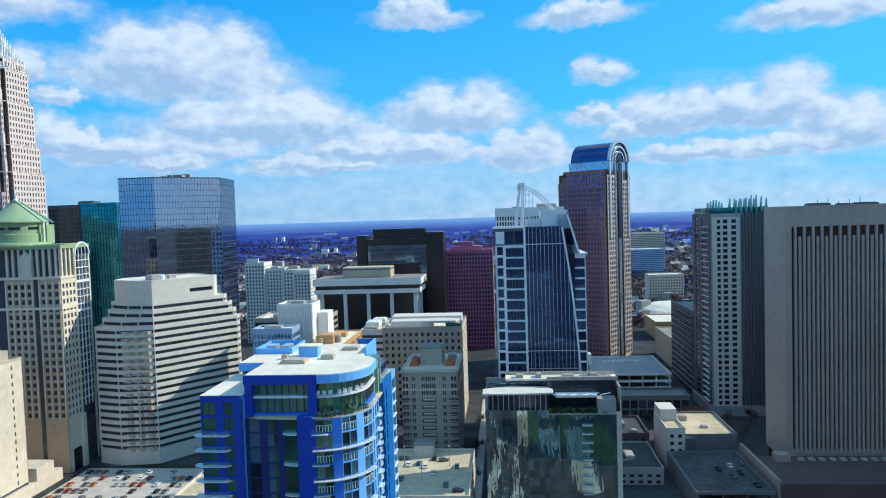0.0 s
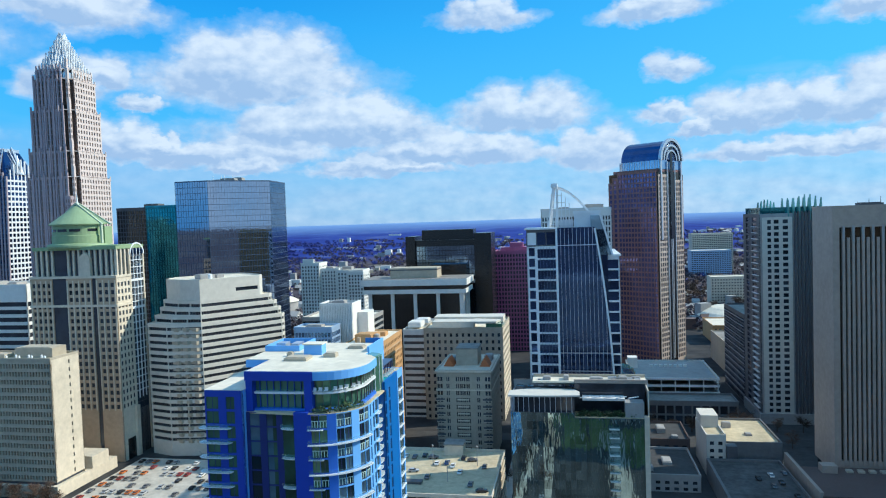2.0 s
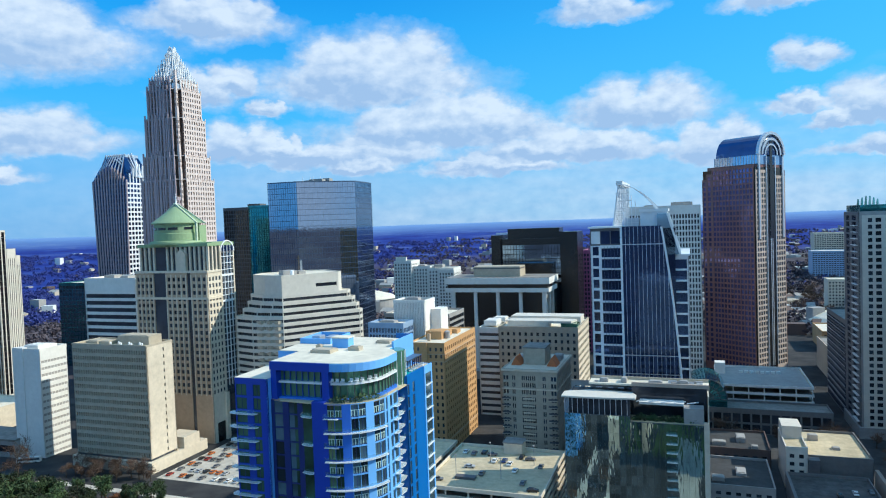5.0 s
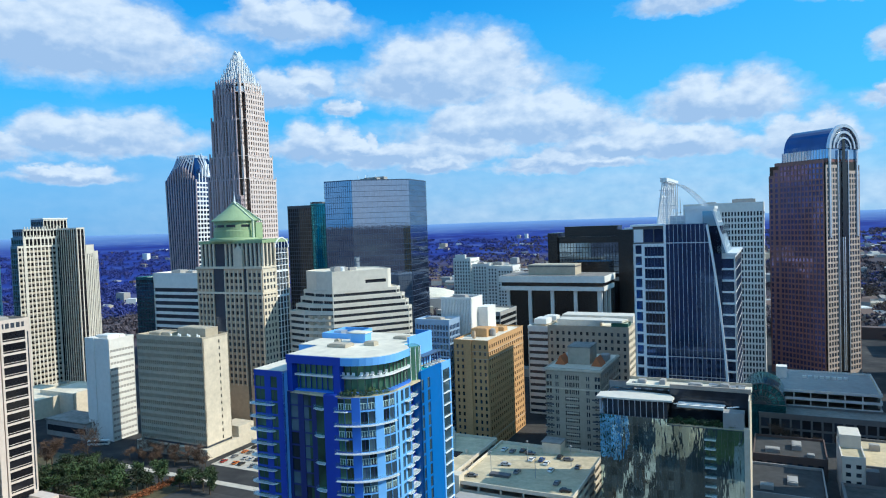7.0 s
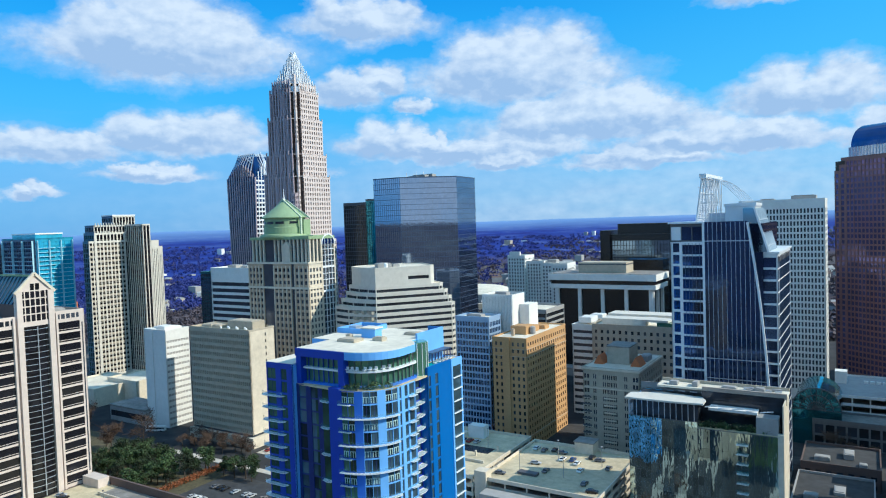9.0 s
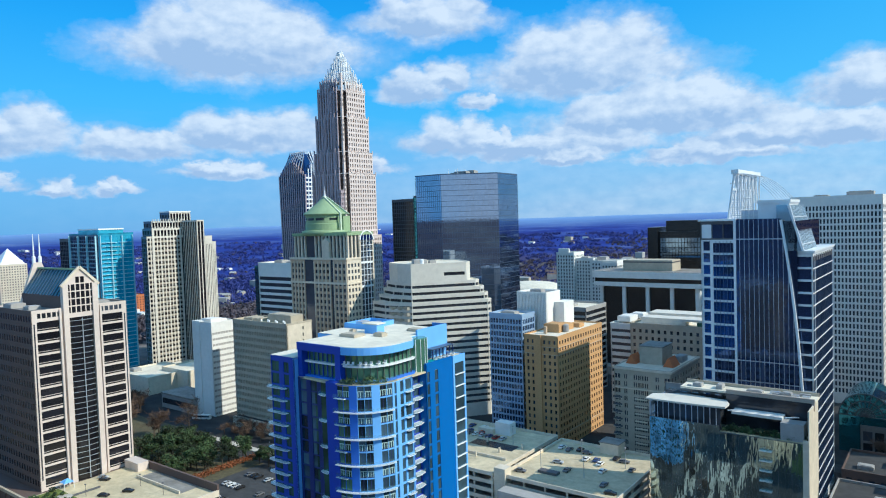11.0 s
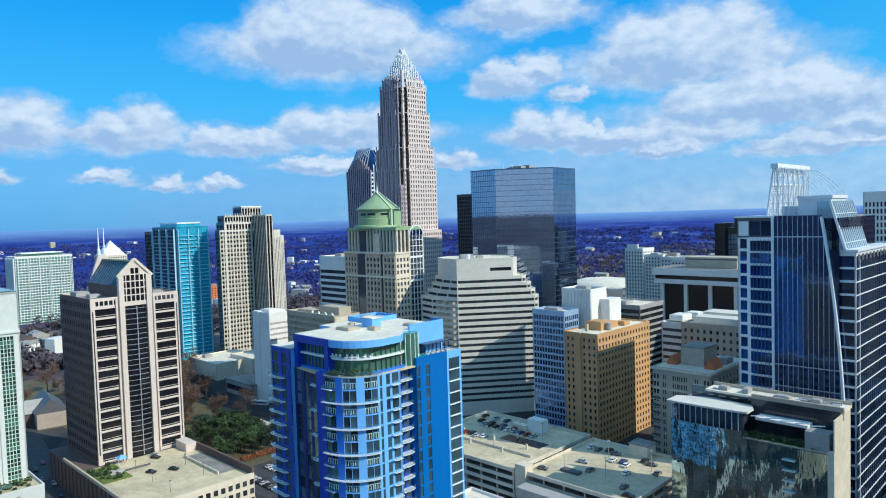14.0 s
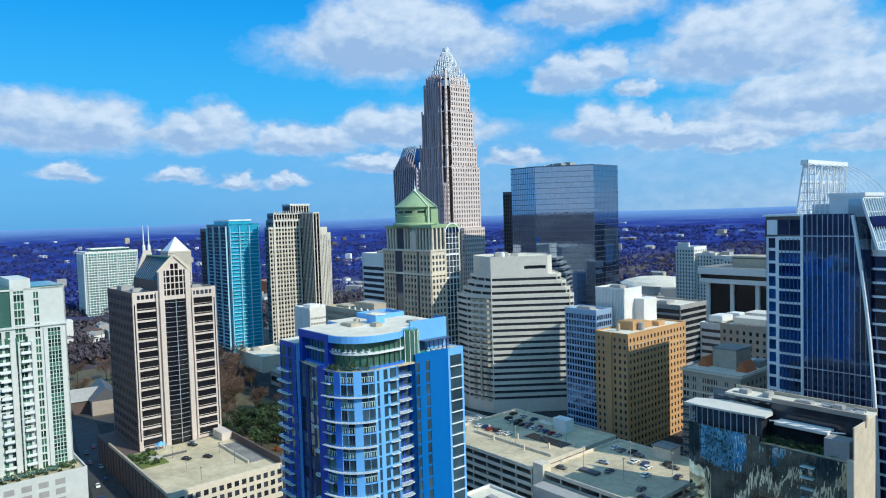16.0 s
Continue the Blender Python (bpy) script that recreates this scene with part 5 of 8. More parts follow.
def gable_tower():
    """Granite tower with a gabled centre bay, a curved glass bow and a glazed pitched roof, on a parking podium."""
    ob = thing("gable_tower", -246, 163, 0, G, "pale granite office tower with gable and green glass roof", "office tower")
    W, D = 41.0, 39.5
    panes = Panes(ob, 300)
    part("core", box(([], []), 0.4, W - 0.3, 0.4, D - 0.4, 0, 86.5), M["gl_dark"], ob)
    kw = dict(base=14.5, top=1.2, depth=0.22, wall="granite", glass="gl_black")
    # sunlit front: two ribbon-window bays and a bow between them
    for y0, y1 in ((0, 13.4), (25.6, D)):
        L = y1 - y0
        facade(ob, panes, (W, y0), (W, y1), 0, 87.6, spans=[(2.0, L - 2.0)], floor=4.68, sill=0.2, **dict(kw, top=4.4))
        for s in (0.7, L - 1.3):
            part("corner_window", box(([], []), W - 0.12, W + 0.03, y0 + s, y0 + s + 0.55, 18, 82), M["gl_dark"], ob)
        part("penthouse_window", box(([], []), W - 0.3, W + 0.03, y0 + 2.3, y0 + L - 2.3, 84.2, 86.2), M["gl_dark"], ob)
        for k in range(4):
            part("penthouse_mullion", box(([], []), W - 0.2, W + 0.15, y0 + 2.3 + (k + 0.6) * (L - 4.6) / 4.4, y0 + 2.8 + (k + 0.6) * (L - 4.6) / 4.4, 84.1, 86.3), M["granite"], ob)
        for k in range(15):
            z = 14.5 + 4.58 * k + 1.15
            part("sill_bar", box(([], []), W - 0.15, W + 0.1, y0 + 2.0, y1 - 2.0, z - 0.06, z + 0.1), M["granite"], ob)
    bow = [(W - 0.6, 13.4), (W + 0.6, 15.5), (W + 1.2, 19.5), (W + 0.6, 23.5), (W - 0.6, 25.6)]
    for a, b in zip(bow, bow[1:]):
        facade(ob, panes, a, b, 0, 83, bay=2.1, pane=0.96, floor=4.68, sill=0.04, base=14, top=0.8, depth=0.3, wall="black", glass="gl_black")
    for k in range(29):
        z = 16 + k * 2.34
        g = screen([(x + 0.16, y) for x, y in bow], z, z + 0.2, 0.16)
        part("bow_rail", g, M["silver"], ob)
    part("bow_mullion", box(([], []), W + 1.1, W + 1.4, 19.35, 19.65, 14, 82.5), M["silver"], ob)
    for y in (13.0, 25.2):
        part("pier", box(([], []), W - 0.8, W + 1.3, y - 0.9, y + 1.3, 0, 97), M["granite"], ob)
        part("pier", box(([], []), W - 0.8, W + 0.9, y - 2.4 if y < 20 else y + 2.0, y - 1.6 if y < 20 else y + 2.8, 0, 87), M["granite"], ob)
    # gable end with tracery
    v = [(W + 0.6, 12.0, 83), (W + 0.6, 27.0, 83), (W + 0.6, 27.0, 96.3), (W + 0.6, 19.5, 103.6), (W + 0.6, 12.0, 96.3)]
    gable = (v + [(x - 1.4, y, z) for x, y, z in v], [(0, 1, 2, 3, 4), (9, 8, 7, 6, 5)] + [(i, (i + 1) % 5, 5 + (i + 1) % 5, 5 + i) for i in range(5)])
    part("gable", gable, M["granite"], ob)
    for j in range(5):
        for k in range(6):
            y, z = 13.9 + k * 2.0, 85.0 + j * 3.1
            if z + 2.3 > 96.3 + (7.5 - abs(y + 0.6 - 19.5)) - 1.5:
                continue
            part("gable_window", box(([], []), W + 0.5, W + 0.68, y - 0.15, y + 1.35, z, z + 2.6), M["gl_black"], ob)
    part("gable_coping", beam(beam(([], []), (W + 0.7, 11.7, 96.3), (W + 0.7, 19.5, 104.1), 0.55), (W + 0.7, 27.3, 96.3), (W + 0.7, 19.5, 104.1), 0.55), M["cream"], ob)
    # pitched glass roof running back, with rafters
    v = [(2, 12.4, 92), (W, 12.4, 92), (W, 19.5, 102.6), (2, 19.5, 102.6), (W, 26.6, 92), (2, 26.6, 92)]
    part("glass_roof", (v, [(0, 1, 2, 3), (3, 2, 4, 5), (0, 3, 5), (1, 4, 2), (0, 5, 4, 1)]), M["gl_roof"], ob, "green glazed pitched roof")
    for k in range(14):
        x = 3 + k * 2.9
        part("rafter", beam(([], []), (x, 12.3, 92.1), (x, 19.5, 102.9), 0.14), M["mull"], ob)
    part("ridge", beam(([], []), (2, 19.5, 103), (W, 19.5, 103), 0.35), M["copper"], ob)
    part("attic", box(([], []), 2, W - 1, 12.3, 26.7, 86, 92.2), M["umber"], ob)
    part("end_gable", prism(([], []), [(0.8, 11), (2.4, 11), (2.4, 28), (0.8, 28)], 86, 105.5, [(0.8, 17.8), (2.4, 17.8), (2.4, 21.2), (0.8, 21.2)]), M["granite"], ob)
    for y in (18.2, 20.8):
        part("mast", revolve(([], []), [(0.8, 86), (0.8, 108), (0.35, 108.5), (0.3, 112), (0.12, 118.5)], 8, 1.6, y), M["steel"], ob)
    # other sides; the first has its shade put into an umber wall
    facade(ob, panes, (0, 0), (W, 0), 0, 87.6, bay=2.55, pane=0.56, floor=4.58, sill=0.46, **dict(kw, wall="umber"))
    facade(ob, None, (W, D), (0, D), 0, 87.6, bay=5, pane=0.7, floor=4.68, sill=0.5, **kw)
    facade(ob, None, (0, D), (0, 0), 0, 87.6, bay=5, pane=0.7, floor=4.68, sill=0.5, **kw)
    part("roof", box(([], []), 0.6, W - 0.6, 0.6, D - 0.6, 86.2, 86.8), M["roofgrey"], ob)
    roof_units(ob, [(6, 3, 8, 6, 2.0), (24, 4, 5, 5, 1.6), (12, 29, 9, 6, 2.2), (30, 30, 5, 5, 1.4)], 86.6, M["grey"])
    panes.done()
    # podium darkened to umber for its shaded side, cream skin on the sunlit end
    part("podium", prism(([], []), [(-2, -8), (104, -8), (104, 40), (-2, 41)], 0, 13.6), M["umber"], ob)
    part("podium_cladding", box(([], []), 104.0, 104.12, -8, 40, 0, 13.5), M["cream"], ob)
    for k in range(20):
        part("podium_rib", box(([], []), 2 + k * 5, 2.7 + k * 5, -8.35, -7.9, 0, 13), M["umber"], ob)
    # umber kerb: the shade on its inner face is in the colour
    part("podium_kerb", box(([], []), 42, 104, 39.2, 40.1, 13.4, 17.0), M["umber"], ob)
    part("ramp_wall", box(([], []), 60, 92, 30, 30.5, 13.6, 15.0), M["cream"], ob)
    part("ramp_bed", box(([], []), 60, 92, 30.6, 39.1, 13.72, 13.85), M["roofgrey"], ob)
    part("podium_kerb", box(([], []), 20, 104, -8.2, -7.3, 13.4, 14.7), M["beige"], ob)
    part("podium_stair", box(([], []), 43, 54, 34, 39, 13.6, 17.4), M["granite"], ob)
    rim = [(104, -8), (104, 40)]
    for a, b in zip(rim, rim[1:]):
        L = (Vector(b) - Vector(a)).length
        g = ([], [])
        ebox(g, a, b, 0, L, -0.5, 0.15, 13.4, 14.7)
        part("podium_kerb", g, M["cream"], ob)
        for k in range(int(L / 3.2)):
            for j in range(3):
                g = ([], [])
                ebox(g, a, b, 1 + k * 3.2, 2.9 + k * 3.2, 0.05, 0.18, 2.4 + j * 3.8, 4.6 + j * 3.8)
                part("podium_window", g, M["gl_dark"], ob)
    part("podium_roof", prism(([], []), [(43, -7.4), (103.4, -7.4), (103.4, 39.3), (43, 39.3)], 13.5, 13.75), M["deck"], ob)
    part("garden_bed", box(([], []), 45, 66, -6.5, 5, 13.7, 14.2), M["lawn2"], ob)
    part("garden_walk", prism(([], []), ring_of(14, 3.6, 56, 2), 13.7, 14.25), M["paving"], ob)
    for k in range(20):
        shrub(ob, 45 + (k * 37 % 200) / 10, -6 + (k * 53 % 100) / 10, 14.1, 0.7 + 0.4 * (k % 3))
    part("awning", prism(([], []), rect(4.2, 4.2, 43.8, 6), 16.4, 17.8, rect(0.3, 0.3, 45.8, 8)), M["blue2"], ob, "bright blue pyramid awning")
    for x, y in ((44, 6.2), (47.8, 6.2), (44, 10), (47.8, 10)):
        part("awning_post", box(([], []), x - 0.08, x + 0.08, y - 0.08, y + 0.08, 13.7, 16.5), M["steel"], ob)
    for k in range(5):
        part("lamp_post", revolve(([], []), [(0.1, 13.7), (0.07, 18.5), (0.4, 18.6), (0.3, 18.9)], 6, 62 + k * 8.5, 8 + (k % 2) * 18), M["darkgrey"], ob)
    part("podium_stripe", box(([], []), 57, 57.5, 5, 16, 13.72, 14.5), M["darkgrey"], ob)


gable_tower()


def crown_tower():
    """The tallest tower: stepped shafts with notched corners and a crown of pale rods."""
    ob = thing("crown_tower", -302.5, 472, 0, G, "very tall warm stone tower with stepped rod crown", "skyscraper")
    tiers = [(21.5, 0, 160), (20.0, 160, 178), (18.3, 178, 207), (16.6, 207, 229), (15.0, 229, 236)]
    n = 5.6
    for r, z0, z1 in tiers:
        a, b = -r, r
        outline = [(a + n, a), (b - n, a), (b - n, a + n), (b, a + n), (b, b - n), (b - n, b), (a + n, b), (a, b - n), (a, a + n)]
        octagon = [(a + n, a), (b - n, a), (b, a + n), (b, b - n), (b - n, b), (a + n, b), (a, b - n), (a, a + n)]
        core = [(a + n + 0.6, a + 0.6), (b - n - 0.6, a + 0.6), (b - n - 0.6, a + n + 0.6), (b - 0.6, a + n + 0.6), (b - 0.6, b - n), (b - n, b - 0.6), (a + n, b - 0.6), (a + 0.6, b - n), (a + 0.6, a + n)]
        part("core", prism(([], []), core, z0, z1), M["gl_rose"], ob)
        # mauve walls hold the shaded sides' tone, rose the sunlit one
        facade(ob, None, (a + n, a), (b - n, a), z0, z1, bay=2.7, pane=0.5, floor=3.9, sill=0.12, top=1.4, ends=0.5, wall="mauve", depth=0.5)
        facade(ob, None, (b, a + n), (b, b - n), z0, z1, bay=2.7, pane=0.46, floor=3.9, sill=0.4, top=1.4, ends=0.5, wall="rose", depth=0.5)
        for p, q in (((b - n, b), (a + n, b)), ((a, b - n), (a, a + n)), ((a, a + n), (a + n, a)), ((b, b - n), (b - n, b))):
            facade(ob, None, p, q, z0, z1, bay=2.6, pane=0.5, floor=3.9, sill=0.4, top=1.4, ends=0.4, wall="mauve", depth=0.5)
        # notched corner: re-entrant walls darkened for shade, a slim shaft standing in it
        for p, q in (((b - n, a), (b - n, a + n)), ((b - n, a + n), (b, a + n))):
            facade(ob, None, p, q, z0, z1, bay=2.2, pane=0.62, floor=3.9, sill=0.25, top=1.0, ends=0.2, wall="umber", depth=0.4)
        c = r - 3.1
        part("corner_shaft", box(([], []), c - 0.9, c + 0.9, -c - 0.9, -c + 0.9, z0, z1 + 7), M["rose"], ob)
        for j in range(int((z1 - z0) / 3.9)):
            for x0, x1, y0, y1 in ((c - 0.45, c + 0.45, -c - 0.96, -c - 0.8), (c + 0.8, c + 0.96, -c - 0.45, -c + 0.45)):
                part("shaft_window", box(([], []), x0, x1, y0, y1, z0 + j * 3.9 + 1.0, z0 + j * 3.9 + 3.2), M["gl_rose"], ob)
        L = 2 * (r - n)
        for k in range(8):
            x = a + n + k * L / 7
            part("pier", box(([], []), x - 0.5, x + 0.5, a - 0.7, a + 0.1, z0, z1 + 2.6), M["mauve"], ob)
            y = a + n + k * L / 7
            part("finial", box(([], []), b - 0.3, b + 0.2, y - 0.3, y + 0.3, z1 - 2, z1 + 1.6), M["rose"], ob)
        part("roof", prism(([], []), octagon, z1 - 0.6, z1 - 0.05), M["rose"], ob)
    # lower shafts stepping out at the corner
    for x0, x1, y0, y1, h, wall in ((14.2, 18.6, -23.6, -19, 146, "mauve"), (20, 26, -8, 16, 108, "rose")):
        sub = rect(x1 - x0, y1 - y0, x0, y0)
        part("shaft_core", prism(([], []), inset(sub, 0.5), 0, h), M["gl_rose"], ob)
        for p, q in edges(sub):
            facade(ob, None, p, q, 0, h, bay=2.4, pane=0.5, floor=3.9, sill=0.4, ends=0.4, wall=wall, depth=0.45)
        part("shaft_roof", prism(([], []), sub, h - 0.4, h + 0.2), M["rose"], ob)
    # crown: nested rings of rods, higher towards the middle
    for j, (r, top) in enumerate(((15.0, 238.5), (13.0, 243), (10.6, 247.5), (8.2, 252), (6.0, 256.5), (4.0, 261), (2.2, 265))):
        g = ([], [])
        n = 9 if r > 9 else 6
        for s in range(4):
            for k in range(n):
                t = -1 + 2 * (k + 0.5) / n
                x, y = ((t * r, -r), (r, t * r), (-t * r, r), (-r, -t * r))[s]
                if abs(t) > 0.86 and r > 6:
                    x, y = x * 0.86, y * 0.86
                h = top - 3.2 * abs(t) ** 1.5 - 0.6 * (k % 2)
                box(g, x - 0.28, x + 0.28, y - 0.28, y + 0.28, 229 + j * 1.5, h)
        part("crown_ring", g, M["steel"], ob, "ring of pale upright rods")
        rr = r - 0.7
        part("crown_tier", prism(([], []), [(-rr, -rr), (rr, -rr), (rr, rr), (-rr, rr)], 228, top - 5.5), M["silver"], ob)


crown_tower()


def fan_tower():
    """Tower that widens upwards under a fan-shaped metal gable."""
    ob = thing("fan_tower", -408, 500, 0, G, "grey-blue office tower with fan-shaped metal top", "skyscraper")
    W, D = 37.0, 30.0
    lo, hi = rect(W - 8, D, 4, 0), rect(W, D, 0, 0)
    part("core", prism(([], []), lo, 0, 166, hi), M["gl_deep"], ob)
    for k in range(13):
        a, b = 4 + k * (W - 8) / 12, k * W / 12
        part("pier", beam(([], []), (a, -0.1, 0), (b, -0.1, 166 + 12 * math.sin(math.pi * k / 12)), 0.6), M["mauve"], ob)
    for k in range(9):
        y = k * D / 8
        part("pier", beam(([], []), (W - 4, y, 0), (W, y, 166 + 14 * math.sin(math.pi * k / 8)), 0.5), M["steel"], ob)
    for j in range(41):
        t = j * 4.05 / 166
        x0, x1 = 4 * (1 - t), W - 4 * (1 - t)
        part("spandrel", box(([], []), x1 - 0.5, x1 + 0.2, 0, D, j * 4.05, j * 4.05 + 1.5), M["steel"], ob)
        part("spandrel", box(([], []), x0, x1, -0.2, 0.4, j * 4.05, j * 4.05 + 0.9), M["mull"], ob)
    # fan: ribs rising to a peak on the sunlit side
    part("attic", prism(([], []), hi, 166, 186, rect(W - 16, D - 14, 8, 7)), M["gl_deep"], ob)
    for k in range(11):
        y = k * D / 10
        part("fan_rib", beam(([], []), (W + 0.3, D / 2 + (y - D / 2) * 0.25, 168), (W - 8 - 4 * abs(k - 5) / 5, y * 0.9 + 1.5, 190 - 1.2 * abs(k - 5)), 0.5), M["silver"], ob)
    for k in range(9):
        x = 6 + k * (W - 12) / 8
        part("fan_rib", beam(([], []), (x, 0, 166 + 12 * math.sin(math.pi * (k + 1) / 10)), (8 + (x - 6) * 0.8, 8, 189), 0.35), M["silver"], ob)
    part("ridge_cap", box(([], []), 9, W - 8, 8, D - 7, 185.5, 188.5), M["silver"], ob)


fan_tower()


def barrel_tower():
    """Red granite tower with stepped shoulders under a barrel vault with a silver arched end."""
    ob = thing("barrel_tower", 95.5, 566, 0, -42, "dark red granite tower with silver barrel-vault top", "skyscraper")
    W, D = 44.7, 37.0
    panes = Panes(ob, 300)
    part("core", box(([], []), 0.5, W - 0.5, 0.5, D - 0.5, 0, 152), M["gl_bronze"], ob)
    kw = dict(bay=2.9, pane=0.72, floor=3.9, sill=0.32, wall="redgranite", glass="gl_plum", depth=0.4, base=5)
    facade(ob, panes, (0, 0), (4, 0), 0, 145.5, **kw)
    facade(ob, panes, (4, -0.1), (8.5, -0.1), 0, 149.5, **kw)
    facade(ob, panes, (8.5, -0.2), (W - 1.5, -0.2), 0, 153.5, **kw)
    facade(ob, panes, (W, 0), (W, 13), 0, 150, **dict(kw, glass="gl_dark", wall="pinkstone"))
    facade(ob, panes, (W, 24), (W, D), 0, 146, **dict(kw, glass="gl_dark", wall="pinkstone"))
    facade(ob, None, (W, D), (0, D), 0, 150, **kw)
    facade(ob, None, (0, D), (0, 0), 0, 145, **kw)
    panes.done()
    part("slot", box(([], []), W - 0.6, W + 0.05, 13, 24, 0, 152), M["black"], ob)
    for y in (13, 17.5, 19.5, 24):
        part("slot_pier", box(([], []), W - 0.4, W + 0.5, y - 0.4, y + 0.4, 6, 160), M["silver"], ob)
    part("shoulder", box(([], []), 3.5, W - 0.8, 2, D - 2, 150, 154.5), M["redgranite"], ob)
    part("upper_storey", box(([], []), 8.8, W - 0.6, 3, D - 3, 154, 161), M["gl_sky"], ob)
    for k in range(16):
        part("upper_mullion", box(([], []), 9 + k * 2.2, 9.3 + k * 2.2, 2.7, 3.1, 154, 161), M["silver"], ob)
    n, r, cy, z0 = 16, 15.5, D / 2, 161.0
    v, f = [], []
    for x in (10.5, W + 0.4):
        v += [(x, cy + r * math.cos(math.pi * k / n), z0 + 15.5 * math.sin(math.pi * k / n)) for k in range(n + 1)]
    f = [(k, k + 1, n + 2 + k, n + 1 + k) for k in range(n)] + [tuple(range(n + 1)), tuple(reversed(range(n + 1, 2 * n + 2))), (0, n, 2 * n + 1, n + 1)]
    part("barrel_vault", (v, f), M["gl_deep"], ob, "blue glazed barrel vault roof")
    for rr, t in ((15.9, 1.1), (11.5, 0.8), (7.5, 0.6)):
        g = tube([(W + 0.5, cy + rr * math.cos(math.pi * k / n), z0 + rr * math.sin(math.pi * k / n)) for k in range(n + 1)], t)
        part("arch_band", g, M["silver"], ob)
    part("arch_wall", (v[n + 1:] + [(x - 0.3, y, z) for x, y, z in v[n + 1:]], [tuple(range(n + 1)), tuple(reversed(range(n + 1, 2 * n + 2)))]), M["silver"], ob)
    part("arch_slot", box(([], []), W + 0.3, W + 0.62, cy - 1.6, cy + 1.6, 100, 171), M["black"], ob)
    for y in (cy - 15.5, cy + 14.5):
        part("arch_leg", box(([], []), W - 0.4, W + 0.6, y, y + 1.8, 100, 161.5), M["silver"], ob)


barrel_tower()


def terrace_office():
    """Cream office building of ribbon windows, stepping in towards its top on both sides."""
    ob = thing("terraced_office", -148, 345, 0, 47, "cream office building with ribbon windows and stepped corners", "office building")
    # along x: the broad face
    steps = [(0, 70, -17, 50), (70, 74, -13, 48), (74, 78, -10, 45.5), (78, 82, -8, 42.5), (82, 93, -6, 37)]
    for z0, z1, a, b in steps:
        plan = [(0, 0), (b - 3, 0), (b, 2.6), (b, 26), (b - 10, 34), (a + 6, 34), (a - 2, 26), (a * 0.75 - 1, 13), (a * 0.4, 6)]
        lit = z0 < 82
        part("core", prism(([], []), inset(plan, 0.75), z0, z1 - 0.2), M["gl_dark"], ob)
        for i, (p, q) in enumerate(edges(plan)):
            L = (Vector(q) - Vector(p)).length
            if lit and i != 4 and i != 5:
                facade(ob, None, p, q, z0, z1, spans=[(0.25, L - 0.25)], floor=3.72 if z0 == 0 else z1 - z0, sill=0.54, base=7 if z0 == 0 else 0, top=0.3, wall="ivory", depth=0.7, mull=1.5, mull_mat="darkgrey")
            else:
                sp = [(L - 14, L - 1)] if i == 0 and not lit else []
                facade(ob, None, p, q, z0, z1, spans=sp, floor=20, sill=0.8, shift=-0.02, wall="ivory", top=1, depth=0.7)
        part("roof", prism(([], []), inset(plan, 0.5), z1 - 0.3, z1 + 0.05), M["roof"], ob)
        parapet(ob, plan, z1, M["ivory"], 0.6)
    # saw-tooth bays of the shaded corner
    for k in range(18):
        z = 7 + k * 3.5
        for j in range(3):
            x, y = -2.6 - 3.6 * j, 3.0 + 3.6 * j
            part("bay", prism(([], []), [(x - 1.8, y + 1.6), (x - 0.2, y - 2.4), (x + 2.2, y - 2.0), (x + 1.8, y + 1.4)], z, z + 1.75), M["beige"], ob)
    roof_units(ob, [(4, 8, 8, 8, 2.4), (14, 10, 4, 4, 1.6)], 93, M["grey"])
    part("vent", revolve(([], []), [(1.2, 93), (1.2, 95.5), (0.2, 96)], 10, 8, 5), M["steel"], ob)


terrace_office()


def mirror_tower():
    ob = thing("mirror_tower", -181.6, 434.4, 0, 0, "tall mirror-glass office tower reflecting sky and city", "office tower")
    plan = [(0, 0), (34.1, 23.3), (33.9, 55.8), (10, 80), (-24, 80), (-33, 40), (-23.5, 2.0)]
    part("core", prism(([], []), inset(plan, 0.3), 0, 151.6), M["gl_mirror"], ob)
    for i, (p, q) in enumerate(edges(plan)):
        facade(ob, None, p, q, 0, 152, bay=1.75, pane=0.95, floor=3.85, sill=0.07, base=2, top=0.6, wall="mull", depth=0.14, ends=0.1)
    part("roof", prism(([], []), inset(plan, 0.5), 151, 151.6), M["roofgrey"], ob)
    roof_units(ob, [(2, 16, 10, 6, 2.4), (8, 24, 6, 6, 3.2), (-4, 20, 4, 4, 2.0)], 151.5, M["grey"])
    for k in range(4):
        part("mast", revolve(([], []), [(0.25, 151), (0.2, 155.5), (0.1, 156)], 6, -2 + k * 4, 14 + k % 2 * 4), M["steel"], ob)


mirror_tower()


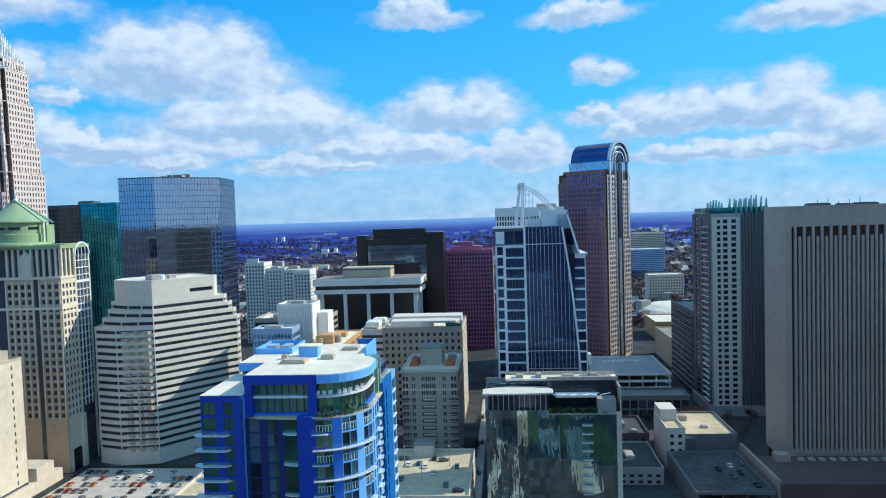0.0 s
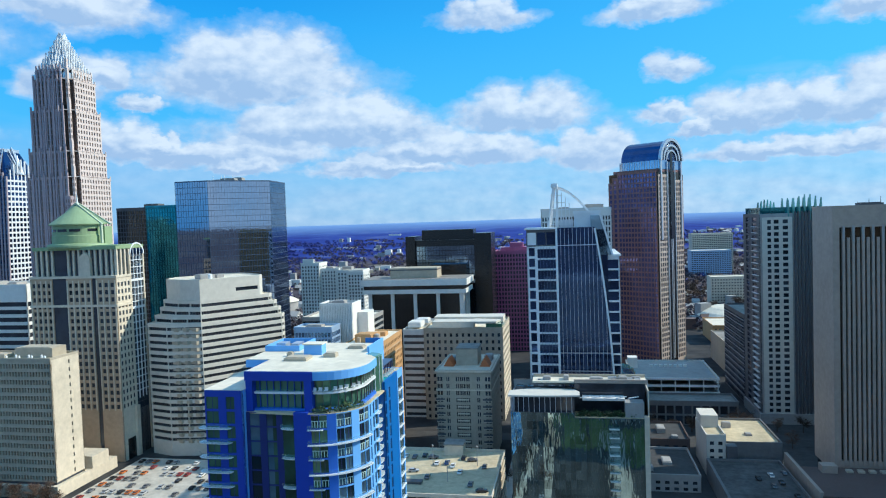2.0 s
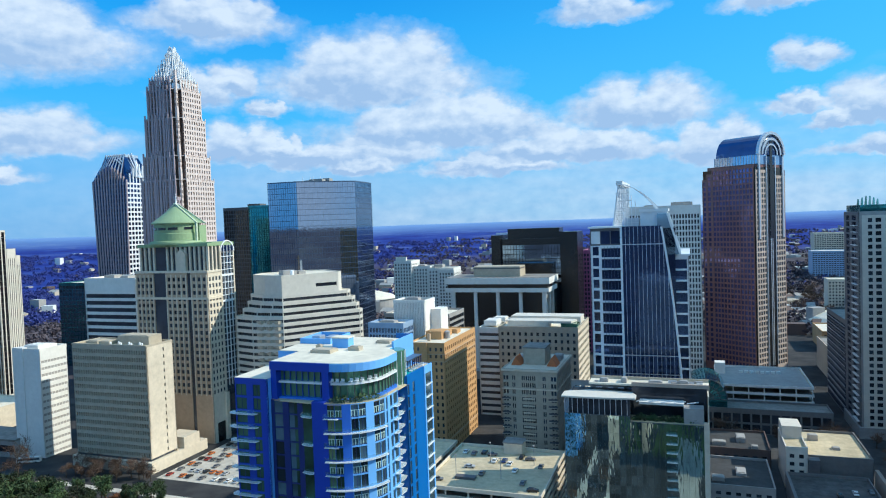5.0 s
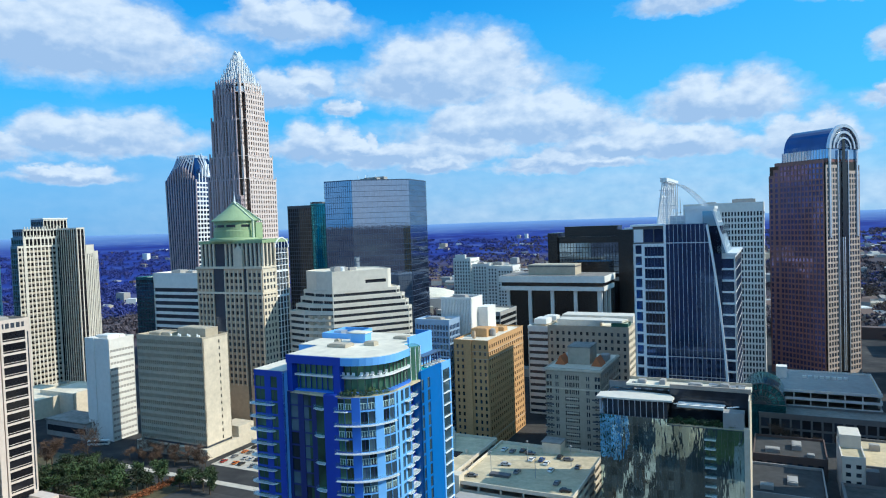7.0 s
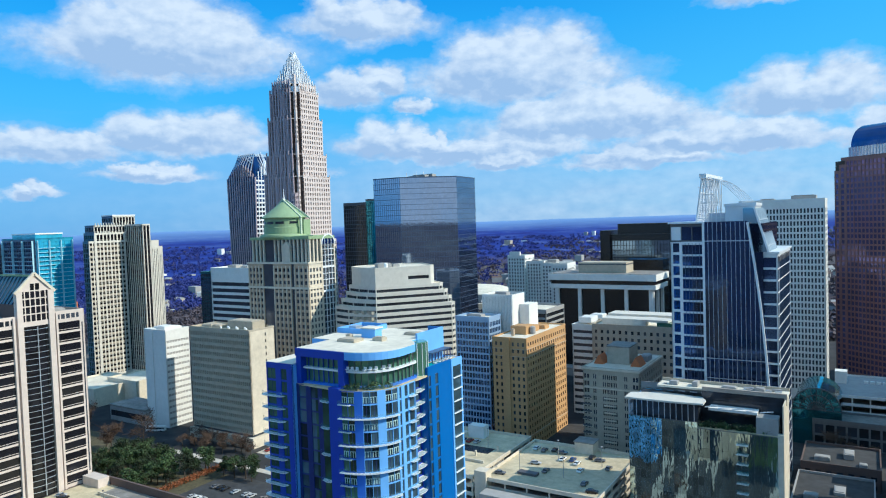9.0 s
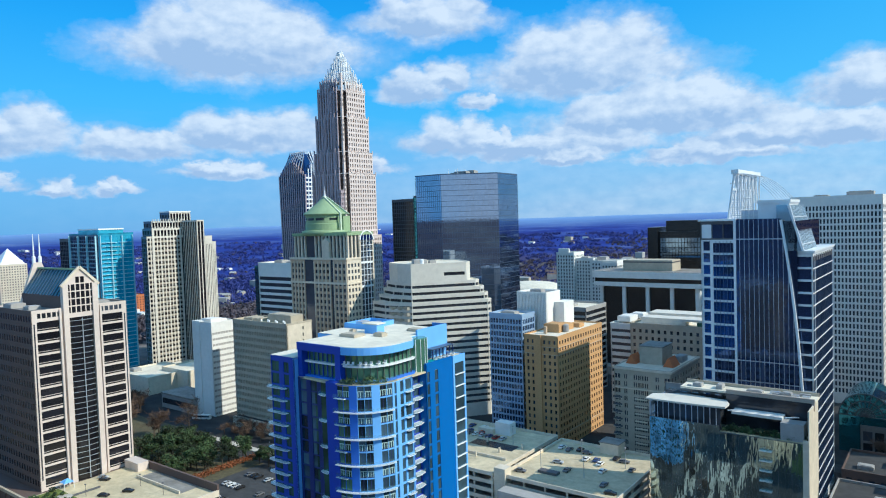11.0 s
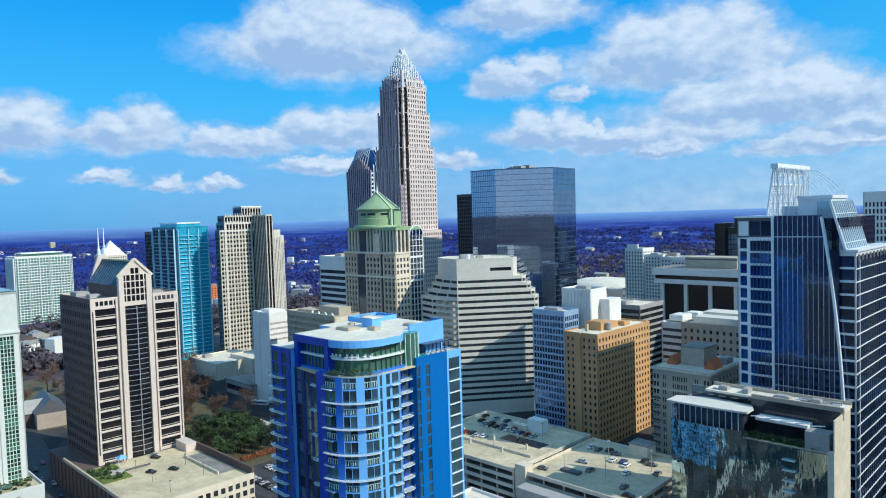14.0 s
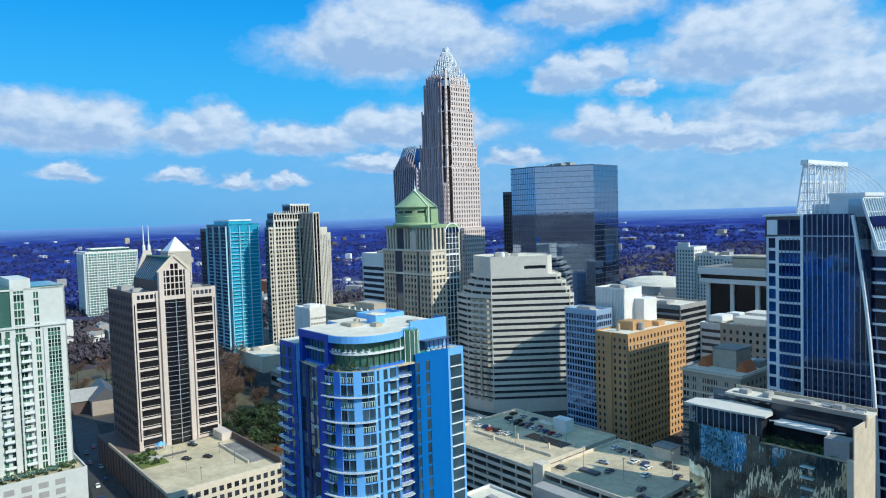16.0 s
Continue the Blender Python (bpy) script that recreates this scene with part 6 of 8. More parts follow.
def grid_tower():
    """Stepped stone tower: a gridded sunlit face, striped set-back shafts and a flat dark top."""
    ob = thing("gridded_tower", -422, 362, 0, G, "cream stone office tower with dark gridded windows", "office tower")
    panes = Panes(ob, 300)

    def shaft(x, y, w, d, h, front, side, roof="roofgrey"):
        part("core", prism(([], []), inset(rect(w, d, x, y), 0.32), 0, h - 0.5), M["gl_black"], ob)
        for i, (p, q) in enumerate(edges(rect(w, d, x, y))):
            style = dict(floor=3.9, depth=0.3, glass="gl_black", base=6, top=1.6, ends=0.5, wall="ivory", bay=3.2, pane=0.5, sill=0.4)
            style.update((front, side, {}, {})[i])
            facade(ob, panes if i == 1 else None, p, q, 0, h, **style)
        part("roof", prism(([], []), inset(rect(w, d, x, y), 0.6), h - 0.7, h - 0.3), M[roof], ob)
    stripes = dict(bay=2.6, pane=0.74, sill=0.02, top=1.2)
    fine = dict(bay=1.6, pane=0.3, sill=0.03, top=7)
    dark = dict(bay=2.4, pane=0.8, sill=0.2, wall="mull")
    pairs = [s for k in range(6) for s in ((0.9 + k * 6.0, 2.95 + k * 6.0), (3.75 + k * 6.0, 5.8 + k * 6.0))]
    shaft(-8, 0, 8, 36.8, 113, dark, dict(spans=pairs, sill=0.02))
    shaft(-14, 4.6, 14.15, 27, 119.5, dark, dict(spans=[(a - 4.6, b - 4.6) for a, b in pairs[2:10]], sill=0.02))
    shaft(-14, 6, 12, 30, 125.5, dark, stripes)
    shaft(-14, 33.0, 35, 7, 125.5, stripes, stripes)
    shaft(-21, 25, 15, 20, 133, dark, stripes)
    shaft(4, 40.1, 17, 7.2, 112, fine, fine)
    shaft(4, 47.2, 17, 3.5, 107, fine, fine)
    panes.done()
    for j in range(27):
        z = 6.4 + j * 3.9
        part("spandrel", box(([], []), -0.24, -0.03, 0.6, 4.5, z, z + 1.6), M["beige"], ob)
        part("spandrel", box(([], []), -0.09, 0.12, 5.2, 31.0, z, z + 1.6), M["beige"], ob)
    for k in range(13):
        part("roof_fin", box(([], []), -1.9, -1.2, 7 + k * 2.3, 7.5 + k * 2.3, 124, 127.2), M["ivory"], ob)
    for k in range(10):
        part("roof_fin", box(([], []), -0.2, 0.3, 5.4 + k * 2.9, 6.0 + k * 2.9, 118, 120.6), M["ivory"], ob)
    part("cap", box(([], []), -21.3, -5.7, 24.7, 45.3, 132.8, 133.8), M["steel"], ob)


grid_tower()


def balcony_tower(name, x, y, w, d, h, wall, glass, label, floor=3.3, strip_=(0.06, 0.94), crown=True, piers=6, trim="steel", style=None):
    """A glass residential tower with stacked balconies."""
    ob = thing(name, x, y, 0, G, label, "apartment building")
    shell(ob, rect(w, d), h, wall, glass, bay=3.4, floor=floor, pane=0.84, sill=0.22, depth=0.35, sides=(0, 1), ends=0.4, limit=120, style=style)
    n = int(h / floor) - 1
    for side in (0, 1):
        a, b = edges(rect(w, d))[side]
        L = (Vector(b) - Vector(a)).length
        for j in range(1, n):
            g = ([], [])
            if j % 2:
                ebox(g, a, b, L * strip_[0], L * (strip_[0] + 0.44), 0, 1.5, j * floor - 0.15, j * floor + 0.2)
                ebox(g, a, b, L * 0.58, L * strip_[1], 0, 1.5, j * floor - 0.15, j * floor + 0.2)
            else:
                ebox(g, a, b, L * strip_[0], L * strip_[1], 0, 1.3, j * floor - 0.12, j * floor + 0.12)
            part("balcony", g, M[trim], ob)
        for k in range(piers):
            q = L * (0.04 + 0.92 * k / (piers - 1))
            g = ([], [])
            ebox(g, a, b, q - 0.2, q + 0.25, 0, 1.7, 3, h - 1)
            part("pier", g, M[trim], ob)
    if crown:
        part("crown", prism(([], []), rect(w * 0.7, d * 0.7, w * 0.15, d * 0.15), h, h + 4), M[glass], ob)
        parapet(ob, rect(w * 0.72, d * 0.72, w * 0.14, d * 0.14), h + 4, M["steel"], 0.8)
    return ob


# side 0 in dark tones: the front's shade is put into its cladding
balcony_tower("condominium_tower", -505, 345, 50, 30, 116, "gl_cyan", "gl_cyan", "slim cyan-glass condominium tower with balconies", piers=4, trim="cyanslab", style={0: dict(wall="mull", glass="gl_deep")})
# extra dark body that carries the painted shade along the front
block("shaded_front_body", -533, 352, G, 34, 24, 112, "darkgrey", "gl_deep", label="dark blue glass wing of a condominium tower", category="apartment building", bay=3, pane=0.9, sill=0.15, floor=3.3)
balcony_tower("condominium_block", -888, 348, 40, 66, 84, "white", "gl_mint", "pale green and white condominium block", floor=3.4)


def residences():
    """White residential tower with green bay windows and balconies on a parking podium."""
    ob = thing("residential_tower", -238, 88, 0, G, "white concrete residential tower with green glass bays", "apartment building")
    W, D, H0 = 30.0, 46.0, 95.0
    panes = Panes(ob, 300)
    part("core", box(([], []), 0.5, W - 0.6, 0.5, D - 0.5, 0, H0 - 0.5), M["gl_mint"], ob)
    kw = dict(floor=3.25, wall="palewall", depth=0.5)
    segs = [(0, 12, 92, [(1, 11)], 0.1), (12, 20, 97, [(2.6, 5.2)], 0.18), (20, 26, 78, [(0.8, 2.2), (3.6, 5.2)], 0.2), (26, 33.5, 98, [(1.2, 4.8)], 0.15), (33.5, 37.5, 93.5, [(0.8, 2.6)], 0.2), (37.5, 46, 94, [], 0.1)]
    for a, b, h, spans, sill in segs:
        facade(ob, panes, (W, a), (W, b), 17, h, spans=spans, sill=sill, glass="gl_green", mull=1.2, mull_mat="rail2", base=0, top=1.0 if h < 95 else 3, **kw)
    facade(ob, panes, (W + 0.5, 37.2), (W + 0.5, 44.5), 17, 77, spans=[(1.6, 6.3)], sill=0.1, glass="gl_green", top=0.5, mull=1.15, mull_mat="rail2", **dict(kw, floor=1.65))
    facade(ob, panes, (W + 1.0, 0), (W + 1.0, 12), 17, 76, spans=[(0.6, 11)], sill=0.1, glass="gl_teal", top=0.5, mull=1.3, mull_mat="rail2", **dict(kw, floor=1.65))
    for a, b, h in ((20.9, 22.2, 74), (23.2, 24.4, 74), (27.0, 28.2, 74), (30.2, 31.4, 74)):
        part("slot_window", box(([], []), W - 0.05, W + 0.12, a, b, 62, h), M["gl_green"], ob)
    facade(ob, None, (0, 0), (W, 0), 0, H0, bay=4, pane=0.5, sill=0.3, **kw)
    facade(ob, None, (W, D), (0, D), 0, 94, bay=5, pane=0.2, sill=0.6, **kw)
    facade(ob, None, (0, D), (0, 0), 0, 94, bay=4, pane=0.5, sill=0.3, **kw)
    part("roof", box(([], []), 0, W, 0, D, 93.2, 93.9), M["palewall"], ob)
    part("roof_block", box(([], []), 2, W - 0.05, 26.1, 33.4, 93, 98), M["palewall"], ob)
    part("roof_block", box(([], []), 2, W - 2, 12, 20, 93, 97), M["palewall"], ob)
    part("cornice", box(([], []), W - 0.2, W + 0.7, 0, 46, 77.6, 78.4), M["palewall"], ob)
    panes.done()
    for j in range(15):
        z = 20 + j * 3.6
        for y in (21.0, 28.6):
            b = part("balcony", box(([], []), W, W + 1.7, y, y + 3.6, z, z + 0.3), M["palewall"], ob)
            part("railing", box(([], []), W + 1.6, W + 1.7, y, y + 3.6, z + 0.3, z + 1.3), M["steel"], b)
    for y in (24.8, 27.6, 32.4):
        part("fin", box(([], []), W, W + 1.4, y, y + 0.6, 17, 72), M["palewall"], ob)
    part("podium", box(([], []), -2, 44, -14, 48, 0, 17.3), M["palewall"], ob)
    parapet(ob, [(-2, -14), (44, -14), (44, 48), (-2, 48)], 17.4, M["palewall"], 1.0)
    part("podium_roof", box(([], []), 30, 43.5, -13.5, 47.5, 17.2, 17.45), M["deck"], ob)
    for j in range(4):
        for k in range(9):
            part("podium_panel", box(([], []), 43.95, 44.08, -12 + k * 6, -8.4 + k * 6, 1.8 + j * 3.9, 4.2 + j * 3.9), M["grey"], ob)
        for k in range(4):
            part("podium_opening", box(([], []), 33 + k * 2.6, 35 + k * 2.6, 47.9, 48.08, 1.8 + j * 3.9, 4.2 + j * 3.9), M["black"], ob)
    for k in range(26):
        shrub(ob, 33 + (k * 29 % 90) / 10, 4 + k * 1.65, 17.4, 1.0 + 0.5 * (k % 3))
    part("pergola", box(([], []), 38, 41.5, 5, 38, 19.4, 19.7), M["rail"], ob)


residences()

# ---- office blocks ----
def office_block():
    ob = thing("office_block", -241.7, 292.5, 0, G, "beige precast office block with rows of small windows", "office building")
    W, D, H0 = 48.5, 18.5, 63.5
    panes = Panes(ob, 300)
    part("core", box(([], []), 0.8, W - 0.8, 0.8, D - 0.8, 0, H0 - 0.5), M["gl_dark"], ob)
    facade(ob, panes, (0, 0), (W, 0), 7, H0, bay=1.55, pane=0.52, floor=3.72, sill=0.42, top=1.2, ends=0.5, wall="beige", depth=0.9)
    facade(ob, panes, (W, 0), (W, D), 7, H0, spans=[(11.4, 12.3)], floor=3.72, sill=0.5, top=1.2, wall="cream", depth=0.5)
    facade(ob, None, (W, D), (0, D), 0, H0, bay=1.6, pane=0.5, floor=3.7, sill=0.5, wall="beige")
    facade(ob, None, (0, D), (0, 0), 0, H0, bay=5, pane=0.2, floor=3.7, sill=0.5, wall="beige")
    panes.done()
    part("recess", box(([], []), 1, W - 1, 1, D - 1, 0, 8), M["black"], ob)
    part("base", box(([], []), -2, W + 1.5, -1.5, 40, 0, 5.6), M["cream"], ob)
    part("base_block", box(([], []), W - 12, W + 1.4, 22, 34, 5.5, 11.5), M["cream"], ob)
    part("roof", box(([], []), 0.6, W - 0.6, 0.6, D - 0.6, H0 - 0.7, H0 - 0.3), M["deck"], ob)
    parapet(ob, rect(W, D), H0, M["beige"], 0.7)
    roof_units(ob, [(24, 7, 20, 9, 4.4), (3, 6, 8, 8, 1.2), (14, 4, 7, 6, 1.6)], H0 - 0.3, M["beige"])
    for k in range(7):
        part("vent", revolve(([], []), [(0.5, H0), (0.5, H0 + 1.1), (0.1, H0 + 1.4)], 8, 23 + k * 3.4, 3 + k % 2 * 2), M["steel"], ob)


office_block()


def striped(name, x, y, w, d, h, label, top, wall="white", floor=4.0, sill=0.5, rows_top=0.0, sides=(0, 1)):
    return block(name, x, y, G, w, d, h, wall, "gl_dark", label=label, bay=80, pane=1.0, floor=floor, sill=sill, top=top, ends=0.5, sides=sides, depth=0.6,
                 units=[(w * 0.2, d * 0.3, w * 0.2, d * 0.25, 2.4), (w * 0.55, d * 0.25, w * 0.15, d * 0.3, 1.8)])


striped("striped_office", -309.6, 377, 43, 28, 90.5, "white office building with dark ribbon windows", 8.5, floor=4.6, sill=0.42)


def slab_building():
    ob = thing("slab_building", -288.3, 300.2, 0, G, "white slab building with rows of loggias", "office building")
    W, D, H0 = 19.6, 17.0, 58.5
    shell(ob, rect(W, D), H0, "white", "grey", limit=140, depth=0.3, top=4.5, floor=3.6,
          style={0: dict(spans=[]), 1: dict(bay=80, pane=1.0, sill=0.62, mull=1.9, mull_mat="white"), 2: dict(spans=[]), 3: dict(spans=[])})
    part("blind_wall", box(([], []), -0.2, 7.5, -0.5, 3.5, 0, H0 + 1.2), M["white"], ob)
    roof_units(ob, [(5, 3, 10, 8, 2.6), (6, 12, 8, 4, 1.6)], H0 - 0.3, M["white"])
    part("low_wing", box(([], []), -34, 2, -4, 14, 0, 9), M["grey"], ob)
    part("low_wing_roof", box(([], []), -34.5, 2.2, -4.5, 14.4, 9, 10), M["roofgrey"], ob)
    part("low_wing_window", box(([], []), -33, 1.5, -4.12, -3.9, 3, 6.5), M["gl_dark"], ob)


slab_building()


def bank_block():
    ob = thing("bank_building", -96.6, 520, 0, G, "black glass bank building with white piers and attic", "office building")
    W, D = 76.0, 30.0
    part("glass_box", box(([], []), 1.6, W - 1.6, 1.6, D - 1.6, 0, 66), M["black"], ob)
    for k in range(5):
        x = 1.5 + k * (W - 4.6) / 4
        part("pier", box(([], []), x, x + 2.6, -0.2, 2.4, 0, 66), M["white"], ob)
    for k in range(3):
        y = 0.4 + k * 13.5
        part("pier", box(([], []), W - 2.4, W + 0.2, y, y + 2.4, 0, 66), M["white"], ob)
    part("lower_band", box(([], []), -2.5, W + 2.5, -2.5, D + 2, 65.4, 68.6), M["white"], ob)
    part("dark_band", box(([], []), -1.6, W + 1.6, -1.6, D + 1, 68.6, 71.6), M["black"], ob)
    part("upper_band", box(([], []), -3.2, W + 3.2, -3.2, D + 3, 71.6, 76.4), M["white"], ob)
    part("roof", box(([], []), -2.8, W + 2.8, -2.8, D + 2.6, 76.3, 76.6), M["roofgrey"], ob)
    part("plant_house", box(([], []), 18, 55, 6, 24, 76.5, 84.5), M["beige"], ob)
    part("plant_band", box(([], []), 17.8, 55.2, 5.8, 24.2, 82.6, 83.4), M["darkgrey"], ob)
    part("podium", box(([], []), -8, W + 6, -10, D + 5, 0, 6), M["grey"], ob)


bank_block()


def dark_tower():
    ob = thing("black_glass_tower", -72.7, 572, 0, G, "black glass office tower with solid end towers", "office tower")
    part("end_tower", box(([], []), 0, 8, 0, 30, 0, 107.5), M["black"], ob)
    part("end_tower", box(([], []), 58.5, 72.5, 0, 30, 0, 109), M["black"], ob)
    part("core", box(([], []), 8, 58.5, 3.4, 28, 0, 103), M["gl_sky"], ob)
    facade(ob, None, (8, 3), (58.5, 3), 0, 104, bay=2.5, pane=0.94, floor=3.9, sill=0.1, wall="black", depth=0.3, top=5)
    part("lower_block", box(([], []), 22, 52, -6, 3.2, 0, 84), M["black"], ob)
    part("attic", box(([], []), 13, 57, 6, 24, 103, 112.5), M["black"], ob)
    part("roof", box(([], []), 8, 58.5, 3.2, 28, 103, 104), M["roofgrey"], ob)


dark_tower()


def plum_tower():
    ob = thing("plum_tower", 0, 622, 0, G, "plum-coloured granite office building with pale end", "office building")
    shell(ob, rect(44, 30), 90, "pink", "gl_dark", bay=2.6, pane=0.6, floor=3.8, sill=0.35, style={0: dict(glass="gl_plum"), 1: dict(wall="pinkstone")}, sides=(0, 1))
    part("upper_storey", box(([], []), 6, 34, 4, 20, 90, 94), M["pink"], ob)
    part("upper_storey", box(([], []), 14, 26, 6, 16, 94, 98), M["pink"], ob)


plum_tower()
block("white_office_tower", 37.6, 494, G, 49, 30, 125, "white", "gl_dark", label="white office tower with narrow slot windows", category="office tower", bay=1.95, pane=0.56, floor=3.9,
      sill=0.3, top=4.5, sides=(0, 1), limit=300, depth=0.6, base=6, units=[(30, 6, 14, 10, 3.5), (12, 8, 8, 8, 2)])


def white_apartments():
    ob = thing("white_apartments", -201, 689, 0, G, "white high-rise hotel with stepped wings", "hotel")
    for x, y, w, d, h in ((0, 0, 20, 24, 80), (20, 4, 20, 20, 74), (38, 2, 28, 24, 72), (50, 0, 17, 20, 70)):
        shell(ob, rect(w, d, x, y), h, "white", "gl_dark", bay=3.2, pane=0.5, floor=3.5, sill=0.42, sides=(0, 1))
    part("sign_wall", box(([], []), 2, 14, 1, 3, 80, 85), M["white"], ob)
    roof_units(ob, [(24, 8, 8, 8, 3), (42, 8, 10, 8, 3)], 73, M["grey"])


white_apartments()


def white_cube():
    ob = thing("ribbed_block", -90.4, 366.8, 0, G, "white ribbed windowless equipment block", "building")
    W, D, H0 = 19.0, 16.0, 76.3
    part("body", box(([], []), 0.3, W - 0.3, 0.3, D - 0.3, 0, H0 - 0.6), M["grey"], ob)
    for k in range(20):
        part("rib", box(([], []), k * W / 20 + 0.1, k * W / 20 + 0.75, -0.1, 0.5, 40, H0), M["white"], ob)
    part("side_wall", box(([], []), W - 0.4, W, 0.5, D, 30, H0), M["white"], ob)
    part("side_wall", box(([], []), W - 0.2, W + 6, 9, 21, 20, 71), M["white"], ob)
    parapet(ob, rect(W, D), H0, M["white"], 0.8)
    roof_units(ob, [(6, 5, 7, 5, 1.8)], H0 - 0.3, M["grey"])


white_cube()
block("blue_glass_office", -100, 351, G, 21, 14, 65.7, "bluefin", "gl_blue", label="pale blue glass office building with metal fins", bay=1.75, pane=0.80, floor=3.55, sill=0.3, limit=150, sides=(0, 1), depth=0.3,
      units=[(5, 4, 9, 5, 1.6)])
striped("green_glass_office", -126, 448, 48, 32, 57.5, "green glass office building with pale roof decks", 1.2, wall="grey", floor=4.0, sill=0.35)


def flat_office():
    ob = thing("flat_roofed_office", -52, 414, 0, G, "pale flat-roofed office building with curved penthouse", "office building")
    shell(ob, rect(14, 44), 53.5, "white", "gl_dark", bay=60, pane=1.0, floor=4.0, sill=0.55, sides=(0,), roof="roof")
    shell(ob, rect(48, 44, 14, -4), 55, "beige", "gl_dark", bay=3.6, pane=0.42, floor=4.0, sill=0.5, sides=(0, 1), roof="roof", limit=100, style={1: dict(bay=3.2, pane=0.6, wall="cream")})
    part("penthouse", prism(([], []), [(18, 3), (44, 3), (44, 14), (18, 14)], 55, 58.5), M["ivory"], ob)
    part("penthouse", box(([], []), 16, 60, 20, 34, 55, 59), M["ivory"], ob)
    part("penthouse_roof", prism(([], []), [(42, -3), (58, -3), (60, 6), (44, 10)], 58.2, 59.4), M["ivory"], ob)
    part("penthouse_glass", box(([], []), 52, 61.6, -3.6, 6, 48, 58), M["gl_green"], ob)
    roof_units(ob, [(2, 6, 8, 12, 3), (3, 24, 8, 8, 2.4), (24, 16, 6, 3, 1.6), (50, 24, 6, 5, 3)], 54.7, M["white"])


flat_office()


def brick_hotel():
    ob = thing("brick_hotel", -72.5, 337.5, 0, G, "brown brick hotel with small punched windows", "hotel")
    W, D, H0 = 19.5, 53.0, 58.0
    shell(ob, rect(W, D), H0, "brown", "gl_dark", bay=3.0, pane=0.45, floor=3.55, sill=0.45, limit=300, sides=(0, 1), top=1.2, ends=0.8, high=0.5,
          style={0: dict(spans=[(1.6, 2.8), (4.4, 5.6), (8.0, 8.8), (11.2, 12.4), (14.2, 15.4), (17.0, 18.2)])})
    for z in (52.4, 48.6, 7.5):
        part("belt_course", box(([], []), -0.15, W + 0.18, -0.15, D + 0.1, z, z + 0.35), M["tan"], ob)
    part("notch", box(([], []), 6.6, 10.2, -0.9, 0.1, 0, H0 + 0.6), M["brown"], ob)
    roof_units(ob, [(4, 14, 9, 9, 4.2), (5, 24, 8, 7, 3.0), (9, 34, 6, 6, 2.0)], H0 - 0.2, M["brown"])
    part("tank", revolve(([], []), [(1.6, H0), (1.6, H0 + 3.4), (0.2, H0 + 4)], 12, 14.5, 19), M["grey"], ob)
    part("flue", box(([], []), 7.2, 8.6, 8, 9.4, H0, H0 + 3.6), M["tan"], ob)


brick_hotel()


def apartment_house():
    ob = thing("apartment_house", -22.5, 330, 0, G, "beige apartment house with corner balconies and red roof gables", "apartment building")
    W, D, H0 = 27.0, 40.0, 47.0
    shell(ob, rect(W, D), H0, "beige", "gl_dark", bay=4.4, pane=0.5, floor=3.45, sill=0.42, limit=240, sides=(0, 1), top=2.2, roof="roofgrey", high=0.6,
          style={0: dict(sill=0.38, spans=[(0.5, 3.0), (4.9, 6.4), (9.6, 11.2), (11.7, 14.3), (14.8, 16.4), (19.9, 21.4), (24.0, 26.5)], mull=1.0, mull_mat="cream"), 1: dict(bay=4.0, pane=0.4)})
    part("cornice", box(([], []), -0.6, W + 0.6, -0.6, D + 0.4, H0 - 0.6, H0 + 0.3), M["cream"], ob)
    part("belt_course", box(([], []), -0.3, W + 0.3, -0.3, D + 0.2, 37.4, 38.0), M["cream"], ob)
    part("plant_house", box(([], []), 8, 19, 12, 26, H0, H0 + 8.5), M["beige"], ob)
    part("plant_roof", box(([], []), 7.8, 19.2, 11.8, 26.2, H0 + 8.4, H0 + 9.0), M["roofgrey"], ob)
    for x in (2, 20):
        part("gable_roof", prism(([], []), rect(5.5, 9, x, 9), H0, H0 + 4.5, rect(0.3, 9, x + 2.6, 9)), M["orange"], ob)
    roof_units(ob, [(2, 22, 4, 5, 2.2), (21, 22, 4, 8, 3.0)], H0, M["grey"])
    for j in range(9):
        z = 5 + 3.45 * j
        for x in (-0.2, W - 4.2):
            b = part("balcony", box(([], []), x, x + 4.4, -1.0, 0.3, z, z + 0.25), M["cream"], ob)
            part("railing", box(([], []), x, x + 4.4, -1.0, -0.94, z + 0.25, z + 1.2), M["darkgrey"], b)
        part("bay_window", box(([], []), 10.2, 16.0, -0.7, 0.1, z + 0.2, z + 0.7), M["cream"], ob)


apartment_house()


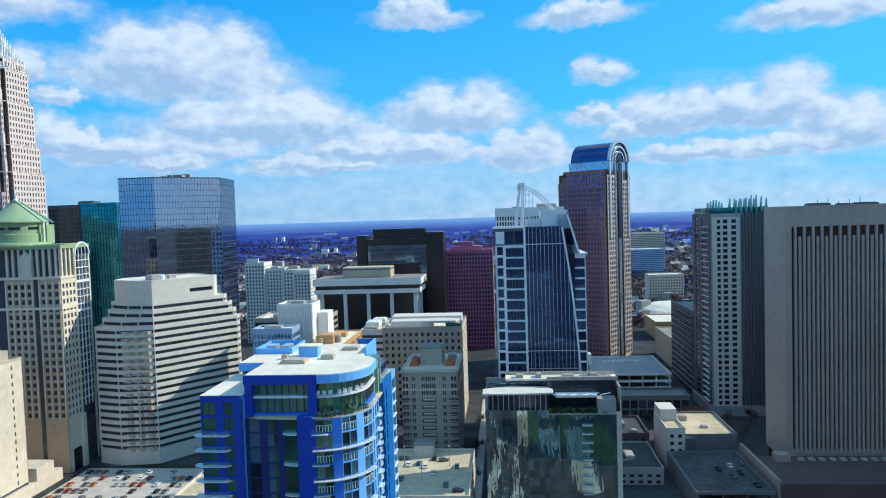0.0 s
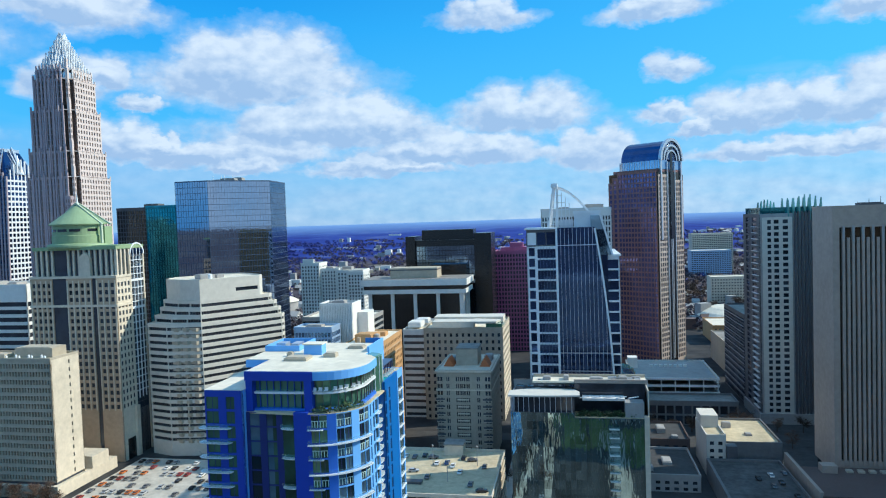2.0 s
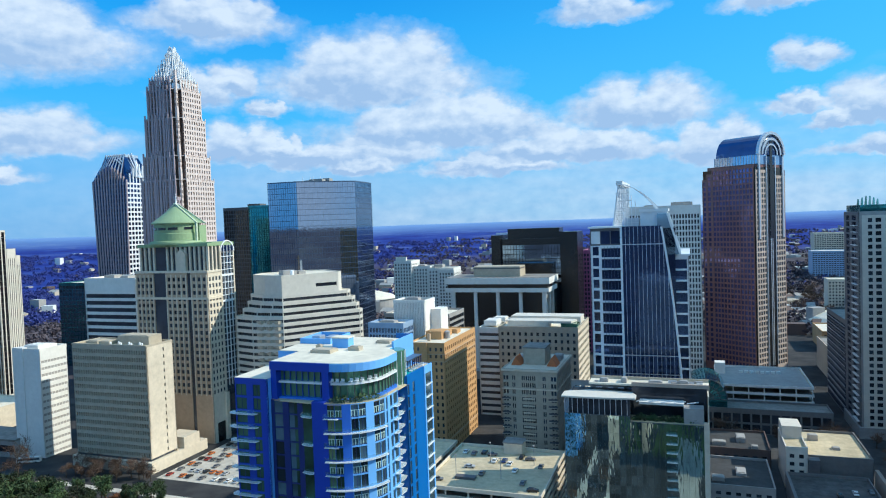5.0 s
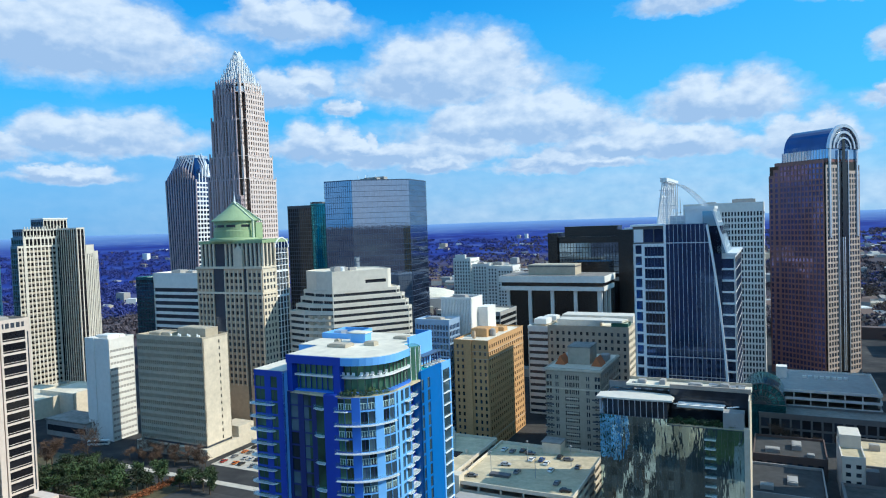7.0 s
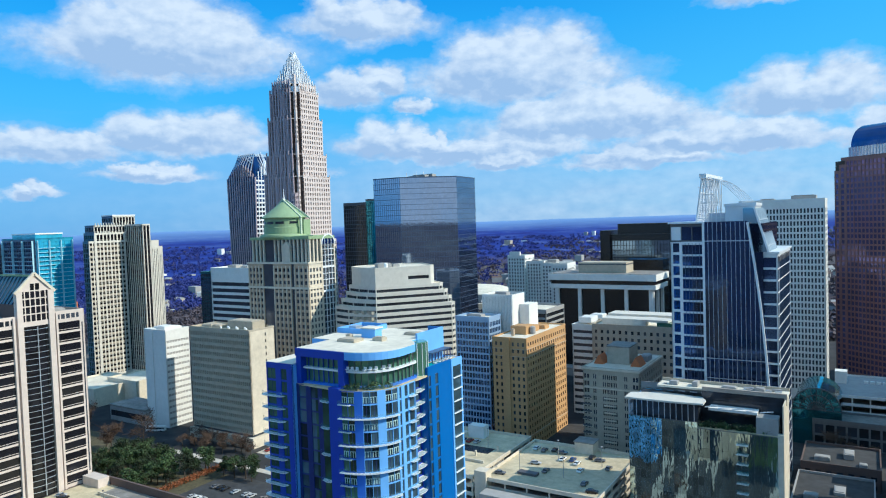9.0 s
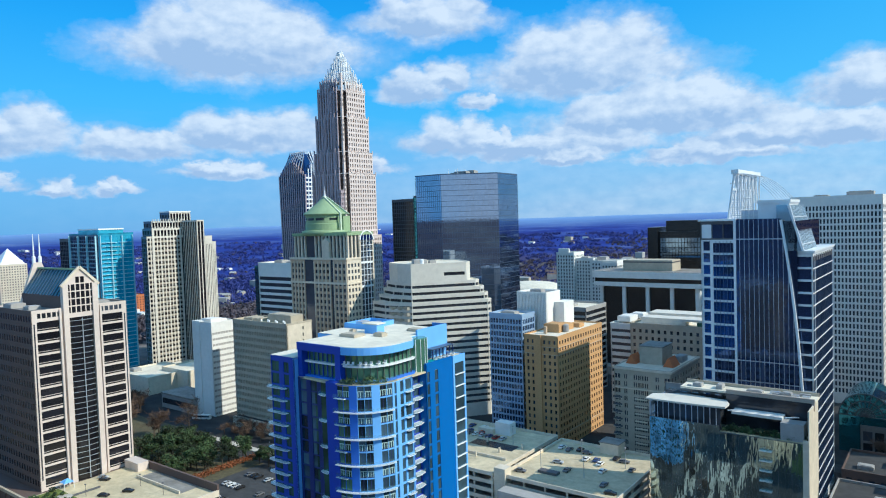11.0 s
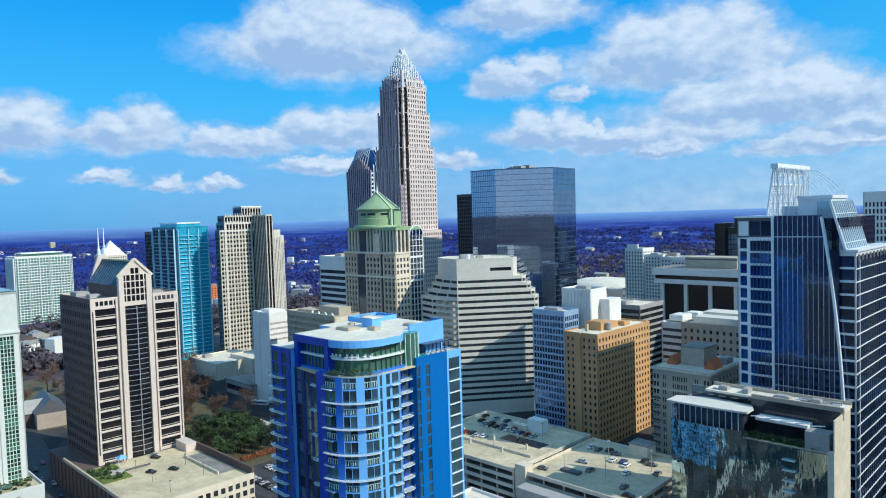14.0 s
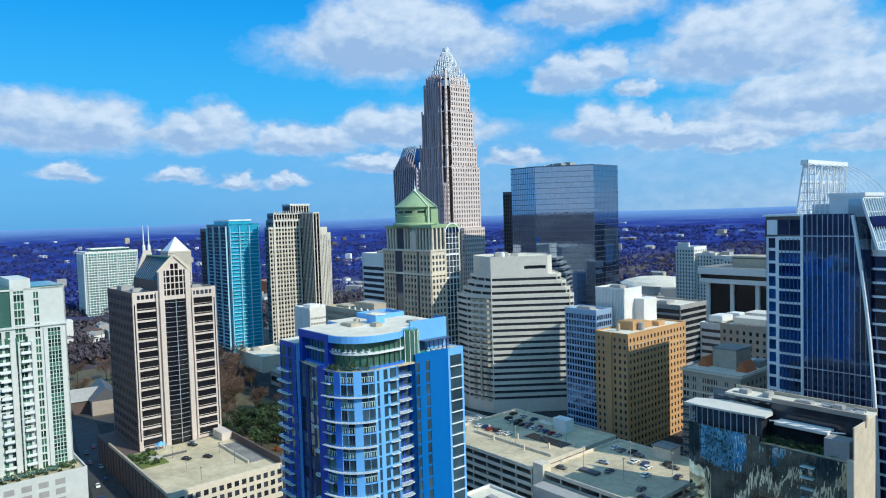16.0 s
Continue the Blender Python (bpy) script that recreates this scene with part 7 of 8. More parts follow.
def ribbed_tower():
    """Grey stone tower of close-set vertical ribs over dark slots."""
    ob = thing("ribbed_tower", 151.3, 304, 0, G, "grey stone bank tower with close vertical ribs", "office tower")
    W, D, H0 = 66.0, 25.0, 120.5
    part("core", box(([], []), 1.0, W - 0.6, 1.0, D - 0.6, 0, H0 - 1), M["gl_bronze"], ob)
    part("end_wall", box(([], []), 0, 2.6, 0, D, 6, H0), M["greystone"], ob)
    part("attic", box(([], []), 2.6, W, 0, 1.0, 111.8, H0), M["greystone"], ob)
    part("base_band", box(([], []), 2.6, W, 0, 1.0, 6, 12), M["greystone"], ob)
    for k in range(33):
        x = 4.2 + k * 1.9
        part("rib", box(([], []), x - 0.55, x + 0.55, -0.25, 1.3, 10, 107.5 if k % 2 else 112), M["greystone"], ob)
    for k in range(16):
        part("attic_rib", box(([], []), 4.2 + k * 3.8 - 0.4, 4.2 + k * 3.8 + 0.4, -0.3, 0.05, 106, 112.5), M["grey"], ob)
    part("roof", box(([], []), 0.6, W, 0.6, D, H0 - 0.8, H0 - 0.2), M["roofgrey"], ob)
    parapet(ob, rect(W, D), H0, M["greystone"], 0.5)
    roof_units(ob, [(14, 8, 9, 6, 1.6), (27, 9, 5, 4, 1.2), (35, 7, 8, 8, 1.4)], H0 - 0.2, M["darkgrey"])
    for k in range(6):
        part("mast", revolve(([], []), [(0.15, H0), (0.1, H0 + 2 + k % 3)], 5, 13 + k * 4.6, 9), M["darkgrey"], ob)
    part("plaza_block", box(([], []), -16, W, -34, -1.5, 0, 9.5), M["umber"], ob)
    part("plaza_wall", box(([], []), -17, -15.6, -34, 12, 0, 11), M["greystone"], ob)
    part("stair_house", box(([], []), -8, -2, -9, -4, 9.4, 12.6), M["greystone"], ob)
    for k in range(14):
        part("planter", box(([], []), 2 + k * 4.4, 4.4 + k * 4.4, -8, -5.5, 9.4, 10.4), M["beige"], ob)


ribbed_tower()


def crest_tower():
    """Grey residential tower with a pale window corner, dark ribs and a crest of green fins."""
    ob = thing("crest_tower", 153.6, 397, 0, G, "grey residential tower with crest of green fins", "apartment building")
    W, D, H0 = 34.0, 36.0, 118.0
    part("core", box(([], []), 0.6, W - 0.6, 0.6, D - 0.6, 0, H0 - 0.5), M["gl_dark"], ob)
    panes = Panes(ob, 200)
    facade(ob, panes, (1.5, -0.6), (17, -0.6), 6, 116, spans=[(2.6, 4.6), (6.0, 8.6), (10.6, 13.4)], floor=3.42, sill=0.38, wall="ivory", depth=0.5, top=0.8)
    facade(ob, None, (0, 0), (W, 0), 0, H0, spans=[], floor=1000, wall="grey", depth=0.4)
    for k in range(9):
        part("rib", box(([], []), 18 + k * 1.8, 18.9 + k * 1.8, -0.9, 0.1, 6, H0 + 1), M["darkgrey"], ob)
    facade(ob, panes, (0, D), (0, 0), 0, H0, spans=[(6, 14), (20, 30)], floor=3.42, sill=0.25, wall="darkgrey", glass="gl_deep", depth=0.5)
    facade(ob, None, (W, 0), (W, D), 0, H0, bay=4, pane=0.6, floor=3.42, wall="grey")
    panes.done()
    for j in range(31):
        b = part("balcony", box(([], []), -1.3, 0.1, 2, 13, 8 + j * 3.42, 8.3 + j * 3.42), M["white"], ob)
    part("base", box(([], []), -1, W + 1, -1.5, D + 1, 0, 6), M["grey"], ob)
    part("roof", box(([], []), 0.5, W - 0.5, 0.5, D - 0.5, H0 - 0.6, H0), M["roofgrey"], ob)
    part("crest_base", box(([], []), 1, W - 1, 2, D - 2, H0, H0 + 3.4), M["gl_teal"], ob)
    def fin(x, y, high):
        v = [(x, y, H0 - 4), (x, y + 3.8, H0 - 4), (x, y + 3.0, H0 + 3), (x, y + 0.8, H0 + high), (x, y, H0 + 3)]
        part("crest_fin", (v + [(a + 0.7, b_, c_) for a, b_, c_ in v], [(0, 1, 2, 3, 4), (9, 8, 7, 6, 5)] + [(i, (i + 1) % 5, 5 + (i + 1) % 5, 5 + i) for i in range(5)]), M["fin"], ob)
    for k in range(7):
        fin(15 + k * 2.8, -0.4, 10.5 - 0.9 * abs(k - 3.5))
    for k in range(6):
        fin(1 + k * 2.2, 6 + k * 2, 8.5 - 0.8 * abs(k - 2.5))
        fin(16 + k * 2.8, 14, 8.5)


crest_tower()


def ledged_office():
    """Dark glass office building with pale ledges, in the lee of the residential tower."""
    ob = block("ledged_office", 158, 437, G, 36, 58, 55, "darkgrey", "gl_deep", label="dark glass office building with pale ledges", bay=3.4, pane=0.85, floor=3.9, sill=0.2, depth=0.25, roof="roofgrey",
               units=[(8, 12, 9, 8, 2.5), (16, 34, 10, 7, 2.0)])
    for j in range(13):
        part("ledge", box(([], []), -0.5, 0.05, 2, 56, 5 + j * 3.9, 5.25 + j * 3.9), M["grey"], ob)


ledged_office()


def teal_tower():
    ob = thing("teal_glass_tower", -334, 582, 0, G, "teal and dark glass office tower", "office tower")
    shell(ob, rect(30, 34), 140, "darkgrey", "gl_bronze", bay=2.6, pane=0.8, floor=3.9, sill=0.2, sides=(0, 1), depth=0.3)
    shell(ob, rect(32, 34, 30, -2), 141, "gl_teal", "gl_teal", bay=2.6, pane=0.8, floor=3.9, sill=0.2, sides=(0, 1), depth=0.3, style={0: dict(wall="gl_teal")})
    roof_units(ob, [(22, 8, 14, 10, 4)], 140, M["darkgrey"])


teal_tower()


# ---- parking decks and low buildings ----
def parking_deck(name, x, y, w, d, levels, label, turn=G, lh=3.3, wall="cream", floor_="deck"):
    ob = thing(name, x, y, 0, turn, label, "parking garage")
    top = levels * lh
    for j in range(levels + 1):
        part("slab", box(([], []), 0.4, w - 0.4, 0.4, d - 0.4, j * lh - 0.35, j * lh), M[floor_] if j == levels else M["grey"], ob)
        parapet(ob, rect(w, d), j * lh, M[wall], 1.15, 0.35, "spandrel")
    n = max(2, round(w / 9))
    for k in range(n + 1):
        for yy in (0.5, d - 1.1):
            xx = 0.5 + k * (w - 1.6) / n
            part("column", box(([], []), xx, xx + 0.6, yy, yy + 0.6, 0, top), M[wall], ob)
    n = max(2, round(d / 9))
    for k in range(1, n):
        for xx in (0.5, w - 1.1):
            yy = 0.5 + k * (d - 1.6) / n
            part("column", box(([], []), xx, xx + 0.6, yy, yy + 0.6, 0, top), M[wall], ob)
    part("inner_wall", box(([], []), w * 0.3, w * 0.7, d * 0.3, d * 0.7, 0, top - 0.4), M["grey"], ob)
    return ob, top


deck_a, TOP_A = parking_deck("parking_garage", -40, 246, 46.5, 50, 6, "cream concrete parking garage with open roof deck")
deck_b, TOP_B = parking_deck("parking_garage", -103, 250.5, 60, 54, 6, "cream concrete parking garage beside terraced office")
part("stair_tower", box(([], []), -2.4, 2.6, -1.2, 3.4, 0, TOP_A + 3.4), M["cream"], deck_a)
part("lift_house", box(([], []), 21, 29, 44, 51, TOP_A - 0.2, TOP_A + 4.5), M["cream"], deck_a)
part("lift_house_roof", box(([], []), 20.6, 29.4, 43.6, 51.4, TOP_A + 4.5, TOP_A + 4.9), M["roofgrey"], deck_a)
part("ramp", prism(([], []), rect(40, 6, 3, -7.5), 0, TOP_A - 2.4), M["grey"], deck_a)
part("ramp_opening", box(([], []), 10, 18, 11, 14, TOP_A, TOP_A + 1.0), M["darkgrey"], deck_a)
part("stair_house", box(([], []), 33, 41, 44, 49, TOP_B, TOP_B + 5.5), M["white"], deck_b)
part("stair_house", box(([], []), 25, 33, 42, 45, TOP_B, TOP_B + 2.4), M["cream"], deck_b)
for k in range(9):
    part("roof_post", box(([], []), 6 + k * 6, 6.7 + k * 6, 14 + (k % 3) * 9, 14.7 + (k % 3) * 9, TOP_B, TOP_B + 2.2), M["cream"], deck_b)
part("ramp_opening", box(([], []), 30, 52, 27, 34, TOP_B - 0.02, TOP_B + 0.06), M["black"], deck_b)
part("ramp_kerb", box(([], []), 10, 56, 16.0, 16.5, TOP_B, TOP_B + 1.1), M["cream"], deck_b)
for ob_, t_, w_, d_ in ((deck_a, TOP_A, 46, 50), (deck_b, TOP_B, 60, 54)):
    for k in range(4):
        part("lamp_post", revolve(([], []), [(0.16, t_), (0.1, t_ + 8), (0.5, t_ + 8.1), (0.4, t_ + 8.3)], 6, w_ * (0.2 + 0.2 * k), d_ * (0.3 + 0.35 * (k % 2))), M["grey"], ob_)


def low_block(name, x, y, w, d, h, wall, roof, label, turn=G, win=True, units=(), category="low building", floor=3.6, **kw):
    ob = thing(name, x, y, 0, turn, label, category)
    st = dict(bay=4.0, pane=0.5, floor=floor, sill=0.5, sides=(0, 1) if win else (), depth=0.3, limit=40)
    st.update(kw)
    shell(ob, rect(w, d), h, wall, "gl_dark", roof=roof, high=0.8, **st)
    roof_units(ob, units, h - 0.2, M["grey"])
    return ob


annex = low_block("white_annex", 101.5, 317, 8.5, 28, 18.5, "ivory", "deck", "pale stair annex beside a low grey building")
part("stair_tower", box(([], []), 0.3, 8.2, 15, 27.6, 18, 23.8), M["ivory"], annex)
part("dark_bay", box(([], []), 8.5, 13, -1.5, 3, 0, 14.5), M["darkgrey"], annex)
low_block("low_office", 110.5, 321, 25, 38, 14, "dimgrey", "deck", "low grey building with pale stained roof", units=[(4, 24, 4, 3, 2.4), (12, 12, 3, 3, 0.8)], win=False)
deck_c, TOP_C = parking_deck("parking_garage", 97.5, 268, 30, 47, 2, "low grey parking garage with stained deck", wall="dimgrey", floor_="tar", lh=4.0)
part("kerb_wall", box(([], []), -0.8, 0, -1, 47, 0, TOP_C + 1.2), M["dimgrey"], deck_c)
deck_d, TOP_D = parking_deck("parking_garage", 86, 418, 50, 52, 5, "white parking garage with snow-pale roof deck", lh=4.2, wall="white")
# pale deck coloured grey to hold the shade lying on it
part("roof_plane", box(([], []), 1, 49, 1, 51, TOP_D + 0.02, TOP_D + 0.3), M["grey"], deck_d)
part("stair_house", box(([], []), 0, 6, 30, 37, TOP_D, TOP_D + 7), M["white"], deck_d)
for k in range(8):
    part("parapet_block", box(([], []), 14 + k * 3, 16 + k * 3, 34, 36, TOP_D + 0.3, TOP_D + 1.6), M["white"], deck_d)
low_block("podium_block", 76, 398, 64, 18, 13, "dimgrey", "roofgrey", "grey glazed retail podium with tall columns", bay=5, pane=0.8, sill=0.2, floor=6)
low_block("low_shop", 66, 300, 28, 36, 7, "grey", "asphalt", "low grey shop with tar roof beside glass midrise", units=[(4, 6, 5, 4, 1.5), (14, 14, 4, 8, 1.2)])
low_block("low_shop", 70, 342, 30, 30, 9, "umber", "asphalt", "low brick shop with cluttered gravel roof", units=[(5, 6, 6, 4, 1.5), (16, 12, 4, 8, 2.2), (22, 4, 3, 3, 1)])
low_block("theatre_annex", -404, 318, 46, 40, 12, "cream", "roof", "cream windowless hall with flat white roof", win=False, units=[(6, 8, 6, 6, 2)])
low_block("theatre_annex", -376, 338, 34, 28, 14, "cream", "roof", "cream windowless hall with rounded corner", win=False)
low_block("roof_pavilion", -58, 222, 46, 14, 13, "white", "roof", "low white building with pale flat roof", units=[(8, 4, 4, 3, 1.2), (18, 5, 6, 4, 1.0)])


def atrium():
    ob = thing("glass_atrium", 78, 398, 0, G, "arched green glass atrium between towers", "atrium")
    n, r, L = 12, 11.0, 30.0
    v, f = [], []
    for y in (0, L):
        v += [(r * math.cos(math.pi * k / n), y, 18 + r * math.sin(math.pi * k / n)) for k in range(n + 1)]
    f = [(k, k + 1, n + 2 + k, n + 1 + k) for k in range(n)] + [tuple(range(n + 1)), tuple(reversed(range(n + 1, 2 * n + 2)))]
    part("vault", (v, f), M["gl_teal"], ob)
    part("hall", box(([], []), -r, r, 0.3, L, 0, 18), M["gl_teal"], ob)
    for k in range(0, n + 1):
        a = math.pi * k / n
        part("rib", beam(([], []), (0, -0.1, 18), (r * math.cos(a), -0.1, 18 + r * math.sin(a)), 0.16), M["darkgrey"], ob)
    for rr in (11.1, 7.5, 4):
        g = tube([(rr * math.cos(math.pi * k / n), -0.2, 18 + rr * math.sin(math.pi * k / n)) for k in range(n + 1)], 0.25)
        part("arch", g, M["darkgrey"], ob)


atrium()


def church():
    ob = thing("church", -372, 190, 0, -13, "dark church with pale gabled roof", "church")
    part("nave", box(([], []), 0, 34, 0, 16, 0, 9), M["greystone"], ob)
    v = [(0, -1, 9), (34, -1, 9), (34, 17, 9), (0, 17, 9), (0, 8, 17), (34, 8, 17)]
    part("roof", (v, [(0, 1, 5, 4), (2, 3, 4, 5), (0, 4, 3), (1, 2, 5), (3, 2, 1, 0)]), M["darkgrey"], ob)
    v = [(10, -12, 8), (24, -12, 8), (24, 8, 8), (10, 8, 8), (17, -12, 15), (17, 8, 15)]
    part("transept", (v, [(0, 4, 5, 3), (1, 2, 5, 4), (0, 1, 4), (2, 3, 5), (3, 2, 1, 0)]), M["grey"], ob)
    part("transept_wall", box(([], []), 10.8, 23.2, -11.4, 0, 0, 8), M["umber"], ob)


church()


def arena(name, x, y, rx, ry, h, label):
    ob = thing(name, x, y, 0, G, label, "arena")
    part("wall", revolve(([], []), [(rx, 0), (rx, h)], 40, 0, 0), M["grey"], ob)
    part("roof", revolve(([], []), [(rx + 2, h), (rx * 0.9, h + 4), (rx * 0.6, h + 8), (rx * 0.2, h + 10)], 40, 0, 0), M["roof"], ob)
    ob.scale = (1, ry / rx, 1)


arena("arena", -330, 905, 55, 40, 18, "sports arena with low white curved roof")
arena("pavilion_hall", 250, 760, 34, 44, 9, "round hall with low white roof")

# ---- cars ----
def car_meshes(paint):
    """Lower body with arches, cabin glass, and wheels of one car; origin on the ground."""
    prof = [(-2.2, 0.35), (-2.25, 0.75), (-2.1, 0.95), (-1.3, 1.02), (1.0, 1.0), (2.1, 0.85), (2.25, 0.6), (2.2, 0.35)]
    v = [(x, s * 0.88, z) for s in (-1, 1) for x, z in prof]
    n = len(prof)
    body = (v, [tuple(range(n)), tuple(reversed(range(n, 2 * n)))] + [(i, (i + 1) % n, n + (i + 1) % n, n + i) for i in range(n)])
    cab = prism(([], []), [(-1.7, -0.82), (0.95, -0.82), (0.95, 0.82), (-1.7, 0.82)], 0.98, 1.42, [(-1.25, -0.68), (0.3, -0.68), (0.3, 0.68), (-1.25, 0.68)])
    top = prism(([], []), [(-1.28, -0.7), (0.33, -0.7), (0.33, 0.7), (-1.28, 0.7)], 1.40, 1.47)
    wheel = ([], [])
    for k in range(10):
        wheel[0].extend([(0.33 * math.cos(2 * math.pi * k / 10), s, 0.33 * math.sin(2 * math.pi * k / 10)) for s in (-0.1, 0.1)])
    wheel[1].extend([(2 * k, 2 * ((k + 1) % 10), 2 * ((k + 1) % 10) + 1, 2 * k + 1) for k in range(10)])
    wheel[1].extend([tuple(2 * k for k in range(10)), tuple(2 * k + 1 for k in reversed(range(10)))])
    return mesh_of("body", body, paint), mesh_of("cabin", cab, M["gl_dark"]), mesh_of("top", top, paint), mesh_of("tyre", wheel, M["black"])


PAINTS = [("silver", (0.45, 0.46, 0.48)), ("white", (0.78, 0.78, 0.77)), ("black", (0.02, 0.02, 0.022)), ("dark red", (0.28, 0.03, 0.025)), ("dark blue", (0.03, 0.06, 0.18)), ("grey", (0.16, 0.16, 0.17)), ("orange", (0.5, 0.14, 0.03))]
CARS = [(name, car_meshes(material("car_paint_" + name.replace(" ", "_"), col, rough=0.25, vary=0.03, bump=0))) for name, col in PAINTS]


def car(x, y, z, turn, which, where):
    name, (body, cabin, top, tyre) = CARS[which % len(CARS)]
    ob = thing("car", x, y, z, turn, f"{name} car parked on {where}", "car", group="cars parked on " + where)
    for nm, me in (("body", body), ("cabin", cabin), ("top", top)):
        p = new(nm, me)
        p.parent = ob
    for sx in (-1.35, 1.35):
        for sy in (-0.8, 0.8):
            p = new("wheel", tyre)
            p.parent = ob
            p.location = (sx, sy, 0.33)
    return ob


def local(ox, oy, a, b, turn=G):
    p = Vector((ox, oy)) + ang_dir(turn) * a + ang_dir(turn + 90) * b
    return p.x, p.y


def park_cars():
    r = random.Random(3)
    for row in range(7):
        for k in range(15):
            if r.random() < 0.55:
                x, y = local(-187, 283, 4 + k * 3.9, 5 + row * 7.8)
                car(x, y, 0.13, G + 90 + r.uniform(-3, 3), r.choice((0, 1, 1, 2, 2, 3, 5, 5, 5, 6, 0, 2)), "the surface lot")
    for row in range(3):
        for k in range(10):
            if r.random() < 0.6:
                x, y = local(-182, 205, 8 + k * 3.4, 8 + row * 13)
                car(x, y, 0.13, G + 90, r.choice((0, 1, 2, 2, 5)), "the asphalt lot")
    for a, b in ((5, 41), (9, 40), (13, 42), (17, 40), (30, 40), (34, 38), (20, 33), (24, 34), (27, 31), (12, 24), (19, 18), (40, 31), (37, 12), (42, 6), (4, 8), (31, 24)):
        x, y = local(-40, 246, a, b)
        car(x, y, TOP_A + 0.01, G + (90 if (a + b) % 3 else 10), r.choice((2, 2, 5, 1, 0, 4)), "the garage roof")
    for a, b in [(4 + 3.4 * k, 48 - (k % 2) * 7) for k in range(9)] + [(12 + 3.6 * k, 38) for k in range(9)] + [(6 + 3.6 * k, 23 + (k % 2)) for k in range(6)]:
        x, y = local(-103, 250.5, a, b)
        car(x, y, TOP_B + 0.01, G + 90, r.choice((2, 2, 5, 1, 0, 4, 3)), "the garage roof")
    for a, b in ((22, 30), (28, 33), (16, 26), (20, 18), (24, 22), (26, 8)):
        x, y = local(97.5, 268, a, b)
        car(x, y, TOP_C + 0.01, G + 90, r.choice((1, 0, 5, 2)), "the low garage roof")
    for a, b in ((46, 22), (49, 21), (70, 20), (66, 12)):
        x, y = local(-246, 163, a + 2, b)
        car(x, y, 13.76, G + 30, r.choice((2, 0, 1)), "the podium roof")
    for k in range(24):
        x, y = local(-250, 168, -30 + k * 9, -16 + (k % 2) * 4, -13)
        if k % 3:
            car(x, y, 0.12, -13, r.choice((0, 1, 2, 4, 3)), "the street")
    for k in range(14):
        x, y = local(3, 150, 2 + (k % 2) * 7.4, 60 + k * 16)
        car(x, y, 0.1, G + 90, r.choice((0, 1, 2, 5)), "the shaded street")


park_cars()


def bus():
    x, y = -272, 291
    ob = thing("bus", x, y, 0.1, G + 25, "white and blue city bus on the street", "bus")
    part("body", prism(([], []), [(-6, -1.25), (6, -1.25), (6, 1.25), (-6, 1.25)], 0.4, 3.1, [(-5.9, -1.15), (5.9, -1.15), (5.9, 1.15), (-5.9, 1.15)]), M["white"], ob)
    part("windows", box(([], []), -5.6, 5.8, -1.27, 1.27, 1.6, 2.5), M["gl_dark"], ob)
    for sx in (-4, 3.8):
        for sy in (-1.1, 1.1):
            part("wheel", prism(([], []), [(sx - 0.45, sy - 0.15), (sx + 0.45, sy - 0.15), (sx + 0.45, sy + 0.15), (sx - 0.45, sy + 0.15)], 0, 0.8), M["black"], ob)


bus()


# ---- trees ----
def tree_kind(height, spread, evergreen, seed):
    """Meshes of one tree: tapered trunk with limbs, and a crown of leaf flakes or bare twigs."""
    r = random.Random(seed)
    trunk = revolve(([], []), [(0.3, 0), (0.22, height * 0.3), (0.12, height * 0.65), (0.03, height * 0.95)], 7, 0, 0)
    crown = ([], [])
    for k in range(11 if evergreen else 16):
        a, z = r.uniform(0, 6.28), height * r.uniform(0.3, 0.85)
        reach = spread * r.uniform(0.45, 0.9) * (1.15 - 0.75 * (z / height) if evergreen else 1.0)
        tip = (reach * math.cos(a), reach * math.sin(a), z + height * r.uniform(0.05, 0.2))
        beam(trunk, (0, 0, z * 0.85), tip, 0.07)
        if evergreen:
            leaf_cloud(crown, tip, spread * 0.42, 60, 0.34, r, 0.8)
        else:
            for _ in range(14):
                q = Vector(tip) + Vector((r.gauss(0, 1), r.gauss(0, 1), r.gauss(0.4, 0.8))) * spread * 0.3
                beam(crown, tip, tuple(q), 0.035)
            leaf_cloud(crown, tip, spread * 0.45, 60, 0.2, r, 0.8)
    if evergreen:
        leaf_cloud(crown, (0, 0, height * 0.6), spread * 0.6, 120, 0.36, r, 1.2)
    return mesh_of("trunk", trunk, M["trunk"]), mesh_of("crown", crown, M["leaf" if evergreen else "twig"])


GREEN = [tree_kind(h, s, True, 10 + i) for i, (h, s) in enumerate(((9, 3.6), (11, 4.2), (7.5, 3.2)))]
BARE = [tree_kind(h, s, False, 30 + i) for i, (h, s) in enumerate(((10, 4.0), (12, 5.0), (8, 3.6)))]


def tree(x, y, kind, scale, turn, label, group):
    ob = thing("tree", x, y, 0, turn, label, "tree", group=group)
    ob.scale = (scale,) * 3
    for nm, me in zip(("trunk", "crown"), kind):
        p = new(nm, me)
        p.parent = ob


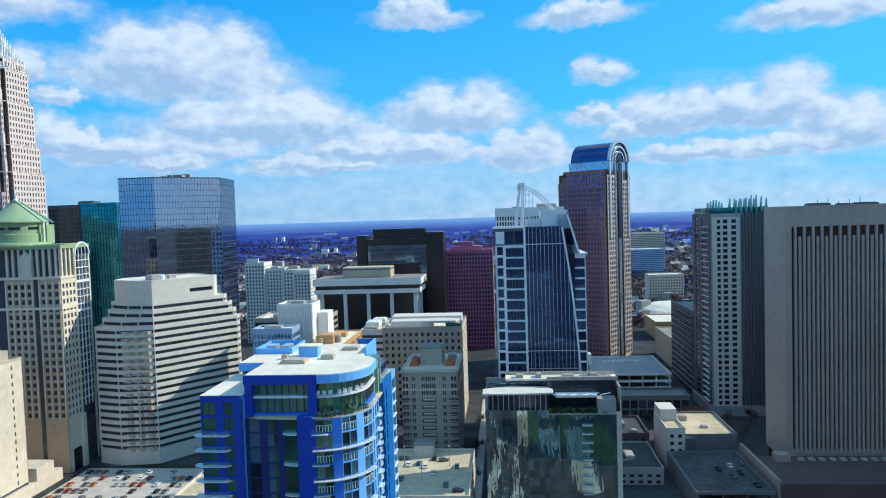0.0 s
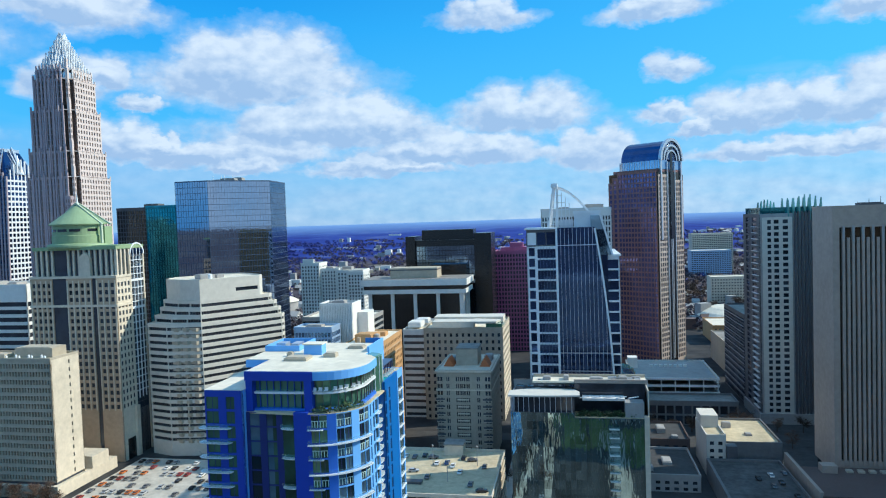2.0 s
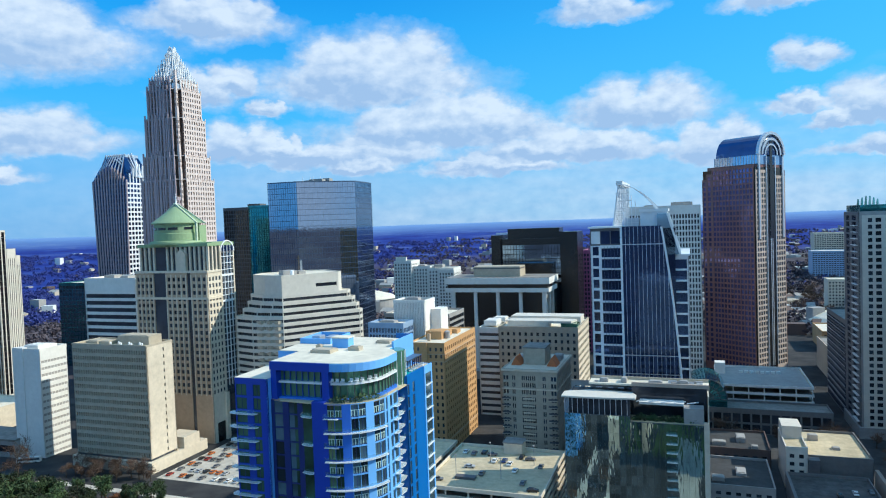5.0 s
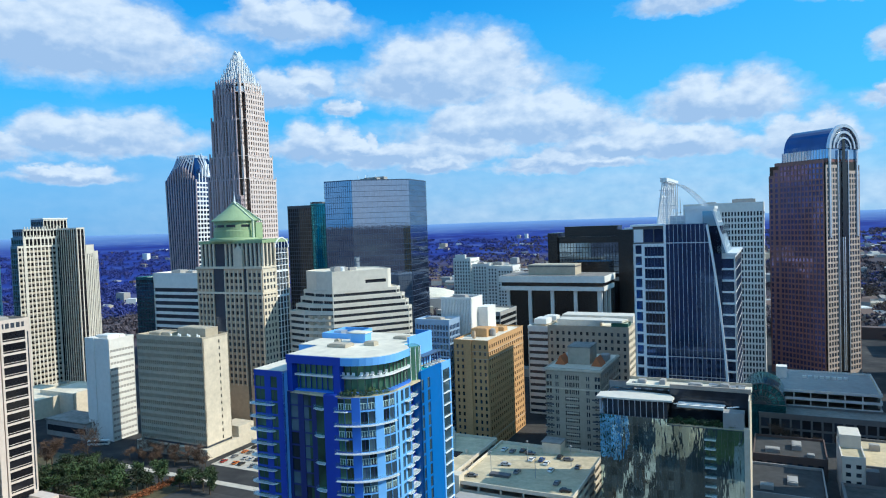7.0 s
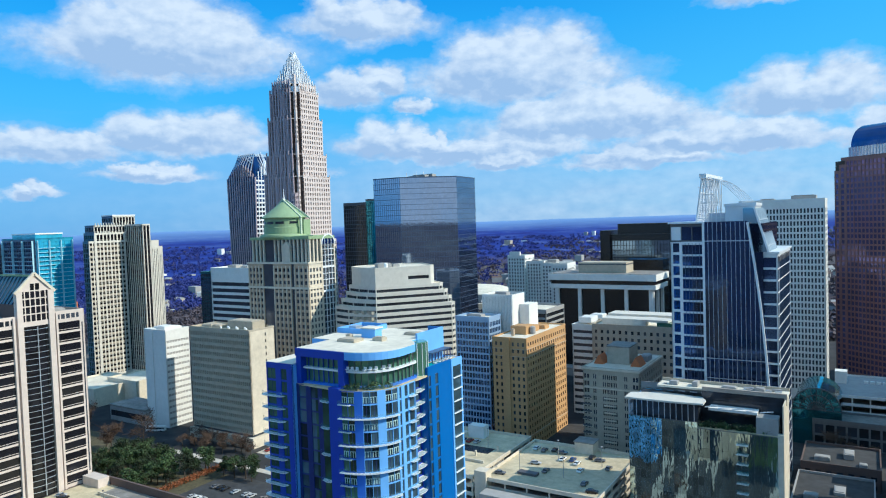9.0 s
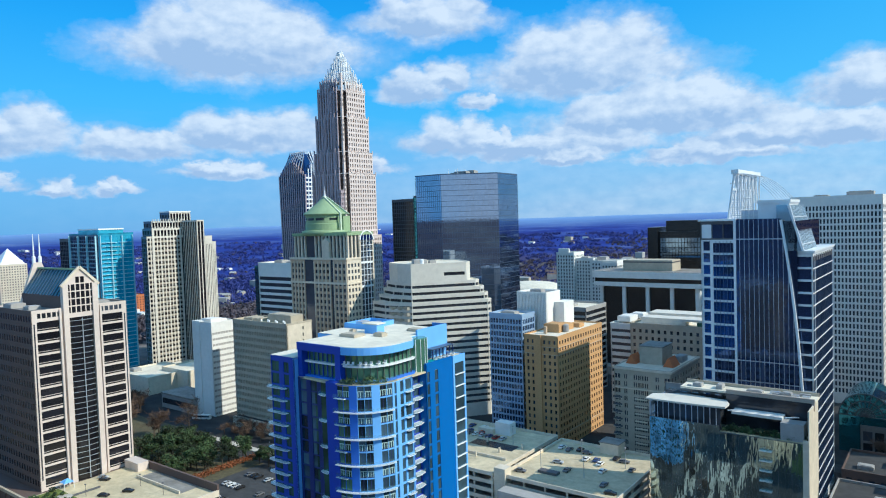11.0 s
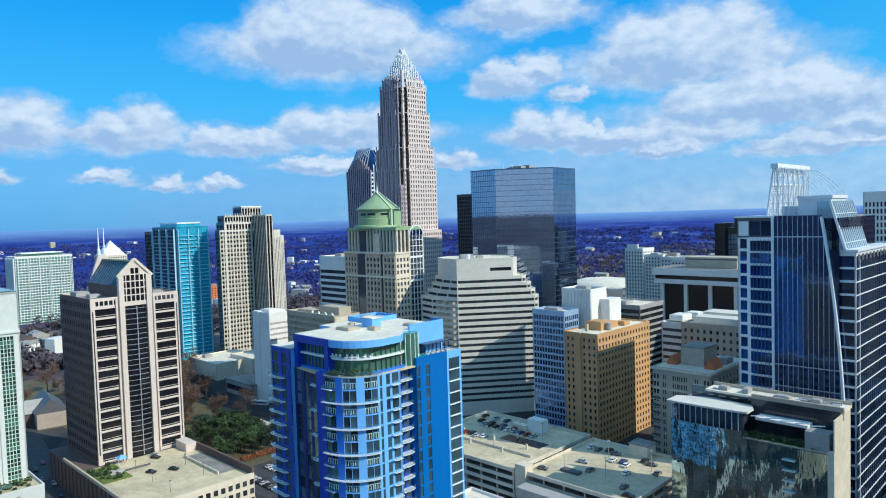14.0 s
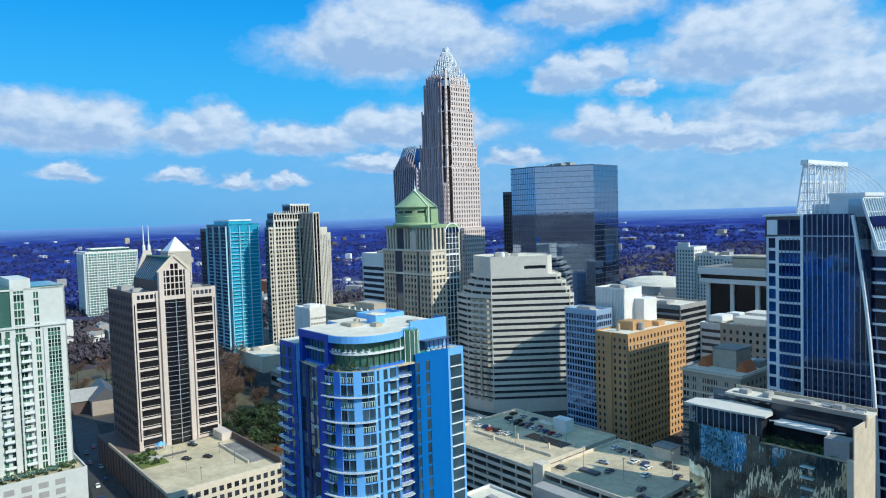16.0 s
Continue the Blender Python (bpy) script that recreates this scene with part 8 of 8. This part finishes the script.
def plant_trees():
    r = random.Random(11)
    for k in range(62):
        x, y = local(-262, 200, r.uniform(14, 66), r.uniform(20, 60))
        tree(x, y, GREEN[k % 3], r.uniform(0.9, 1.35), r.uniform(0, 360), "dense dark evergreen tree in the park", "evergreens in the park")
    for k in range(9):
        x, y = local(-182, 251, r.uniform(0, 24), r.uniform(0, 12))
        tree(x, y, GREEN[k % 3], r.uniform(0.8, 1.1), r.uniform(0, 360), "dense dark evergreen tree in the park", "evergreens in the park")
    for k in range(84):
        x, y = local(-450, 225, r.uniform(2, 190) , r.uniform(2, 95))
        if -320 < x < -262 and y > 284 or x > -262 and y > 270:
            continue
        tree(x, y, BARE[k % 3], r.uniform(1.0, 1.5), r.uniform(0, 360), "bare winter tree with brown twigs", "bare trees by the streets")
    for k in range(36):
        x, y = local(-480, 150, r.uniform(0, 140), r.uniform(0, 80))
        if -385 < x < -325 and 165 < y < 215:
            continue
        tree(x, y, BARE[k % 3], r.uniform(1.0, 1.5), r.uniform(0, 360), "bare winter tree with brown twigs", "bare trees by the streets")
    for k in range(16):
        x, y = local(-236, 272, r.uniform(0, 50), r.uniform(3, 15))
        tree(x, y, BARE[k % 3], r.uniform(0.6, 0.9), r.uniform(0, 360), "bare winter tree with brown twigs", "bare trees by the streets")
    for k in range(12):
        x, y = local(-3, 160, 1.2 + 16 * (k % 2), 30 + k * 20)
        tree(x, y, BARE[k % 3], r.uniform(0.5, 0.8), r.uniform(0, 360), "bare winter tree with brown twigs", "bare trees by the streets")
    for k in range(10):
        x, y = local(82, 376, r.uniform(0, 60), r.uniform(0, 18))
        tree(x, y, BARE[k % 3], r.uniform(0.7, 1.0), r.uniform(0, 360), "bare winter tree with brown twigs", "bare trees by the streets")
    for k in range(30):
        x, y = local(205, 700, r.uniform(0, 90), r.uniform(0, 430))
        if not (200 < x < 300 and 700 < y < 820 or 255 < x < 315 and 870 < y < 915):
            tree(x, y, BARE[k % 3], r.uniform(1.1, 1.7), r.uniform(0, 360), "bare winter tree with brown twigs", "bare trees by the streets")
    for k in range(8):
        x, y = local(136, 350, 4 + (k % 4) * 13, 6 + (k // 4) * 26)
        tree(x, y, BARE[k % 3], r.uniform(0.6, 0.9), r.uniform(0, 360), "bare winter tree with brown twigs", "bare trees by the streets")
    hedge = ([], [])
    for k in range(60):
        x, y = local(-196, 222, 1.6 * (k % 3), k * 0.75)
        leaf_cloud(hedge, (x + 3, y, 1.0), 1.7, 30, 0.4, r, 0.7)
    tagged(new("hedge", mesh_of("hedge", hedge, M["hedge"])), "clipped russet hedge bordering the parking lot", "hedge")


plant_trees()


# ---- far town ----
def far_town():
    """Low houses and woods beyond the towers, too many to count."""
    r = random.Random(21)
    tints = ["white", "beige", "grey", "umber", "grey"]
    geos = {t: ([], []) for t in tints}
    names = dict(white="white", beige="beige", grey="grey", umber="brown")
    woods, needles = ([], []), ([], [])
    eye = Vector((40, 0))
    for _ in range(5600):
        a, d = radians(r.uniform(-38, 88)), 620 + 2500 * r.random() ** 1.25
        x, y = eye.x - d * math.sin(a), eye.y + d * math.cos(a)
        if y < 150 or (-620 < x < 330 and y < 720 and not (x < -560 or (x < -330 and y < 330))):
            continue
        clump = noise.noise(Vector((x, y, 3)) / 260)
        if clump > (0.02 if x > -450 else 0.12) and r.random() < (0.6 if x > -450 or d < 1050 else 0.24):
            w, dd, h = r.uniform(8, 26), r.uniform(8, 20), r.uniform(4, 9) if r.random() < 0.86 else r.uniform(10, 22)
            z0 = 110 * min(1, max(0, (math.hypot(x, y - 300) - 1500) / 3000)) ** 1.25
            t = ang_dir(G + r.choice((0, 0, 30)))
            n = Vector((-t.y, t.x))
            o = Vector((x, y))
            plan = [tuple(o + t * p + n * q) for p, q in ((0, 0), (w, 0), (w, dd), (0, dd))]
            c = o + t * w / 2 + n * dd / 2
            tint = r.choice(tints)
            prism(geos[tint], plan, z0 - 3, z0 + h)
            if h < 9 and r.random() < 0.6:
                ridge = [tuple(o + t * p + n * dd / 2) for p in (0, w, w, 0)]
                prism(geos["grey" if tint != "grey" else "umber"], plan, z0 + h, z0 + h + dd * 0.25, ridge)
        else:
            z0 = 110 * min(1, max(0, (math.hypot(x, y - 300) - 1500) / 3000)) ** 1.25
            for _k in range(5):
                px, py = x + r.uniform(-25, 25), y + r.uniform(-25, 25)
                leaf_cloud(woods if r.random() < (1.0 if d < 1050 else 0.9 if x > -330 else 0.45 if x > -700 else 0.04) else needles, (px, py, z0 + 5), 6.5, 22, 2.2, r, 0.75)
    # pale sheds and tanks far out
    for _ in range(70):
        a, d = radians(r.uniform(-38, 88)), r.uniform(1900, 3900)
        x, y = eye.x - d * math.sin(a), eye.y + d * math.cos(a)
        z0 = 110 * min(1, max(0, (math.hypot(x, y - 300) - 1500) / 3000)) ** 1.25
        w, dd, h = r.uniform(14, 60), r.uniform(10, 24), r.uniform(3, 7)
        prism(geos["white"], [(x, y), (x + w, y), (x + w, y + dd), (x, y + dd)], z0 - 6, z0 + h)
    for t, g in geos.items():
        tagged(new("distant_houses", mesh_of("distant_houses", g, M[t])), f"far low {names[t]} houses and sheds among trees", "houses", kind="stuff")
    tagged(new("distant_woods", mesh_of("distant_woods", woods, M["farwood"])), "far bare winter woods between houses", "woods", kind="stuff")
    tagged(new("distant_pines", mesh_of("distant_pines", needles, M["hazepine"])), "far dark pines between houses", "woods", kind="stuff")


far_town()
low_block("orange_building", -845, 590, 40, 30, 26, "orange", "roofgrey", "orange brick building far behind towers")
low_block("far_tower", -1110, 554, 40, 40, 70, "cream", "roof", "cream tower under a glass pyramid", floor=4)
pyramid = thing("glass_pyramid", -1110, 554, 70.2, G, "pale glass pyramid roof on a tower", "roof")
part("pyramid", prism(([], []), rect(37, 37, 1.5, 1.5), 0, 25, rect(0.4, 0.4, 19.8, 19.8)), M["steel"], pyramid)
low_block("teal_midrise", -470, 520, 60, 30, 76, "gl_teal", "roof", "teal glass office building behind towers", pane=0.85, sill=0.2)
low_block("cream_hotel", 262, 880, 44, 26, 38, "cream", "roof", "cream hotel with rows of small windows", bay=3.2)
low_block("blue_hospital", 345, 1300, 70, 40, 48, "bluefin", "roof", "blue and white hospital block far off", bay=4, pane=0.7)
low_block("blue_hospital", 370, 1390, 76, 40, 76, "cream", "roof", "cream hospital tower far off", bay=4, pane=0.7)
low_block("brick_row", 196, 640, 40, 50, 16, "brown", "roof", "brown brick building with pale roof")
low_block("brick_row", 172, 520, 30, 60, 22, "beige", "roofgrey", "beige building with dark roof beside the street")


# ---- unseen blocks behind and beside the camera, added for shade and reflections ----
# out of view: stand-ins that block sun and skylight on the low buildings
block("unseen_tower", 232, 446, G, 46, 40, 117, "grey", "gl_dark", label="plain grey office tower behind the ribbed tower", bay=4, pane=0.5, floor=3.8, sill=0.45, depth=0.3)
block("unseen_tower", 236, 258, G, 50, 66, 112, "grey", "gl_dark", label="plain grey office tower beside the plaza", bay=4, pane=0.5, floor=3.8, sill=0.45, depth=0.3)
block("unseen_tower", 168, 128, G, 60, 85, 116, "brown", "gl_dark", label="plain brown office tower beside the low garage", bay=4, pane=0.5, floor=3.8, sill=0.45, depth=0.3)
block("unseen_tower", 360, 478, G, 50, 65, 235, "grey", "gl_dark", label="plain tall grey office tower at the edge of downtown", bay=4, pane=0.5, floor=3.8, sill=0.45, depth=0.3)
block("unseen_tower", 304, 330, G, 60, 120, 128, "grey", "gl_dark", label="plain grey office tower beyond the plaza", bay=4, pane=0.5, floor=3.8, sill=0.45, depth=0.3)
# unseen blocks and ground patches, added only to be mirrored in the glass
for x_, y_, w_, d_, h_, wall_, lab_ in ((-20, -90, 60, 40, 60, "cream", "plain cream office building behind the park"), (60, -110, 50, 40, 48, "white", "plain white apartment house behind the park"),
                                        (-110, -60, 60, 40, 55, "brown", "plain brick office building behind the park"), (140, -70, 60, 50, 66, "ivory", "plain ivory office building behind the park")):
    block("unseen_tower", x_, y_, G, w_, d_, h_, wall_, "gl_dark", label=lab_, bay=4, pane=0.5, floor=3.8, sill=0.45, depth=0.3)
strip("parking_lot", grid_poly(16, 60, 64, 160), 0.12, "asphalt", "asphalt lot before the glass midrise", "parking lot")
strip("lawn", grid_poly(26, 90, 16, 70), 0.14, "lawn2", "olive park lawn before the glass midrise", "lawn")
strip("lawn", grid_poly(52, 120, 14, 60), 0.14, "lawn2", "olive park lawn before the glass midrise", "lawn")
low_block("unseen_hall", 44, 70, 10, 40, 22, "white", "roof", "plain white hall before the glass midrise")
low_block("unseen_hall", 14, 120, 9, 40, 16, "cream", "roof", "plain cream hall before the glass midrise")
strip("pavement", grid_poly(42, 130, 9, 90), 0.2, "paving", "pale paved path across the lawn", "pavement")
for (ob_, mat_), geo_ in MULLIONS.items():
    part("window_bar", geo_, M[mat_], ob_, kind="stuff")
